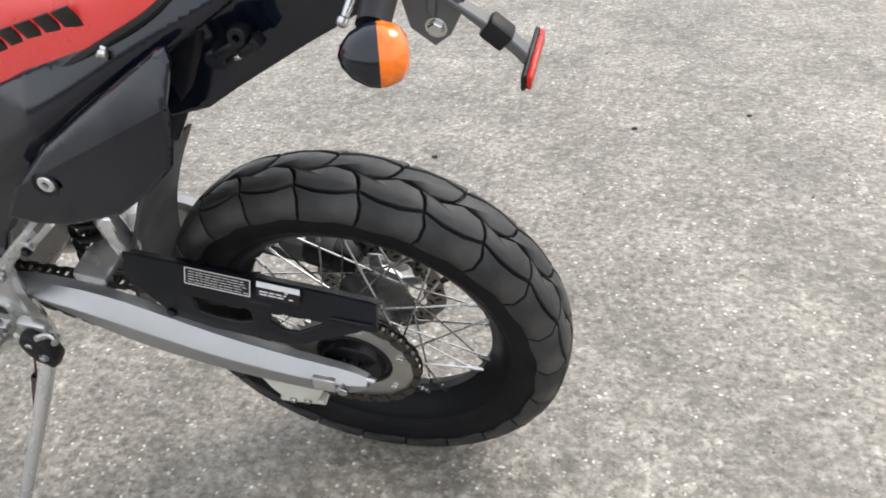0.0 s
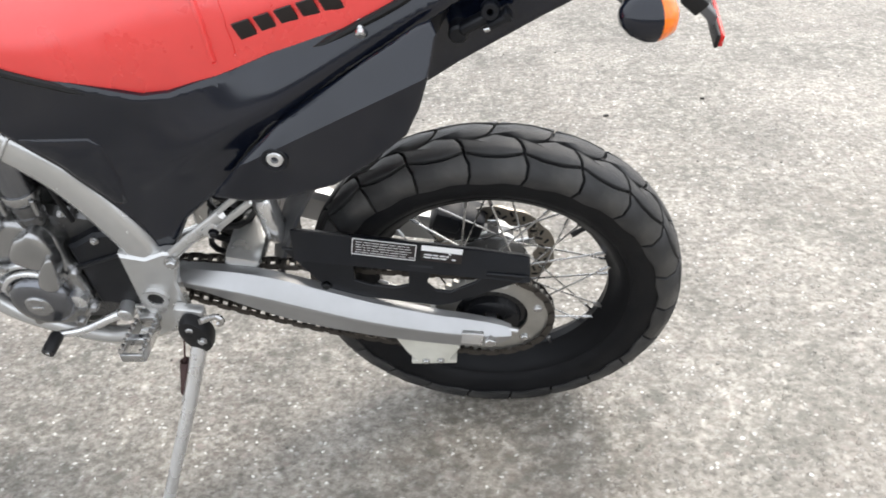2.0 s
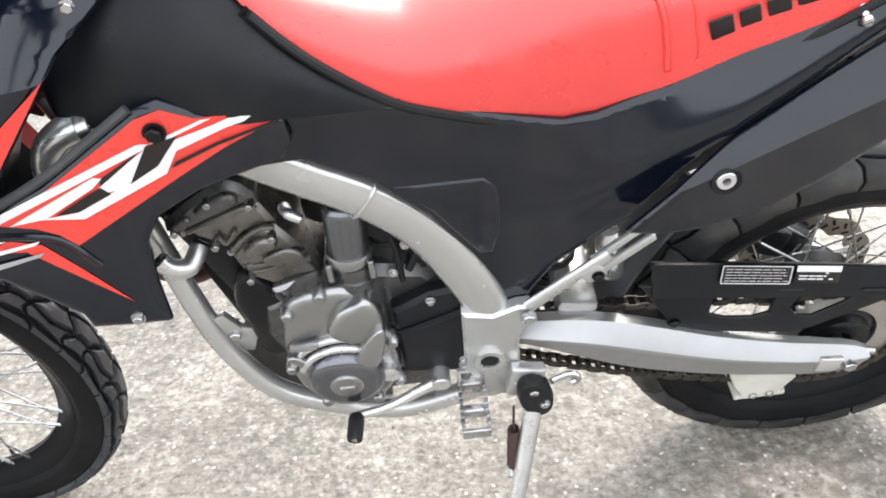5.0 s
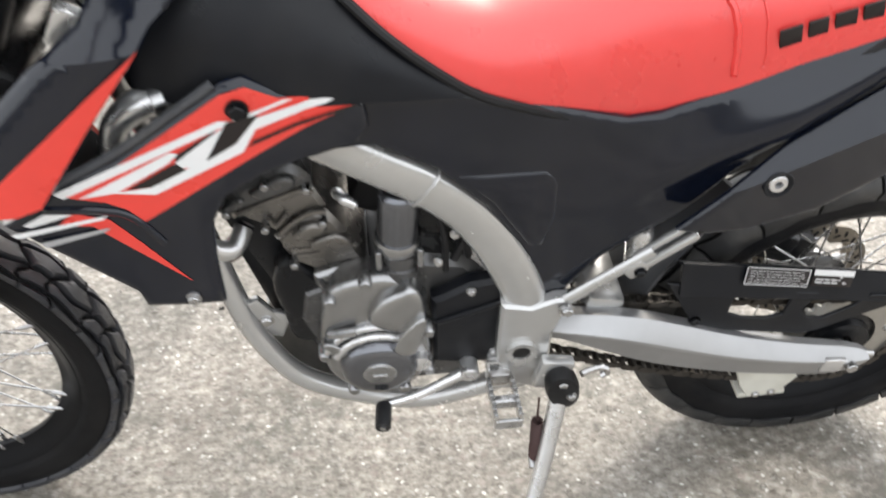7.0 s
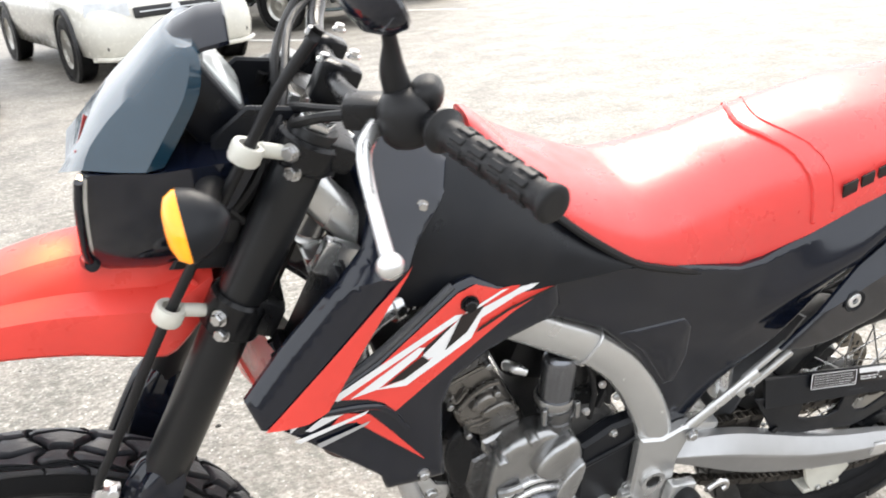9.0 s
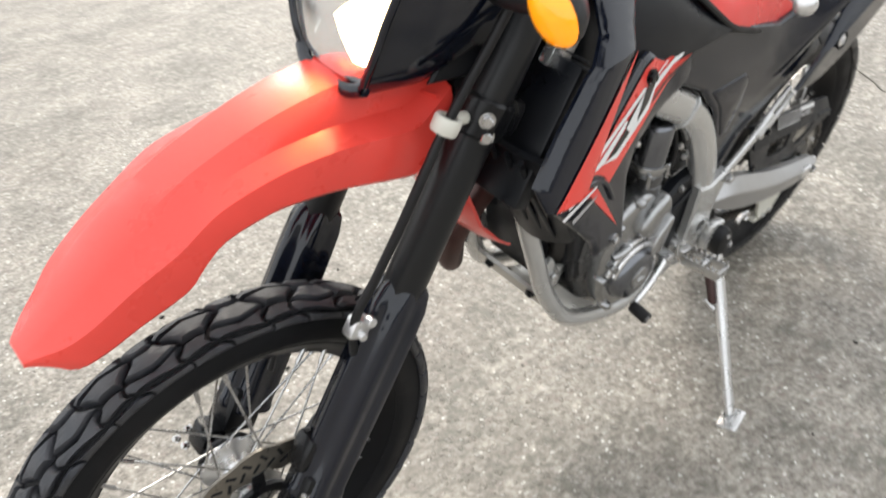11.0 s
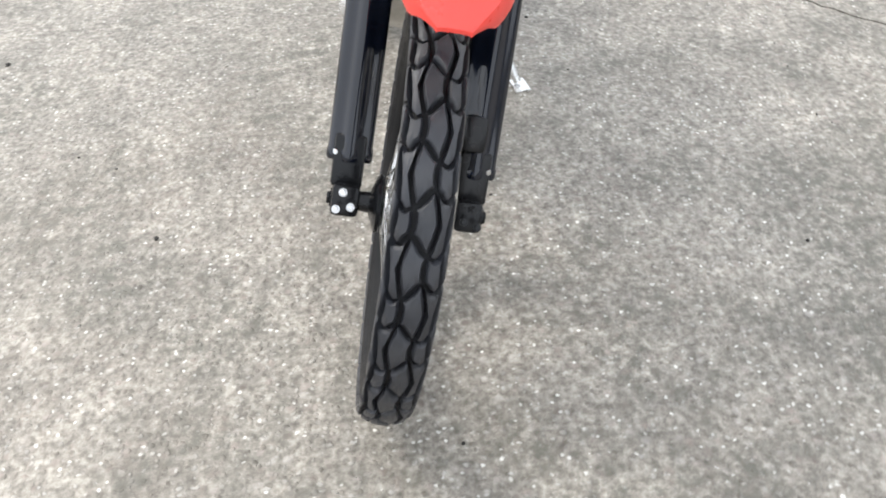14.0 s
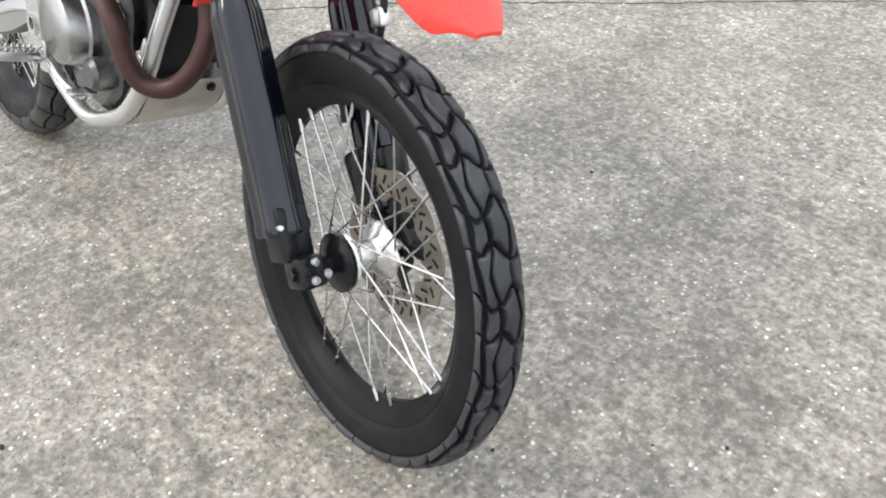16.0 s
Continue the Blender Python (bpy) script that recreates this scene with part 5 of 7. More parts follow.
# ---- rear suspension and drive ----
def arm_section(x, top, low, y, half):
    h = top - low
    return [(x, y - half * 0.10, top), (x, y + half * 0.70, top), (x, y + half, top - h * 0.16), (x, y + half, low + h * 0.16), (x, y + half * 0.55, low), (x, y - half * 0.45, low), (x, y - half * 1.02, low + h * 0.07), (x, y - half * 1.02, low + h * 0.14), (x, y - half * 1.10, low + h * 0.56), (x, y - half * 1.28, low + h * 0.60), (x, y - half * 1.24, low + h * 0.67), (x, y - half * 0.96, low + h * 0.76)]


ARM = [(-0.520, 0.468, 0.430, -0.098, 0.016), (-0.470, 0.466, 0.434, -0.106, 0.020), (-0.400, 0.461, 0.400, -0.110, 0.021), (-0.343, 0.449, 0.371, -0.112, 0.021), (-0.285, 0.428, 0.349, -0.113, 0.021), (-0.192, 0.391, 0.322, -0.114, 0.020), (-0.098, 0.364, 0.304, -0.116, 0.018), (-0.035, 0.352, 0.297, -0.118, 0.016), (0.010, 0.340, 0.301, -0.118, 0.014), (0.034, 0.328, 0.312, -0.118, 0.010)]
for s in (-1, 1):
    loops = [arm_section(*r) for r in lerp_rows(ARM, 4)]
    if s > 0:
        loops = [[(x, -y, z) for x, y, z in lp] for lp in loops]
    arm = part("swingarm", loft(mesh(), loops), SWING, bike, "silver alloy swingarm", angle=22)
    bm = rod(mesh(), (0.0, s * 0.100, 0.321), (0.0, s * 0.146, 0.321), 0.0095, n=6, bevel=0.001)
    part("axle_nut", bm, STEEL, arm, "bright steel axle nut")
    bm = block(mesh(), (0.036, 0.010, 0.028), (-0.030, s * 0.135, 0.325), (0, 8, 0), 0.002)
    part("adjuster_plate", bm, ALLOY, arm)
    bm = rod(mesh(), (0.020, s * 0.118, 0.326), (0.044, s * 0.118, 0.320), 0.006, n=10)
    part("adjuster_bolt", bm, STEEL, arm)
bm = block(mesh(), (0.060, 0.190, 0.050), (-0.400, 0, 0.450), (0, 14, 0), 0.010)
part("swingarm_bridge", bm, SILVER, bike)
bm = rod(mesh(), (0, -0.13, 0.321), (0, 0.13, 0.321), 0.0085, n=12)
part("rear_axle", bm, STEEL, bike)
# sprocket
SPY = -0.082
bm = mesh()
teeth = 40
out = []
for k in range(teeth * 4):
    a = 2 * math.pi * k / (teeth * 4)
    r = 0.1045 if k % 4 in (0, 1) else 0.0965
    out.append((r, a))
ring = [[Vector((r * math.sin(a), y, r * math.cos(a))) for r, a in out] for y in (SPY - 0.003, SPY + 0.003)]
inner = [[Vector((0.061 * math.sin(a), y, 0.061 * math.cos(a))) for r, a in out] for y in (SPY + 0.003, SPY - 0.003)]
loft(bm, ring + inner, close=True)
sprocket = part("rear_sprocket", bm, DULLSTEEL, bike, "toothed steel rear sprocket", matrix=Matrix.Translation(REAR), angle=30)
bm = lathe(mesh(), [(0.020, SPY - 0.014), (0.046, SPY - 0.014), (0.050, SPY - 0.002), (0.064, SPY + 0.004), (0.064, SPY + 0.008), (0.020, SPY + 0.010)], (0, 0, 0), n=40, close=True)
part("sprocket_carrier", bm, DARKMETAL, sprocket, "dark cast sprocket carrier")
for k in range(6):
    a = 2 * math.pi * k / 6 + 0.3
    bolt(sprocket, (0.080 * math.sin(a), SPY - 0.003, 0.080 * math.cos(a)), (0, -1, 0), 0.006, 0.004)
# chain: a loop over both sprockets
CF, RF, RR = Vector((-0.548, 0, 0.430)), 0.038, 0.1005
axis = Vector((REAR.x - CF.x, 0, REAR.z - CF.z))
dist, tilt = axis.length, math.atan2(axis.z, axis.x)
off = math.asin((RR - RF) / dist)
path = []
for c, r, a0, a1 in ((Vector((REAR.x, 0, REAR.z)), RR, math.pi / 2 + tilt + off, -math.pi / 2 + tilt - off), (CF, RF, -math.pi / 2 + tilt - off, -3 * math.pi / 2 + tilt + off)):
    for k in range(25):
        a = a0 + (a1 - a0) * k / 24
        path.append(c + Vector((r * math.cos(a), 0, r * math.sin(a))))
path.append(path[0].copy())
walked, pitch = 0.0, 0.01588
spots, want = [], 0.0
for a, b in zip(path, path[1:]):
    seg = (b - a).length
    while want <= walked + seg and seg > 0:
        p = a + (b - a) * ((want - walked) / seg)
        # the lower run hangs slack
        f = min(1.0, max(0.0, (REAR.x - p.x) / (REAR.x - CF.x)))
        low_line = (REAR.z - RR) * (1 - f) + (CF.z - RF) * f
        sag = 0.026 * math.sin(math.pi * f) if p.z < low_line + 0.02 and 0 < f < 1 else 0.0
        spots.append(p - Vector((0, 0, sag)))
        want += pitch
    walked += seg
chain = new("chain")
chain.parent = bike
tagged(chain, "oily steel drive chain")
kinds = []
for w in (0.0062, 0.0085):
    bm = mesh()
    for y in (-w, w):
        lp = [(0.0115 * math.copysign(1, math.cos(a)) * 0.55 + 0.0062 * math.cos(a), 0.0078 * math.sin(a) * (0.75 + 0.25 * abs(math.cos(a)))) for a in (2 * math.pi * (k + 0.5) / 10 for k in range(10))]
        plate(bm, lp, y - 0.0008, y + 0.0008, bevel=0)
    rod(bm, (-0.0079, -w - 0.0018, 0), (-0.0079, w + 0.0018, 0), 0.0046, n=8)
    kinds.append(part("chain_link", bm, CHAIN, chain, angle=30))
for k in range(len(spots)):
    p, q = spots[k], spots[(k + 1) % len(spots)]
    d = q - p
    if d.length < 0.004:
        continue
    m = Matrix.Translation((p + q) / 2 + Vector((0, SPY, 0))) @ Matrix.Rotation(-math.atan2(d.z, d.x), 4, "Y")
    if k < 2:
        kinds[k].matrix_basis = m
    else:
        again(kinds[k % 2], m)
# chain guard: a slanted band on top, a web with cut-outs below
bm = mesh()
rows = [(-0.300, -0.114, 0.492, -0.098, 0.548), (-0.165, -0.112, 0.469, -0.094, 0.522), (-0.020, -0.110, 0.445, -0.088, 0.490), (0.055, -0.108, 0.430, -0.086, 0.473), (0.066, -0.106, 0.429, -0.086, 0.468)]
loft(bm, [[(x, y0, z0), (x, y1, z1 - 0.006), (x, y1 + 0.004, z1 - 0.006), (x, y1 + 0.026, z1 - 0.026), (x, y1 + 0.006, z1 - 0.014), (x, y0 + 0.005, z0)] for x, y0, z0, y1, z1 in rows])
guard = part("chain_guard", bm, MATTE, bike, "black plastic chain guard with cut-outs", angle=20)
bm = mesh()
plate(bm, [(-0.318, 0.512), (-0.210, 0.492), (-0.214, 0.436), (-0.190, 0.424), (-0.150, 0.418), (-0.128, 0.424), (-0.122, 0.472), (-0.085, 0.466), (-0.098, 0.428), (-0.085, 0.410), (-0.062, 0.406), (-0.020, 0.430), (0.000, 0.452), (0.062, 0.443), (0.040, 0.425), (-0.060, 0.378), (-0.085, 0.372), (-0.255, 0.404), (-0.285, 0.455)], -0.107, -0.101, 0.0015)
part("guard_web", bm, MATTE, guard, "black web with two windows")
for x0, z0, w, tall, rows_, framed in ((-0.158, 0.5035, 0.098, 0.026, 5, True), (-0.070, 0.4875, 0.064, 0.026, 4, False)):
    m = pose(x0, -0.1035 + (x0 + 0.158) * 0.03, z0 + 0.002, -21, 10.0, 0)
    part("warning_label", block(mesh(), (w, 0.0012, tall), bevel=0.0004), INK, guard, "black warning label with fine white print", matrix=m)
    bars = []
    if framed:
        bars += [((w, 0.0012), (0, tall / 2)), ((w, 0.0012), (0, -tall / 2)), ((0.0012, tall), (w / 2, 0)), ((0.0012, tall), (-w / 2, 0))]
    else:
        bars += [((w, 0.009), (0, tall / 2 - 0.0045))]
    rnd = random.Random(5)
    for k in range(rows_):
        x = -w / 2 + 0.005
        while x < w / 2 - 0.010:
            length = rnd.uniform(0.004, 0.013)
            if framed or rnd.random() < 0.6:
                bars.append(((min(length, w / 2 - 0.004 - x), 0.0007 if framed else 0.0018), (x + length / 2, tall / 2 - 0.0050 - (0.0 if framed else 0.006) - k * (0.0043 if framed else 0.0045))))
            x += length + 0.002
    bm = mesh()
    for (bw, bh_), (bx, bz) in bars:
        block(bm, (bw, 0.0006, bh_), (bx, -0.0009, bz), bevel=0)
    tagged(part("print", bm, WHITE, guard, "fine white print", flat=True, matrix=m), kind="stuff")
bolt(guard, (-0.262, -0.106, 0.425), (0, -1, 0), 0.007, 0.005, DARKMETAL)
# chain guide under the arm
bm = mesh()
plate(bm, [(-0.172, 0.310), (-0.085, 0.300), (-0.056, 0.262), (-0.080, 0.222), (-0.128, 0.215), (-0.150, 0.250)], -0.112, -0.104, 0.002)
plate(bm, [(-0.172, 0.310), (-0.085, 0.300), (-0.056, 0.262), (-0.080, 0.222), (-0.128, 0.215), (-0.150, 0.250)], -0.050, -0.042, 0.002)
block(bm, (0.080, 0.066, 0.010), (-0.105, -0.077, 0.219), (0, -2, 0), 0.002)
guide = part("chain_guide", bm, CREAM, bike, "off-white plastic chain guide")
for x, z in ((-0.150, 0.296), (-0.100, 0.290), (-0.118, 0.226), (-0.092, 0.228)):
    bolt(guide, (x, -0.113, z), (0, -1, 0), 0.005, 0.003)
# rubber flap before the rear wheel
bm = mesh()
line = smooth_line([(-0.235, 0, 0.640), (-0.285, 0, 0.560), (-0.325, 0, 0.480), (-0.350, 0, 0.400), (-0.352, 0, 0.340)], 5)
loops = []
for p in line:
    front_ = [(p.x - 0.030 + 0.030 * abs(y) / 0.075, y, p.z) for y in (-0.075, -0.05, -0.02, 0.02, 0.05, 0.075)]
    loops.append(front_ + [(x + 0.006, y, z) for x, y, z in reversed(front_)])
part("mud_flap", loft(bm, loops), FLAP, bike, "grey rubber flap before the rear wheel")
# shock absorber with its spring
bm = rod(mesh(), (-0.455, 0, 0.380), (-0.385, 0, 0.660), 0.020, n=18, bevel=0.002)
shock = part("shock_absorber", bm, DARKMETAL, bike, "shock absorber with black coil spring")
pts = []
for k in range(85):
    a = k / 84
    c = Vector((-0.448, 0, 0.405)).lerp(Vector((-0.395, 0, 0.620)), a)
    th = a * 2 * math.pi * 7
    pts.append(c + Vector((0.036 * math.cos(th), 0.036 * math.sin(th), -0.009 * math.cos(th))))
part("coil_spring", tube(mesh(), pts, 0.0055, n=8, smooth=False), SOFT, shock, "black coil spring")
bm = lathe(mesh(), [(0.001, -0.03), (0.014, -0.03), (0.019, -0.022), (0.020, 0.050), (0.014, 0.062), (0.001, 0.062)], (-0.347, -0.045, 0.535), (0.1, 0, -1), n=20)
part("fluid_reservoir", bm, ALLOY, bike, "white plastic fluid reservoir")
# rear caliper
bm = block(mesh(), (0.090, 0.055, 0.060), (-0.060, 0.062, 0.405), (0, 20, 0), 0.010)
block(bm, (0.050, 0.070, 0.040), (-0.075, 0.060, 0.425), (0, 20, 0), 0.008)
part("rear_caliper", bm, MATTE, bike, "black rear brake caliper")

# ---- footrests, levers, stand ----
def footpeg(s):
    """A serrated open cage on a hinge."""
    bm = mesh()
    x0, y0, z0 = -0.556, 0.160, 0.396
    for dx in (-0.017, 0.017):
        block(bm, (0.005, 0.078, 0.020), (x0 + dx, s * (y0 + 0.039), z0 + 0.001), (8 * s, 0, 0), 0.0015)
    block(bm, (0.038, 0.006, 0.018), (x0, s * (y0 + 0.077), z0 + 0.0062), (0, 0, 0), 0.002)
    block(bm, (0.034, 0.014, 0.018), (x0, s * (y0 + 0.038), z0 + 0.0005), (0, 0, 0), 0.004)
    block(bm, (0.030, 0.040, 0.026), (x0, s * (y0 - 0.018), z0 - 0.002), (0, 0, 0), 0.005)
    peg = part("footpeg", bm, STEEL, bike, "serrated bare metal footpeg")
    one = None
    for dx in (-0.017, 0.017):
        for k in range(7):
            m = pose(x0 + dx, s * (y0 + 0.005 + k * 0.0115), z0 + 0.0062 + 0.0016 * k)
            if one is None:
                tooth = mesh()
                loft(tooth, [[(-0.003, -0.004, 0), (0.003, -0.004, 0), (0.003, 0.004, 0), (-0.003, 0.004, 0)], [(-0.0025, -0.0012, 0.007), (0.0025, -0.0012, 0.007), (0.0025, 0.0012, 0.007), (-0.0025, 0.0012, 0.007)]])
                one = part("tooth", tooth, STEEL, peg, matrix=m, flat=True)
            else:
                again(one, m)
    bm = mesh()
    block(bm, (0.044, 0.030, 0.040), (x0 + 0.006, s * 0.126, z0 + 0.002), (0, 0, 0), 0.006)
    tube(bm, [(x0 + 0.016, s * 0.150, z0 - 0.004), (x0 + 0.016, s * 0.146, z0 + 0.022), (x0 - 0.016, s * 0.146, z0 + 0.024), (x0 - 0.016, s * 0.150, z0 - 0.004)], 0.004, n=8, smooth=False)
    part("peg_bracket", bm, SILVER, peg)
    return peg


footpeg(-1)
footpeg(1)
bm = mesh()
tube(bm, [(-0.598, -0.140, 0.398), (-0.630, -0.150, 0.390), (-0.675, -0.158, 0.372), (-0.722, -0.165, 0.366)], [0.010, 0.008, 0.007, 0.007], n=10)
rod(bm, (-0.598, -0.118, 0.400), (-0.598, -0.152, 0.398), 0.014, n=18, bevel=0.002)
shift = part("shift_lever", bm, ALLOY, bike, "alloy gear shift lever with rubber tip")
bm = lathe(mesh(), [(0.004, 0.0), (0.0105, 0.0), (0.0115, 0.004), (0.0115, 0.034), (0.0105, 0.038), (0.004, 0.038)], (-0.722, -0.166, 0.368), (-0.1, -1, -0.05), n=18)
part("lever_rubber", bm, SOFT, shift, "black rubber tip")
part("tip_pin", rod(mesh(), (-0.7255, -0.203, 0.3663), (-0.726, -0.2055, 0.366), 0.0045, n=12), STEEL, shift)
bm = tube(mesh(), [(-0.560, 0.140, 0.385), (-0.640, 0.150, 0.372), (-0.700, 0.150, 0.366), (-0.745, 0.150, 0.372)], [0.009, 0.008, 0.008, 0.009], n=10)
pedal = part("brake_pedal", bm, ALLOY, bike, "alloy rear brake pedal")
bm = block(mesh(), (0.030, 0.050, 0.008), (-0.747, 0.150, 0.379), bevel=0.002)
part("pedal_pad", bm, STEEL, pedal)

foot = Vector((-0.566, -0.364, 0.0965))
top = Vector((-0.476, -0.158, 0.395))
bm = mesh()
tube(bm, [top + Vector((0.012, 0, 0)), top.lerp(foot, 0.35) + Vector((0.012, 0, 0)), top.lerp(foot, 0.7) + Vector((0.005, 0, 0)), foot + Vector((0.003, 0.006, 0.010))], [0.0145, 0.012, 0.0105, 0.010], n=14)
stand = part("side_stand", bm, ALLOY, bike, "bare metal side stand folded out to the ground")
tilt_up = Matrix.Rotation(-LEANING, 4, "X")
bm = mesh()
block(bm, (0.062, 0.040, 0.007), (0, 0, 0), (0, 0, 12), 0.003)
part("stand_foot", bm, ALLOY, stand, "flat metal foot", matrix=Matrix.Translation(foot + Vector((0, -0.002, 0.0015))) @ tilt_up)
bm = mesh()
loops = []
for y, k in ((-0.158, 0.55), (-0.164, 0.92), (-0.180, 1.0), (-0.190, 0.9), (-0.194, 0.5)):
    loops.append([(-0.470 + k * 0.025 * math.cos(a) - 0.006 * math.sin(a), y, 0.392 + k * 0.040 * math.sin(a)) for a in (2 * math.pi * j / 18 for j in range(18))])
loft(bm, loops)
part("switch_cover", bm, SOFT, stand, "black rubber stand switch cover")
bm = mesh()
block(bm, (0.050, 0.020, 0.060), (-0.481, -0.160, 0.405), (0, 10, 0), 0.006)
rod(bm, (-0.471, -0.150, 0.398), (-0.471, -0.186, 0.398), 0.013, n=16, bevel=0.002)
part("stand_bracket", bm, SILVER, stand)
bolt(stand, (-0.473, -0.188, 0.412), (0, -1, 0), 0.007, 0.005)
bolt(stand, (-0.459, -0.193, 0.388), (0, -1, 0), 0.006, 0.004)
bm = tube(mesh(), [(-0.451, -0.188, 0.432), (-0.429, -0.186, 0.440), (-0.417, -0.188, 0.442), (-0.414, -0.190, 0.434), (-0.421, -0.190, 0.428)], 0.005, n=8)
part("switch_wire", bm, STEEL, stand)
a, b = Vector((-0.500, -0.176, 0.366)), Vector((-0.510, -0.228, 0.274))
pts = []
for k in range(140):
    f = k / 139
    c = a.lerp(b, 0.34 + 0.54 * f)
    th = f * 2 * math.pi * 17
    pts.append(c + Vector((0.0074 * math.cos(th), 0.0074 * math.sin(th), 0)))
bm = tube(mesh(), pts, 0.0020, n=6, smooth=False)
rod(bm, a, a.lerp(b, 0.35), 0.0018, n=6)
rod(bm, a.lerp(b, 0.83), b, 0.0018, n=6)
part("return_spring", bm, RUST, stand, "rust-brown return spring")
part("spring_post", rod(mesh(), b + Vector((0, 0.02, 0.006)), b + Vector((-0.002, -0.006, -0.003)), 0.006, n=10, bevel=0.001), STEEL, stand)


# ---- front end, turned with the steering ----
def leg(s, t):
    """A point on the fork leg at the height t."""
    return Vector((-1.369 + (t - 0.40) * math.tan(RAKE), s * 0.100, t))


UPF = STEER_AXIS
FWD = Vector((-math.cos(RAKE), 0, math.sin(RAKE)))
for s in (-1, 1):
    bm = mesh()
    a, b = leg(s, 0.610), leg(s, 1.120)
    lathe(bm, [(0.001, 0.0), (0.024, 0.0), (0.027, 0.004), (0.027, 0.060), (0.0285, 0.064), (0.0285, (b - a).length - 0.01), (0.026, (b - a).length), (0.001, (b - a).length)], a, UPF, n=28)
    tube_ = part("fork_tube", bm, FORK, bike, "black upper fork tube", matrix=STEER)
    part("fork_seal", lathe(mesh(), [(0.020, -0.012), (0.026, -0.012), (0.029, -0.006), (0.029, 0.004), (0.020, 0.004)], a, UPF, n=24, close=True), SOFT, tube_)
    part("fork_cap", rod(mesh(), b, b + UPF * 0.008, 0.020, n=6, bevel=0.001), ALLOY, tube_)
    bm = rod(mesh(), leg(s, 0.390), leg(s, 0.640), 0.0205, n=24)
    slider = part("fork_slider", bm, STEEL, bike, "bright fork slider", matrix=STEER)
    # guard: a ridged half shell before the slider
    loops = []
    for z, k in ((0.374, 0.98), (0.378, 1.05), (0.388, 1.05), (0.392, 1.0), (0.470, 1.0), (0.540, 1.0), (0.620, 0.99), (0.664, 0.95), (0.686, 0.82), (0.698, 0.55)):
        c = leg(s, z)
        ring = []
        for j in range(33):
            t = -2.1 + 4.2 * j / 32
            r = 0.0390 * k * (1 + 0.085 * math.cos(t * 6))
            ring.append(c + FWD * (r * math.cos(t) * 1.1 - 0.004) + Vector((0, 1, 0)) * (r * math.sin(t) * 0.92))
        inner_ = [c + (p - c) * 0.86 for p in reversed(ring)]
        loops.append(ring + inner_)
    part("fork_guard", loft(mesh(), loops), BLACK, slider, "ridged black plastic fork guard", angle=40)
    # axle clamp
    c = leg(s, 0.362)
    bm = mesh()
    block(bm, (0.060, 0.050, 0.084), c + Vector((0.001, 0, 0.016)), (0, 27.6, 0), 0.006)
    block(bm, (0.056, 0.044, 0.050), FRONT + Vector((0.004, s * 0.098, -0.002)), (0, 27.6, 0), 0.008)
    shoe = part("axle_clamp", bm, DARKMETAL, slider, "black axle clamp")
    for off_, ax in (((-0.028, 0.0, 0.030), (-1, 0, 0.55)), ((-0.046, 0.008, 0.010), (-0.8, 0, 0.6)), ((-0.042, -0.014, 0.014), (-0.8, 0, 0.6))):
        p = FRONT + Vector((off_[0], s * (0.102 + off_[1]), off_[2] + 0.004))
        bolt(shoe, p, ax, 0.0048, 0.006, STEEL if s > 0 else DARKMETAL)
    bolt(shoe, FRONT + Vector((0.0, s * 0.121, 0)), (0, s, 0), 0.011, 0.005, DARKMETAL)
    bolt(shoe, leg(s, 0.395) + Vector((-0.032, s * 0.020, 0.006)), (-0.8, s * 0.4, 0.3), 0.0048, 0.005)
    # turn signal
    bm = tube(mesh(), [(-1.095, s * 0.060, 1.064), (-1.112, s * 0.130, 1.072), (-1.118, s * 0.196, 1.088)], [0.018, 0.015, 0.015], n=14)
    sig = part("front_turn_signal", bm, SOFT, bike, "front turn signal on a black rubber stalk", matrix=STEER)
    turn = pose(-1.126, s * 0.222, 1.094, 45 * s, 4, 180 - 4 * s)
    bm = lathe(mesh(), [(0.001, -0.040), (0.008, -0.037), (0.019, -0.024), (0.0270, -0.006), (0.0295, 0.010), (0.001, 0.010)], (0, 0, 0), (1, 0, 0), n=28)
    bmesh.ops.scale(bm, verts=bm.verts, vec=(0.84, 1.25, 0.88))
    part("lamp_body", bm, MATTE, sig, "black lamp body", matrix=turn)
    bm = lathe(mesh(), [(0.001, 0.010), (0.0288, 0.010), (0.0288, 0.014), (0.0245, 0.024), (0.0140, 0.030), (0.001, 0.031)], (0, 0, 0), (1, 0, 0), n=28)
    bmesh.ops.scale(bm, verts=bm.verts, vec=(0.84, 1.25, 0.88))
    part("lens", bm, LITLENS, sig, "lit orange lens", matrix=turn)
part("front_axle", rod(mesh(), FRONT + Vector((0, -0.115, 0)), FRONT + Vector((0, 0.115, 0)), 0.009, n=14), STEEL, bike, matrix=STEER)
bm = mesh()
lathe(bm, [(0.012, 0.040), (0.044, 0.040), (0.047, 0.043), (0.047, 0.048), (0.040, 0.052), (0.030, 0.055), (0.017, 0.060), (0.015, 0.080), (0.012, 0.080)], FRONT, (0, 1, 0), n=36, close=True)
part("hub_cover", bm, DARKMETAL, bike, "dark hub seal cover", matrix=STEER)
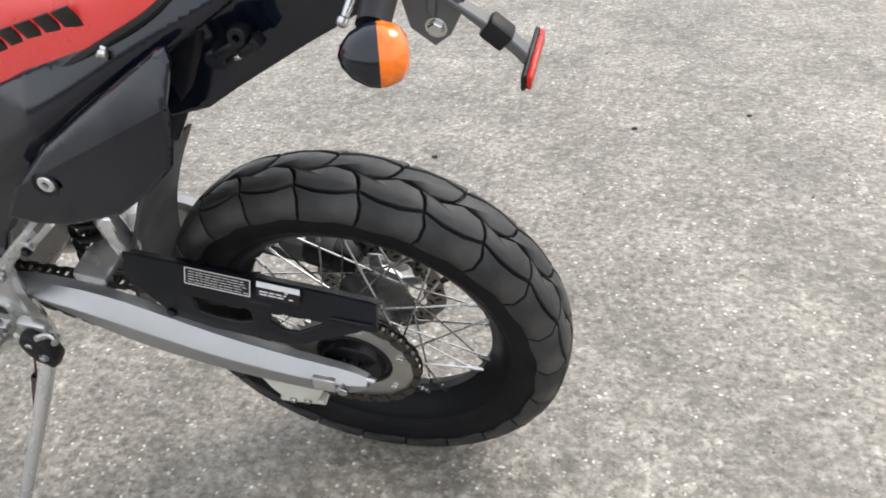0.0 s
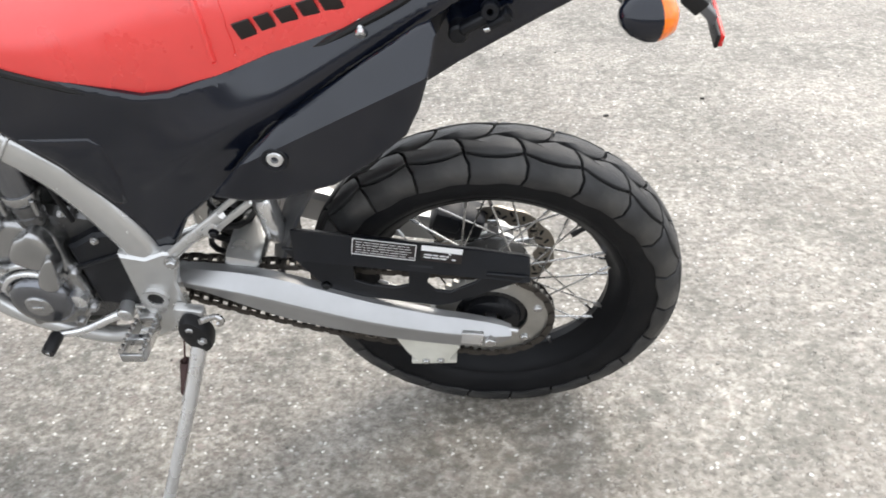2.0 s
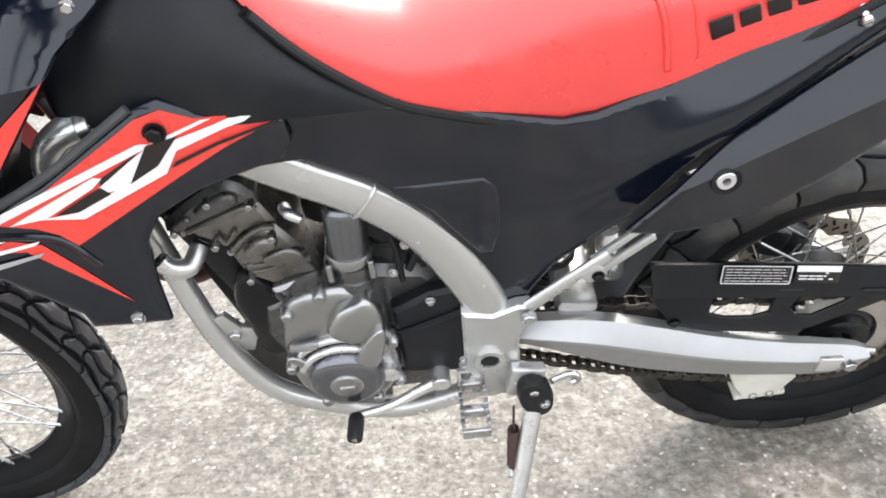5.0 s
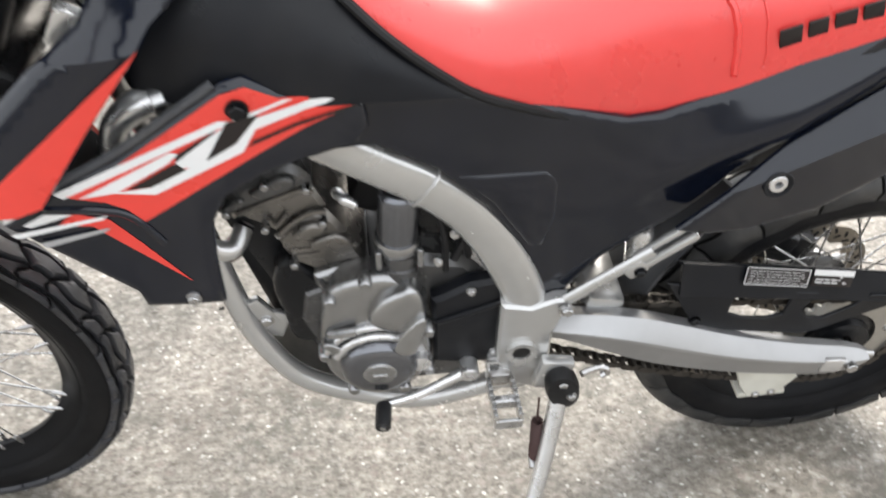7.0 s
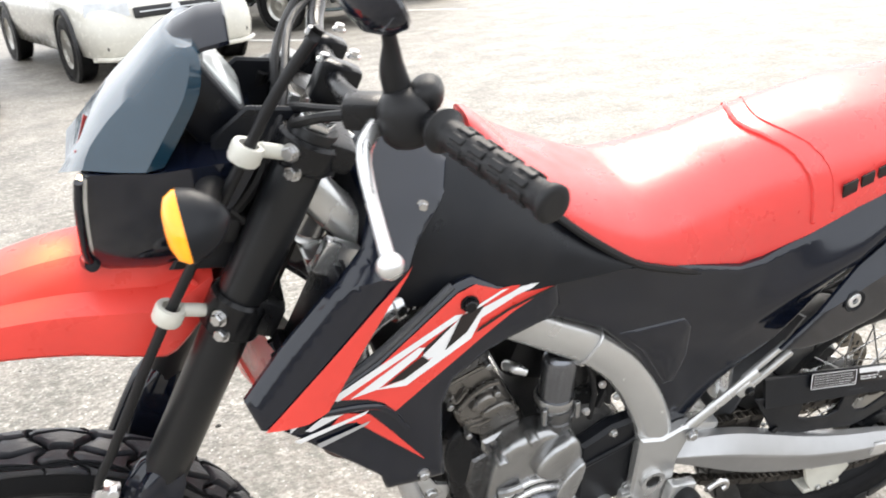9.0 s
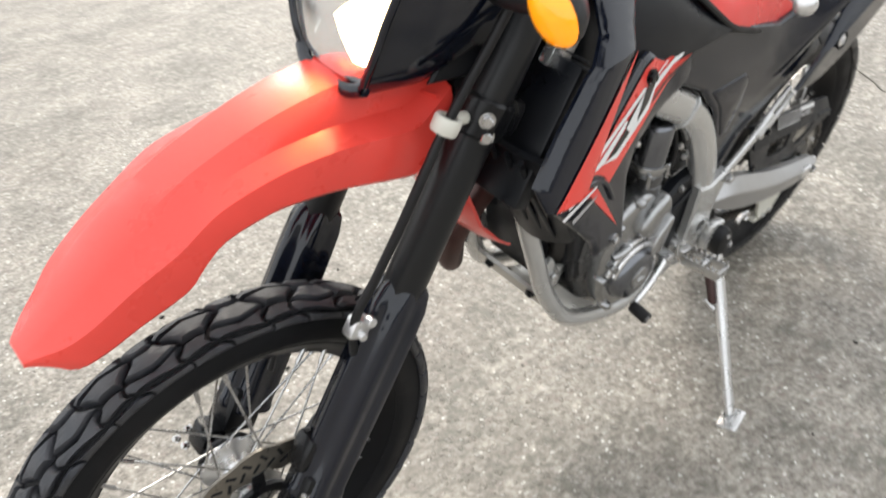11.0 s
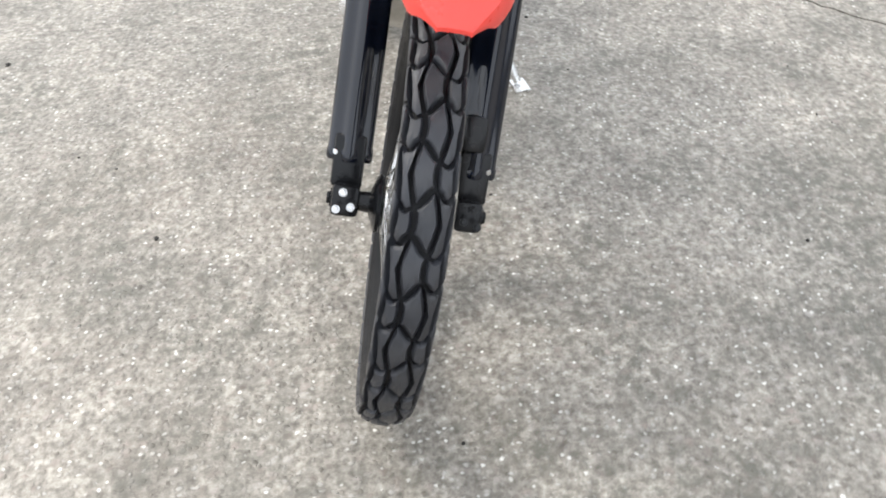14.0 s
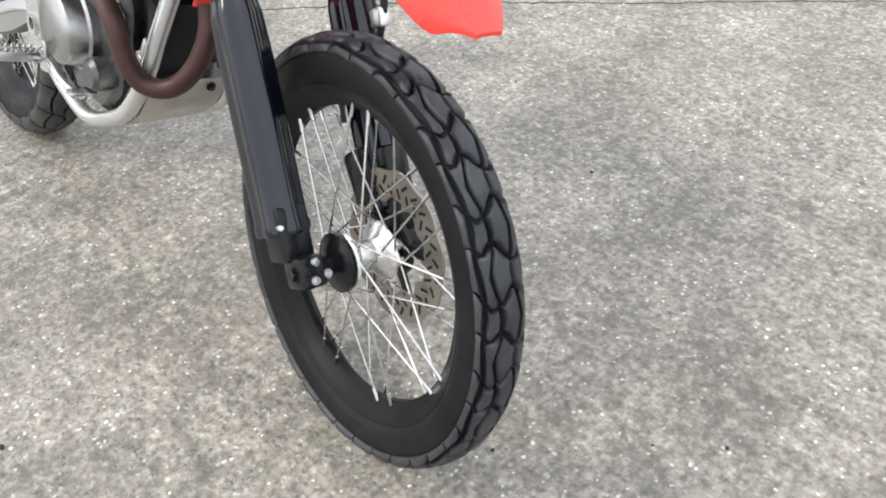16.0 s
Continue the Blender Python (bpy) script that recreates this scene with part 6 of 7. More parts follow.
# triple clamps
for z, deep in ((0.905, 0.050), (1.095, 0.036)):
    bm = mesh()
    c = leg(0, z)
    block(bm, (0.075, 0.250, deep), c + Vector((0.016, 0, 0)), (0, 27.6, 0), 0.012)
    for s in (-1, 1):
        rod(bm, leg(s, z) - UPF * deep / 2, leg(s, z) + UPF * deep / 2, 0.036, n=28, bevel=0.004)
    tc_ = part("fork_clamp", bm, DARKMETAL, bike, "black fork clamp", matrix=STEER)
    for s in (-1, 1):
        for dz in (-0.010, 0.012):
            bolt(tc_, leg(s, z) + Vector((-0.018, s * 0.030, dz)), (-0.6, s * 0.8, 0.2), 0.0075, 0.008)
    # pale cable ring on the left leg
    p = Vector((-1.176, -0.118, 0.926)) if z < 1 else Vector((-1.068, -0.132, 1.115))
    bm = lathe(mesh(), [(0.0105, -0.010), (0.0160, -0.010), (0.0172, -0.007), (0.0172, 0.007), (0.0160, 0.010), (0.0105, 0.010)], p, (0.45, -0.02, 0.9), n=24, close=True)
    rod(bm, p + Vector((0.013, 0.004, 0)), p + Vector((0.040, 0.012, -0.012)), 0.008, n=14, bevel=0.002)
    part("cable_ring", bm, CREAM, tc_, "off-white plastic cable ring")
# brake hose down the left leg
bm = tube(mesh(), [(-0.985, -0.150, 1.240), (-1.030, -0.142, 1.180), (-1.068, -0.134, 1.115), (-1.125, -0.126, 1.015), (-1.176, -0.119, 0.926), (-1.206, -0.119, 0.872), (-1.242, -0.118, 0.802), (-1.274, -0.114, 0.738), (-1.304, -0.108, 0.672), (-1.300, -0.095, 0.560), (-1.330, -0.085, 0.480), (-1.345, -0.085, 0.440)], 0.0062, n=10)
hose = part("brake_hose", bm, SOFT, bike, "black front brake hose", matrix=STEER)
bm = block(mesh(), (0.030, 0.022, 0.030), (-1.298, -0.106, 0.662), (0, 27, 0), 0.005)
rod(bm, (-1.286, -0.112, 0.672), (-1.286, -0.124, 0.674), 0.007, n=10, bevel=0.001)
rod(bm, (-1.300, -0.112, 0.655), (-1.300, -0.124, 0.657), 0.006, n=10, bevel=0.001)
part("hose_clip", bm, ALLOY, hose, "bright hose clip")
# front caliper
bm = block(mesh(), (0.055, 0.062, 0.090), (-1.345, -0.078, 0.420), (0, 40, 0), 0.012)
block(bm, (0.040, 0.040, 0.060), (-1.375, -0.090, 0.450), (0, 30, 0), 0.010)
part("front_caliper", bm, DARKMETAL, bike, "black front brake caliper", matrix=STEER)

# ---- front fender ----
def fender_row(x, ridge, edge, half, flat, shelf):
    """A loop across: raised middle, a shelf on either side at that share of the height, skirt turned down to the edge."""
    rise = ridge - edge
    top = [(-half, edge), (-half * 0.985, edge + rise * shelf * 0.5), (-half * 0.93, edge + rise * shelf * 0.78), (-half * 0.60, edge + rise * shelf), (-flat * 1.12, edge + rise * (shelf + 0.45 * (1 - shelf))), (-flat * 0.80, edge + rise * (shelf + 0.92 * (1 - shelf))), (0, ridge)]
    outer = top + [(-y, z) for y, z in reversed(top[:-1])]
    lower = [(y * 0.96, z - 0.005) for y, z in reversed(outer)]
    return [(x, y, z) for y, z in outer + lower]


FENDER = [(-1.125, 0.962, 0.905, 0.070, 0.036, 0.60), (-1.180, 0.970, 0.850, 0.084, 0.042, 0.60), (-1.216, 0.973, 0.850, 0.086, 0.042, 0.60), (-1.284, 0.970, 0.866, 0.084, 0.042, 0.60), (-1.340, 0.960, 0.874, 0.083, 0.040, 0.62), (-1.386, 0.947, 0.876, 0.083, 0.038, 0.65), (-1.442, 0.926, 0.866, 0.084, 0.036, 0.72), (-1.471, 0.912, 0.845, 0.085, 0.036, 0.76), (-1.495, 0.898, 0.822, 0.085, 0.036, 0.80), (-1.548, 0.862, 0.797, 0.077, 0.034, 0.84), (-1.590, 0.828, 0.774, 0.069, 0.030, 0.86), (-1.618, 0.803, 0.758, 0.055, 0.024, 0.86), (-1.640, 0.782, 0.764, 0.040, 0.018, 0.86), (-1.656, 0.768, 0.763, 0.026, 0.012, 0.86), (-1.662, 0.763, 0.760, 0.020, 0.010, 0.86)]
bm = loft(mesh(), [fender_row(*r) for r in lerp_rows(FENDER, 3)])
fender = part("front_fender", bm, RED, bike, "glossy red plastic front fender with raised middle", matrix=STEER, angle=26)
bm = mesh()
loops = []
for p, w in (((-1.150, 0, 0.930), 0.066), ((-1.122, 0, 0.840), 0.074), ((-1.098, 0, 0.760), 0.077), ((-1.066, 0, 0.690), 0.074), ((-1.020, 0, 0.635), 0.067), ((-0.985, 0, 0.603), 0.058)):
    x, _, z = p
    edge_ = [(x - 0.020 * (1 - (y / w) ** 2), y, z) for y in (-w, -w * 0.6, 0, w * 0.6, w)]
    loops.append(edge_ + [(q[0] + 0.005, q[1], q[2] + 0.001) for q in reversed(edge_)])
part("fender_flap", loft(bm, loops), RED, fender, "red rear flap of the fender")

# ---- headlight unit ----
def cowl_row(z, front_, half, rear, chin):
    """A level loop: flat nose, swept cheeks, open back."""
    k = min(0.075, (rear - front_) * 0.8)
    pts = [(front_, 0), (front_ + 0.003, chin * 0.6), (front_ + 0.010, chin), (front_ + k * 0.6, half * 0.92), (front_ + k, half), (rear, half * 0.94), (rear + 0.004, 0)]
    return [(x, y, z) for x, y in pts] + [(x, -y, z) for x, y in reversed(pts[1:-1])]


HOUSE = [(0.956, -1.244, 0.066, -1.170, 0.055), (0.968, -1.254, 0.080, -1.150, 0.062), (1.000, -1.252, 0.098, -1.120, 0.074), (1.045, -1.246, 0.112, -1.085, 0.088), (1.085, -1.238, 0.116, -1.060, 0.098), (1.096, -1.234, 0.116, -1.054, 0.100)]
bm = loft(mesh(), [cowl_row(*r) for r in lerp_rows(HOUSE, 3)])
housing = part("headlight_housing", bm, BLACK, bike, "glossy black headlight housing", matrix=STEER, angle=32)
VISOR = [(1.098, -1.240, 0.114, -1.150, 0.090), (1.130, -1.218, 0.106, -1.126, 0.074), (1.165, -1.180, 0.096, -1.104, 0.070), (1.195, -1.148, 0.082, -1.098, 0.060), (1.206, -1.132, 0.068, -1.104, 0.050)]
loops = [cowl_row(*r) for r in lerp_rows(VISOR, 3)]
# the lower edge dips to a point over the lamp
for loop, share in ((loops[0], 1.0), (loops[1], 0.66), (loops[2], 0.33)):
    for k, (x, y, z) in enumerate(loop):
        near = max(0.0, 1 - abs(y) / 0.090) if x < -1.19 else 0.0
        loop[k] = (x - 0.023 * share * min(1.0, near * 3), y, z - 0.040 * share * near)
bm = loft(mesh(), loops)
part("cowl", bm, COWL, housing, "glossy dark cowl above the headlight", angle=32)
part("cowl_stripe", tube(mesh(), [(-1.2310, 0.014, 1.112), (-1.2375, -0.054, 1.101)], 0.0034, n=8, smooth=False, flatten=0.6), RED, housing, "short red stripe")


def lens_row(z, x, w, lo=-1.0, hi=1.0):
    """A level loop of the lamp glass between two shares of its half width."""
    ys = [w * (lo + (hi - lo) * k / 4) for k in range(5)]
    return [(x + 0.010 * (y / w) ** 2, y, z) for y in ys] + [(x + 0.018, ys[k], z) for k in (4, 2, 0)]


GLASS = [(0.972, -1.2575, 0.058), (0.990, -1.2580, 0.066), (1.004, -1.2565, 0.072), (1.030, -1.2530, 0.081), (1.060, -1.2485, 0.090), (1.092, -1.2410, 0.099)]
part("headlight_lens", loft(mesh(), [lens_row(*r) for r in GLASS]), LENS, housing, "clear headlight glass", angle=50)
lit = [(1.000, -1.2595, 0.0705, -0.97, -0.70), (1.024, -1.2565, 0.0790, -0.97, -0.35), (1.042, -1.2540, 0.0845, -0.97, -0.18), (1.058, -1.2510, 0.0895, -0.97, -0.34), (1.086, -1.2440, 0.0975, -0.97, -0.76)]
part("low_beam", loft(mesh(), [lens_row(*r) for r in lit]), LITGLASS, housing, "lit white half of the headlight", angle=50)
for s in (-1, 1):
    edge_ = [(x + 0.0065, s * (w + 0.004), z) for z, x, w in GLASS]
    part("bezel", tube(mesh(), edge_, 0.0048, n=10), BLACK, housing, "black edge of the headlight housing")
part("bezel", tube(mesh(), [(-1.2490, -0.064, 0.970), (-1.2580, -0.040, 0.962), (-1.2600, 0.0, 0.960), (-1.2580, 0.040, 0.962), (-1.2490, 0.064, 0.970)], 0.0085, n=10), BLACK, housing, "black lip below the headlight")
# the low beam falls on the fender before it
beam = new("headlight_beam", bpy.data.lights.new("headlight_beam", "SPOT"))
beam.data.energy, beam.data.color, beam.data.shadow_soft_size = 2.6, (1.0, 0.64, 0.16), 0.03
beam.data.spot_size, beam.data.spot_blend = radians(110), 0.9
beam.parent = bike
beam.matrix_basis = STEER @ look((-1.266, -0.020, 1.000), (-1.50, 0.0, 0.86))
# stays and wiring between the headlight and the fork
for s in (-1, 1):
    bm = plate(mesh(), [(-1.170, 0.955), (-1.100, 0.945), (-1.060, 0.962), (-1.030, 1.010), (-0.985, 1.085), (-0.990, 1.130), (-1.060, 1.140), (-1.100, 1.110), (-1.110, 1.040)], s * 0.070, s * 0.078, 0.003)
    part("headlight_stay", bm, MATTE, housing, "black headlight stay")
    for pts, r in (([(-1.150, s * 0.082, 0.985), (-1.110, s * 0.092, 1.010), (-1.060, s * 0.090, 1.060), (-1.030, s * 0.070, 1.120)], 0.007), ([(-1.140, s * 0.080, 1.050), (-1.100, s * 0.095, 1.040), (-1.070, s * 0.092, 1.000), (-1.050, s * 0.070, 0.960)], 0.005)):
        part("wire", tube(mesh(), pts, r, n=8), SOFT, housing, "black wiring")
    bm = block(mesh(), (0.040, 0.026, 0.034), (-1.105, s * 0.090, 1.012), (0, 20, 0), 0.008)
    part("connector", bm, SOFT, housing, "black wiring connector")
# instrument
bm = block(mesh(), (0.060, 0.120, 0.095), (-1.108, 0, 1.140), (0, -32, 0), 0.012)
meter = part("instrument", bm, MATTE, bike, "black instrument with a grey display", matrix=STEER)
bm = block(mesh(), (0.006, 0.112, 0.084), (-1.084, 0, 1.155), (0, -32, 0), 0.004)
part("bezel", bm, FLAP, meter)
bm = block(mesh(), (0.004, 0.094, 0.062), (-1.0805, 0, 1.157), (0, -32, 0), 0.002)
part("display", bm, SCREEN, meter, "pale grey display")
bm = mesh()
loops = []
for x, z, w in ((-1.140, 1.196, 0.055), (-1.120, 1.215, 0.058), (-1.095, 1.226, 0.056), (-1.068, 1.228, 0.048)):
    e_ = [(x, y, z - 0.026 * (y / w) ** 2) for y in (-w, -w * 0.5, 0, w * 0.5, w)]
    loops.append(e_ + [(a + 0.002, b_, c_ - 0.004) for a, b_, c_ in reversed(e_)])
part("visor", loft(bm, loops), BLACK, meter, "small black visor")

# ---- handlebar ----
GLASS = material("mirror_silver", (0.86, 0.87, 0.88), 0.04, metal=1.0, vary=0.02, rough_vary=0.01)
BAR = [(-0.962, 0.0, 1.150), (-0.960, 0.10, 1.152), (-0.945, 0.17, 1.165), (-0.915, 0.25, 1.184), (-0.857, 0.415, 1.178)]
bm = tube(mesh(), [(x, -y, z) for x, y, z in reversed(BAR)] + BAR[1:], 0.0112, n=14)
bar = part("handlebar", bm, DARKMETAL, bike, "black handlebar", matrix=STEER)
for y in (-0.045, 0.045):
    part("bar_clamp", block(mesh(), (0.048, 0.030, 0.050), (-0.962, y, 1.142), (0, 27, 0), 0.006), DARKMETAL, bar)
    for dx in (-0.016, 0.016):
        bolt(bar, (-0.955 + dx, y, 1.170), (0.3, 0, 1), 0.006, 0.006)
for s in (-1, 1):
    g0, g1 = Vector((-0.904, s * 0.280, 1.184)), Vector((-0.855, s * 0.420, 1.178))
    d = (g1 - g0).normalized()
    n_ = (g1 - g0).length
    bm = lathe(mesh(), [(0.009, 0.0), (0.020, 0.0), (0.021, 0.004), (0.0145, 0.009)] + [(0.0128 + 0.0016 * (k % 2), 0.012 + k * 0.005) for k in range(23)] + [(0.0138, n_ - 0.010), (0.0160, n_ - 0.008), (0.0166, n_ - 0.002), (0.0150, n_), (0.009, n_)], g0, d, n=24)
    grip = part("grip", bm, SOFT, bar, "ribbed black rubber grip", angle=60)
    # raised pads on the grip
    u_, v_ = frame_of(d)
    for k in range(8):
        a = 2 * math.pi * k / 8
        for f in (0.24, 0.42, 0.60, 0.78):
            c_ = g0 + d * n_ * f + (math.cos(a) * u_ + math.sin(a) * v_) * 0.0138
            turn_ = Matrix((d, math.cos(a) * u_ + math.sin(a) * v_, d.cross(math.cos(a) * u_ + math.sin(a) * v_))).transposed().to_4x4()
            if k == 0 and f == 0.24:
                pad = part("grip_pad", block(mesh(), (0.018, 0.0030, 0.0075), bevel=0.0012, seg=1), SOFT, grip, matrix=Matrix.Translation(c_) @ turn_)
            else:
                again(pad, Matrix.Translation(c_) @ turn_)
    # switch box and lever
    c = Vector((-0.925, s * 0.238, 1.182))
    bm = block(mesh(), (0.052, 0.060, 0.056), c, (0, -10, s * 20), 0.022, seg=4)
    block(bm, (0.030, 0.040, 0.030), c + Vector((0.018, s * 0.002, 0.020)), (0, -10, s * 20), 0.013, seg=4)
    part("switch_box", bm, SOFT, bar, "black switch housing")
    bm = block(mesh(), (0.050, 0.036, 0.030), c + Vector((-0.030, -s * 0.020, 0.000)), (0, 0, s * 20), 0.008)
    part("lever_perch", bm, DARKMETAL, bar)
    lv = [(-0.952, s * 0.232, 1.176), (-0.970, s * 0.262, 1.166), (-0.974, s * 0.290, 1.150), (-0.976, s * 0.340, 1.138), (-0.977, s * 0.388, 1.126)]
    bm = tube(mesh(), lv, [0.010, 0.0085, 0.0075, 0.007, 0.0075], n=12, flatten=0.8)
    bmesh.ops.create_uvsphere(bm, u_segments=16, v_segments=10, radius=0.0115, matrix=Matrix.Translation(lv[-1]))
    part("lever", bm, ALLOY, bar, "bare alloy hand lever")
    # mirror
    bm = tube(mesh(), [(-0.930, s * 0.232, 1.200), (-0.936, s * 0.234, 1.225), (-0.938, s * 0.240, 1.252), (-0.945, s * 0.252, 1.285)], [0.014, 0.012, 0.007, 0.006], n=12)
    mir = part("mirror", bm, SOFT, bike, "black round-edged mirror on a stem", matrix=STEER)
    mm = pose(-0.956, s * 0.266, 1.310, 0, 62, -8 * s)
    bm = lathe(mesh(), [(0.001, -0.030), (0.030, -0.027), (0.046, -0.014), (0.050, 0.0), (0.047, 0.004), (0.044, 0.002), (0.001, 0.002)], (0, 0, 0), (0, 0, 1), n=32)
    bmesh.ops.scale(bm, verts=bm.verts, vec=(0.78, 1.25, 1))
    part("mirror_shell", bm, BLACK, mir, "black mirror shell", matrix=mm)
    bm = lathe(mesh(), [(0.001, 0.0045), (0.041, 0.0045), (0.043, 0.003), (0.043, 0.001), (0.001, 0.001)], (0, 0, 0), (0, 0, 1), n=32)
    bmesh.ops.scale(bm, verts=bm.verts, vec=(0.78, 1.25, 1))
    part("mirror_glass", bm, GLASS, mir, "silvered mirror glass", matrix=mm)
for pts, r in (([(-0.955, -0.215, 1.178), (-1.000, -0.150, 1.150), (-1.020, -0.080, 1.105), (-1.010, -0.055, 1.020), (-0.960, -0.08, 0.930)], 0.0055), ([(-0.955, 0.215, 1.178), (-1.000, 0.12, 1.150), (-1.020, 0.04, 1.120), (-1.02, 0.0, 1.03)], 0.0055), ([(-0.930, -0.215, 1.172), (-0.985, -0.13, 1.150), (-1.020, -0.05, 1.120), (-1.040, -0.02, 1.07)], 0.0048), ([(-0.94, 0.2, 1.17), (-0.99, 0.1, 1.165), (-1.02, -0.06, 1.135), (-1.045, -0.09, 1.07), (-1.03, -0.08, 1.0)], 0.0048)):
    part("cable", tube(mesh(), pts, r, n=8), SOFT, bar, "black control cable")
bm = rod(mesh(), (-1.005, -0.02, 1.118), (-1.000, -0.02, 1.128), 0.017, n=20, bevel=0.001)
part("ignition_switch", bm, STEEL, bar, "bright ignition switch")


# ---- parked cars ----
CARGLASS = material("dark_car_glass", (0.02, 0.024, 0.026), 0.06, vary=0.05, coat=0.5)
TRIMBLACK = material("black_car_trim", (0.012, 0.012, 0.013), 0.5, vary=0.15)
HEADLAMP = material("car_headlamp", (0.62, 0.64, 0.66), 0.08, vary=0.1, coat=0.6)
WHITECAR = material("white_car_paint", (0.78, 0.79, 0.80), 0.2, vary=0.03, coat=0.6, dirt=DUST, dirt_amount=0.08, dirt_scale=3)
BEIGECAR = material("beige_car_paint", (0.62, 0.60, 0.53), 0.22, vary=0.04, coat=0.6, dirt=DUST, dirt_amount=0.12, dirt_scale=3)
GREENCAR = material("dark_green_car_paint", (0.022, 0.040, 0.042), 0.22, vary=0.06, coat=0.6, dirt=DUST, dirt_amount=0.06, dirt_scale=3)
TANCAR = material("tan_car_paint", (0.42, 0.37, 0.28), 0.25, vary=0.06, coat=0.5, dirt=DUST, dirt_amount=0.1, dirt_scale=3)


def car_section(x, low, top, half, crown):
    """A loop round the body at one station: sill, bulged flank, shoulder, nearly flat top."""
    h = top - low
    right = [(half * 0.80, low), (half * 0.95, low + h * 0.10), (half, low + h * 0.42), (half * 0.985, low + h * 0.68), (half * 0.93, low + h * 0.90), (half * 0.80, top), (half * 0.4, top + crown)]
    loop = right + [(0, top + crown * 1.15)] + [(-y, z) for y, z in reversed(right)]
    return [(x, y, z) for y, z in loop]


def car(name, label, paint, front, heading, length=4.3, width=1.70, height=1.44, hood=0.88, ride=0.20):
    """A parked car: body, cabin with glass, lamps, grille, blank plate, wheels. front: middle of the front bumper on the ground."""
    root = tagged(new(name), label, "car")
    root.matrix_basis = Matrix.Translation((*front, 0)) @ Matrix.Rotation(math.atan2(heading[1], heading[0]), 4, "Z")
    w = width / 2
    rows = [(0.0, ride + 0.08, 0.50, w * 0.72, 0.02), (-0.06, ride + 0.01, 0.60, w * 0.86, 0.03), (-0.20, ride, hood - 0.18, w * 0.95, 0.04), (-0.55, ride, hood - 0.08, w * 0.99, 0.04), (-1.05, ride, hood, w, 0.04), (-1.5, ride, hood + 0.04, w, 0.03), (-2.6, ride, hood + 0.06, w, 0.02), (-length + 0.7, ride, hood + 0.08, w, 0.03), (-length + 0.15, ride + 0.04, hood + 0.02, w * 0.95, 0.03), (-length, ride + 0.14, hood - 0.12, w * 0.80, 0.02)]
    part("body", loft(mesh(), [car_section(*r) for r in lerp_rows(rows, 3)]), paint, root, angle=50)
    b = hood + 0.03
    cab = [(-1.15, b, 0.80, 0.0), (-1.85, height - 0.06, 0.66, 0.0), (-2.3, height, 0.64, 0.0), (-length + 1.15, height - 0.05, 0.64, 0.0), (-length + 0.45, b + 0.05, 0.76, 0.0)]
    loops = []
    for x, top, half, _ in cab:
        half *= w / 0.85
        loops.append([(x, -w * 0.93, b - 0.03), (x, -half, top), (x, 0, top + 0.02), (x, half, top), (x, w * 0.93, b - 0.03)])
    cabin = part("cabin_glass", loft(mesh(), loops), CARGLASS, root, "dark window glass", angle=25)
    roof = mesh()
    loft(roof, [[(x, -half * w / 0.85 - 0.012, top - 0.03), (x, -half * w / 0.85 + 0.05, top + 0.012), (x, 0, top + 0.032), (x, half * w / 0.85 - 0.05, top + 0.012), (x, half * w / 0.85 + 0.012, top - 0.03)] for x, top, half, _ in cab[1:4]])
    part("roof", roof, paint, root)
    for s in (-1, 1):
        for x0, z0, x1, z1 in ((-1.15, b, -1.85, height - 0.04), (-2.55, b, -2.60, height - 0.02), (-length + 0.45, b + 0.05, -length + 1.15, height - 0.03)):
            part("pillar", tube(mesh(), [(x0, s * w * 0.93, z0), (x1, s * w * 0.76, z1)], 0.028, n=8, smooth=False), paint, root)
        bm = mesh()
        lamp = [(-0.055, s * w * 0.50, 0.60), (-0.060, s * w * 0.50, 0.72), (-0.26, s * w * 0.90, 0.74), (-0.25, s * w * 0.92, 0.62)]
        loft(bm, [[(x + 0.02, y, z) for x, y, z in lamp], [(x - 0.12, y * 0.97, z) for x, y, z in lamp]])
        part("headlamp", bm, HEADLAMP, root, "clear headlamp")
        part("fog_recess", block(mesh(), (0.05, 0.17, 0.09), (-0.075, s * w * 0.72, 0.36), (0, 0, -s * 18), 0.015), TRIMBLACK, root)
        part("wing_mirror", block(mesh(), (0.10, 0.18, 0.12), (-1.45, s * (w + 0.07), hood + 0.14), (0, 0, 0), 0.03), paint, root)
        for x in (-0.80, -length + 0.80):
            tyre = lathe(mesh(), [(0.19, -0.10), (0.26, -0.105), (0.302, -0.085), (0.312, -0.05), (0.312, 0.05), (0.302, 0.085), (0.26, 0.105), (0.19, 0.10)], (x, s * (w - 0.09), 0.312), n=32, close=True)
            wheel_ = part("wheel", tyre, RUBBER, root, "black car tyre")
            rim = lathe(mesh(), [(0.02, s * 0.075), (0.06, s * 0.085), (0.09, s * 0.065), (0.16, s * 0.070), (0.185, s * 0.095), (0.195, s * 0.095), (0.195, -s * 0.09), (0.02, -s * 0.09)], (x, s * (w - 0.09), 0.312), n=28)
            part("rim", rim, DULLSTEEL, wheel_, "grey metal rim")
            arch = lathe(mesh(), [(0.31, -0.02), (0.36, -0.02), (0.37, 0.012), (0.31, 0.012)], (x, s * (w - 0.005), 0.33), n=32, close=True)
            part("wheel_arch", arch, TRIMBLACK, root)
    part("grille", block(mesh(), (0.05, width * 0.46, 0.10), (-0.035, 0, 0.620), (0, -10, 0), 0.02), TRIMBLACK, root, "black grille")
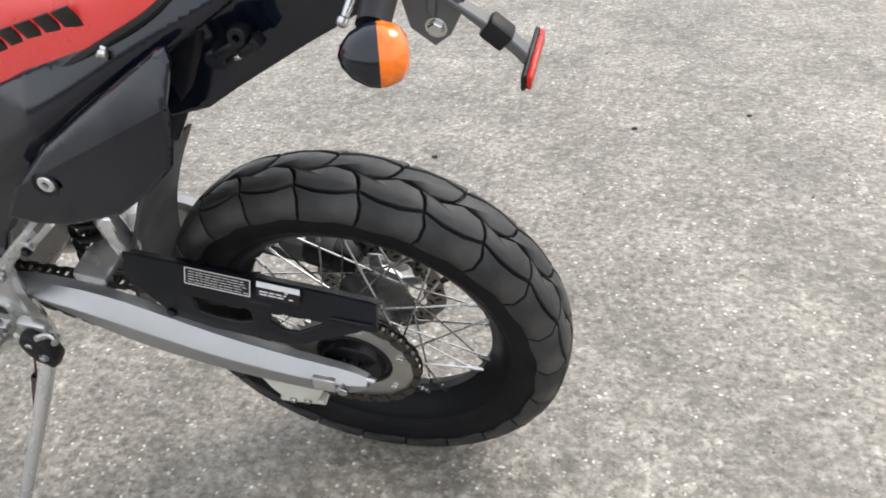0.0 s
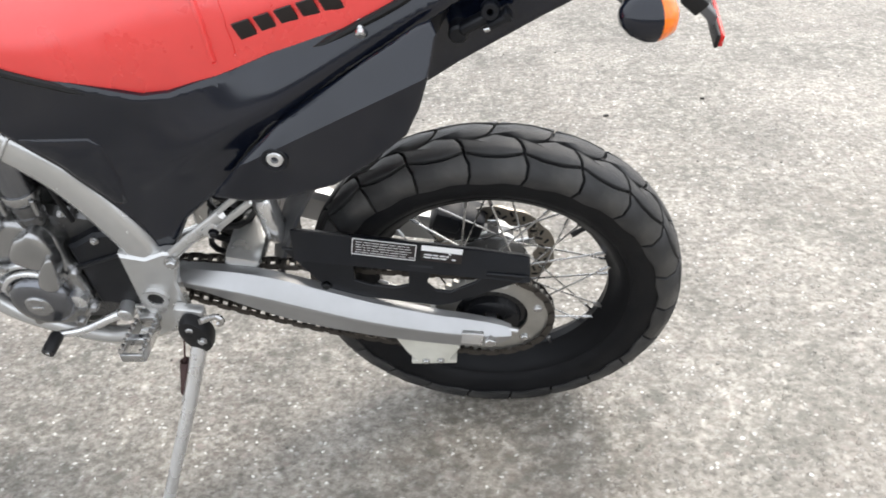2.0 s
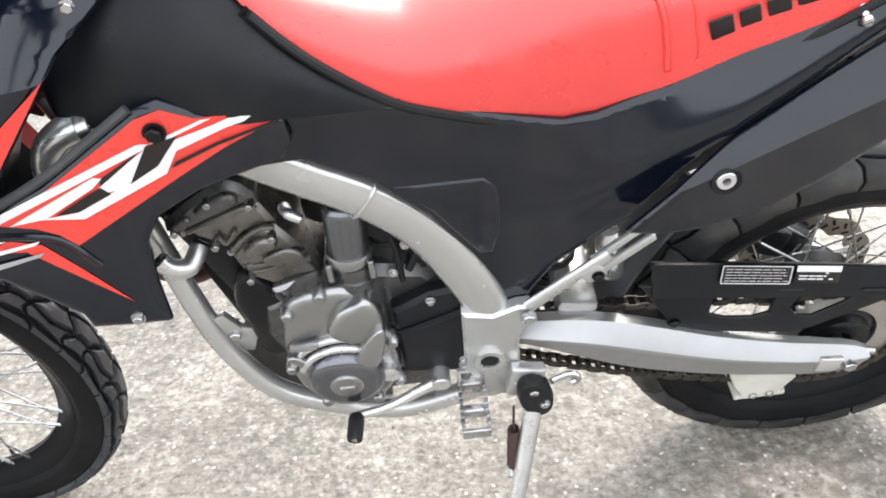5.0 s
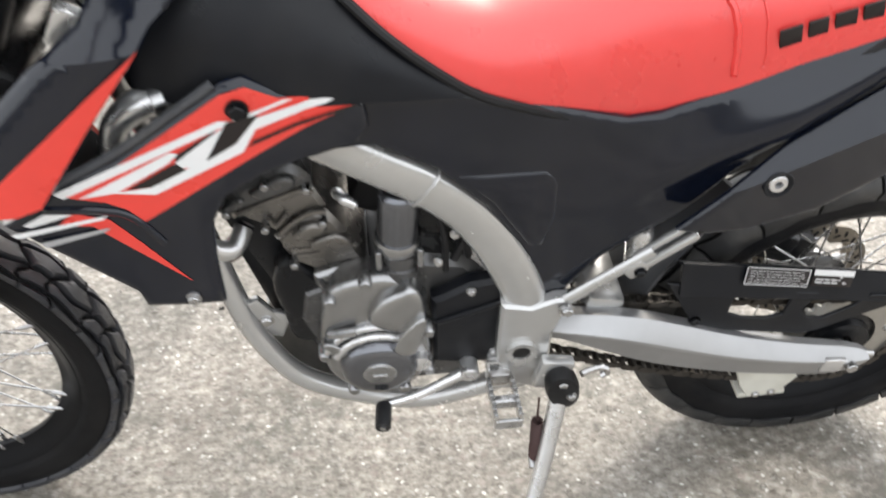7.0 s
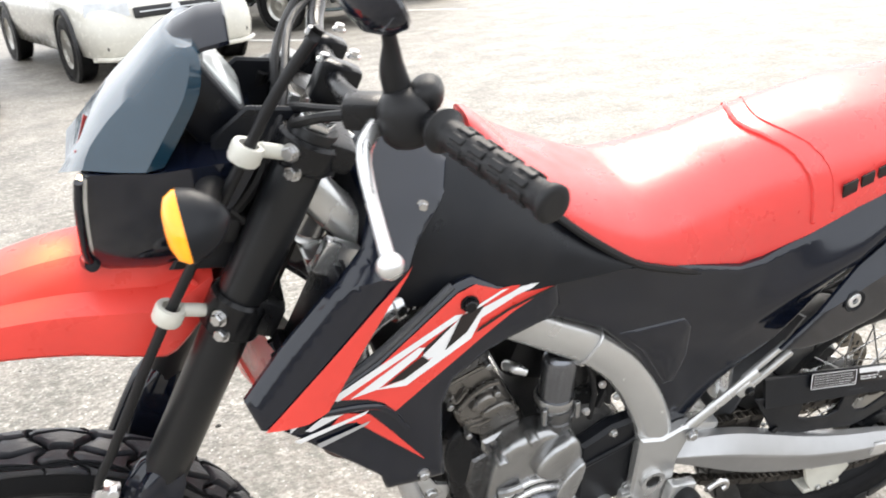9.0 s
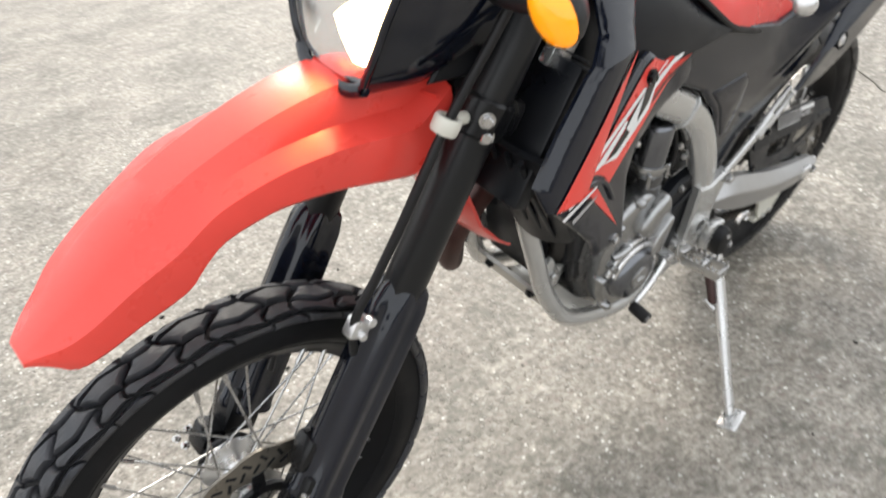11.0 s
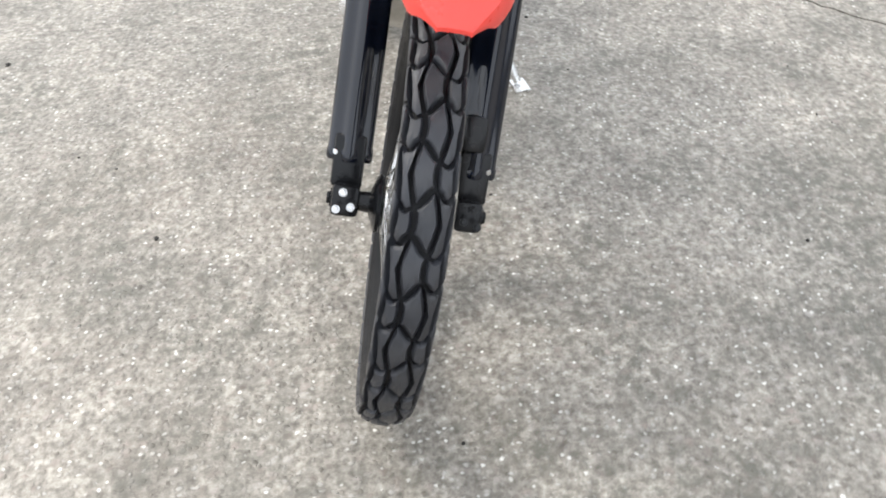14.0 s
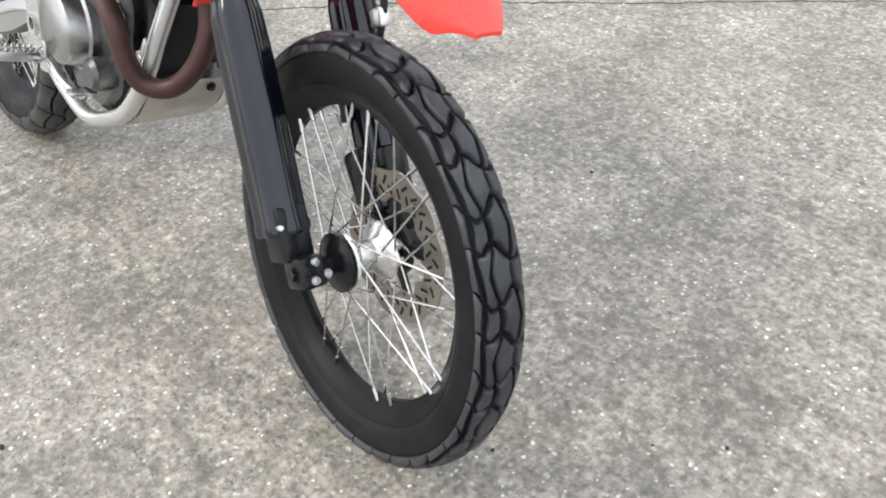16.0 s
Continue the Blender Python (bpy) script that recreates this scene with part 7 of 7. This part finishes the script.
    part("grille_bar", block(mesh(), (0.02, width * 0.40, 0.012), (-0.010, 0, 0.625), (0, -10, 0), 0.004), HEADLAMP, root)
    part("badge", rod(mesh(), (-0.03, 0, 0.628), (0.002, 0, 0.632), 0.045, n=24, bevel=0.005), HEADLAMP, root, "bright round badge")
    part("lower_intake", block(mesh(), (0.05, width * 0.52, 0.085), (-0.010, 0, 0.305), (0, 0, 0), 0.015), TRIMBLACK, root)
    part("bumper_lip", tube(mesh(), [(-0.16, -w * 0.93, 0.245), (0.0, -w * 0.70, 0.235), (0.03, 0, 0.232), (0.0, w * 0.70, 0.235), (-0.16, w * 0.93, 0.245)], 0.022, n=8), paint, root)
    part("number_plate", block(mesh(), (0.012, 0.52, 0.115), (0.024, 0, 0.435), (0, 0, 0), 0.004), WHITE, root, "blank white number plate")
    for k in range(6):
        part("plate_bar", block(mesh(), (0.002, 0.045, 0.060), (0.031, -0.19 + 0.076 * k, 0.435), bevel=0), GREYDECAL, root, flat=True)
    return root


car("parked_sedan", "white sedan parked on the concrete lot", WHITECAR, (-3.20, 6.30), (0.18, -0.98))
car("parked_sedan", "beige sedan parked on the concrete lot", BEIGECAR, (-0.86, 7.55), (0.30, -0.95))
car("parked_truck", "dark green high vehicle parked on the lot", GREENCAR, (1.62, 10.05), (0.60, -0.80), length=4.6, width=1.74, height=1.75, hood=1.02, ride=0.34)
car("parked_truck", "tan and dark vehicle parked on the lot", TANCAR, (3.40, 12.20), (0.60, -0.80), length=4.5, width=1.72, height=1.72, hood=1.0, ride=0.32)

# ---- a plain wall added out of view behind the camera, to darken low reflections ----
WALLGREY = material("plain_wall_grey", (0.22, 0.22, 0.21), 0.8, vary=0.15, scale=3)
bm = block(mesh(), (40.0, 0.3, 1.6), (0, -9.0, 0.8), bevel=0.02)
tagged(part("wall_south", bm, WALLGREY), "plain grey wall added out of view to darken low reflections", "wall", kind="structure")

# ---- marks on the ground ----
PAINT = material("worn_white_road_paint", (0.66, 0.65, 0.62), 0.7, vary=0.15, scale=60, dirt=(0.28, 0.26, 0.23), dirt_amount=0.7, dirt_scale=12)


def stripe(a, b, w):
    a, b = Vector((*a, 0)), Vector((*b, 0))
    d = (b - a).normalized()
    n = Vector((-d.y, d.x, 0)) * w / 2
    bm = mesh()
    loft(bm, [[a + n, a - n, a - n + Vector((0, 0, 0.004)), a + n + Vector((0, 0, 0.004))], [b + n, b - n, b - n + Vector((0, 0, 0.004)), b + n + Vector((0, 0, 0.004))]])
    return tagged(part("parking_line", bm, PAINT, flat=True), "worn white painted parking line on concrete", "road marking", group="parking lines", kind="structure")


stripe((-4.6, 6.2), (-3.02, 4.75), 0.10)
stripe((-0.5, 10.2), (0.72, 8.75), 0.10)
stripe((1.9, 11.3), (2.9, 10.1), 0.10)

GAP = material("dark_crack_dirt", (0.075, 0.068, 0.056), 0.9, vary=0.4)


def crack(points, width, seed):
    """A wandering gap in the slab, filled with dirt."""
    rnd = random.Random(seed)
    line = [Vector((*p, 0)) for p in points]
    pts = []
    for a, b in zip(line, line[1:]):
        n = max(2, int((b - a).length / 0.03))
        d = (b - a).normalized()
        s = Vector((-d.y, d.x, 0))
        for i in range(n):
            pts.append(a.lerp(b, i / n) + s * rnd.uniform(-0.006, 0.006))
    pts.append(line[-1])
    bm = mesh()
    loops = []
    for i, p in enumerate(pts):
        d = (pts[min(i + 1, len(pts) - 1)] - pts[max(i - 1, 0)]).normalized()
        s = Vector((-d.y, d.x, 0)) * width * rnd.uniform(0.35, 1.0) * 0.5
        loops.append([p + s, p - s, p - s + Vector((0, 0, 0.0012)), p + s + Vector((0, 0, 0.0012))])
    loft(bm, loops)
    return tagged(part("crack", bm, GAP, ground, "dark crack in the concrete", flat=True))


crack([(1.25, 0.25), (1.106, 0.075), (0.917, -0.115), (0.714, -0.311), (0.509, -0.503), (0.319, -0.67), (0.209, -0.778), (-0.069, -1.10), (-0.21, -1.25), (-0.396, -1.415), (-0.68, -1.66), (-1.06, -2.015), (-1.6, -2.5)], 0.008, 3)

# a few loose stones on the concrete, the ones that show singly
STONE = material("loose_stone", (0.30, 0.28, 0.25), 0.75, vary=0.25, random_vary=0.6)
DARKSTONE = material("dark_crumb", (0.02, 0.018, 0.015), 0.8, vary=0.2)
rnd = random.Random(11)
kinds = []
for mat in (STONE, STONE, DARKSTONE):
    bm = mesh()
    bmesh.ops.create_icosphere(bm, subdivisions=1, radius=1.0)
    for v in bm.verts:
        v.co *= rnd.uniform(0.75, 1.15)
        v.co.z *= 0.6
    kinds.append(part("pebble", bm, mat, ground, "small loose pebble", flat=True))
first = [True] * 3
for k in range(210):
    x, y = rnd.uniform(-2.6, 1.6), rnd.uniform(-1.2, 2.6)
    r = rnd.uniform(0.0022, 0.0048)
    j = rnd.choice((0, 0, 1, 1, 1, 2))
    m = Matrix.Translation((x, y, r * 0.25)) @ Matrix.Rotation(rnd.uniform(0, 6.3), 4, "Z") @ Matrix.Diagonal((r * rnd.uniform(0.8, 1.5), r, r, 1))
    if first[j]:
        kinds[j].matrix_basis, first[j] = m, False
    else:
        again(kinds[j], m)
for x, y, r in ((-0.24, 1.04, 0.008), (-1.17, 0.91, 0.007), (-1.07, 0.47, 0.006), (0.30, 1.28, 0.008), (0.62, 1.40, 0.007)):
    again(kinds[2], Matrix.Translation((x, y, r * 0.3)) @ Matrix.Diagonal((r * 1.4, r, r * 0.8, 1)))
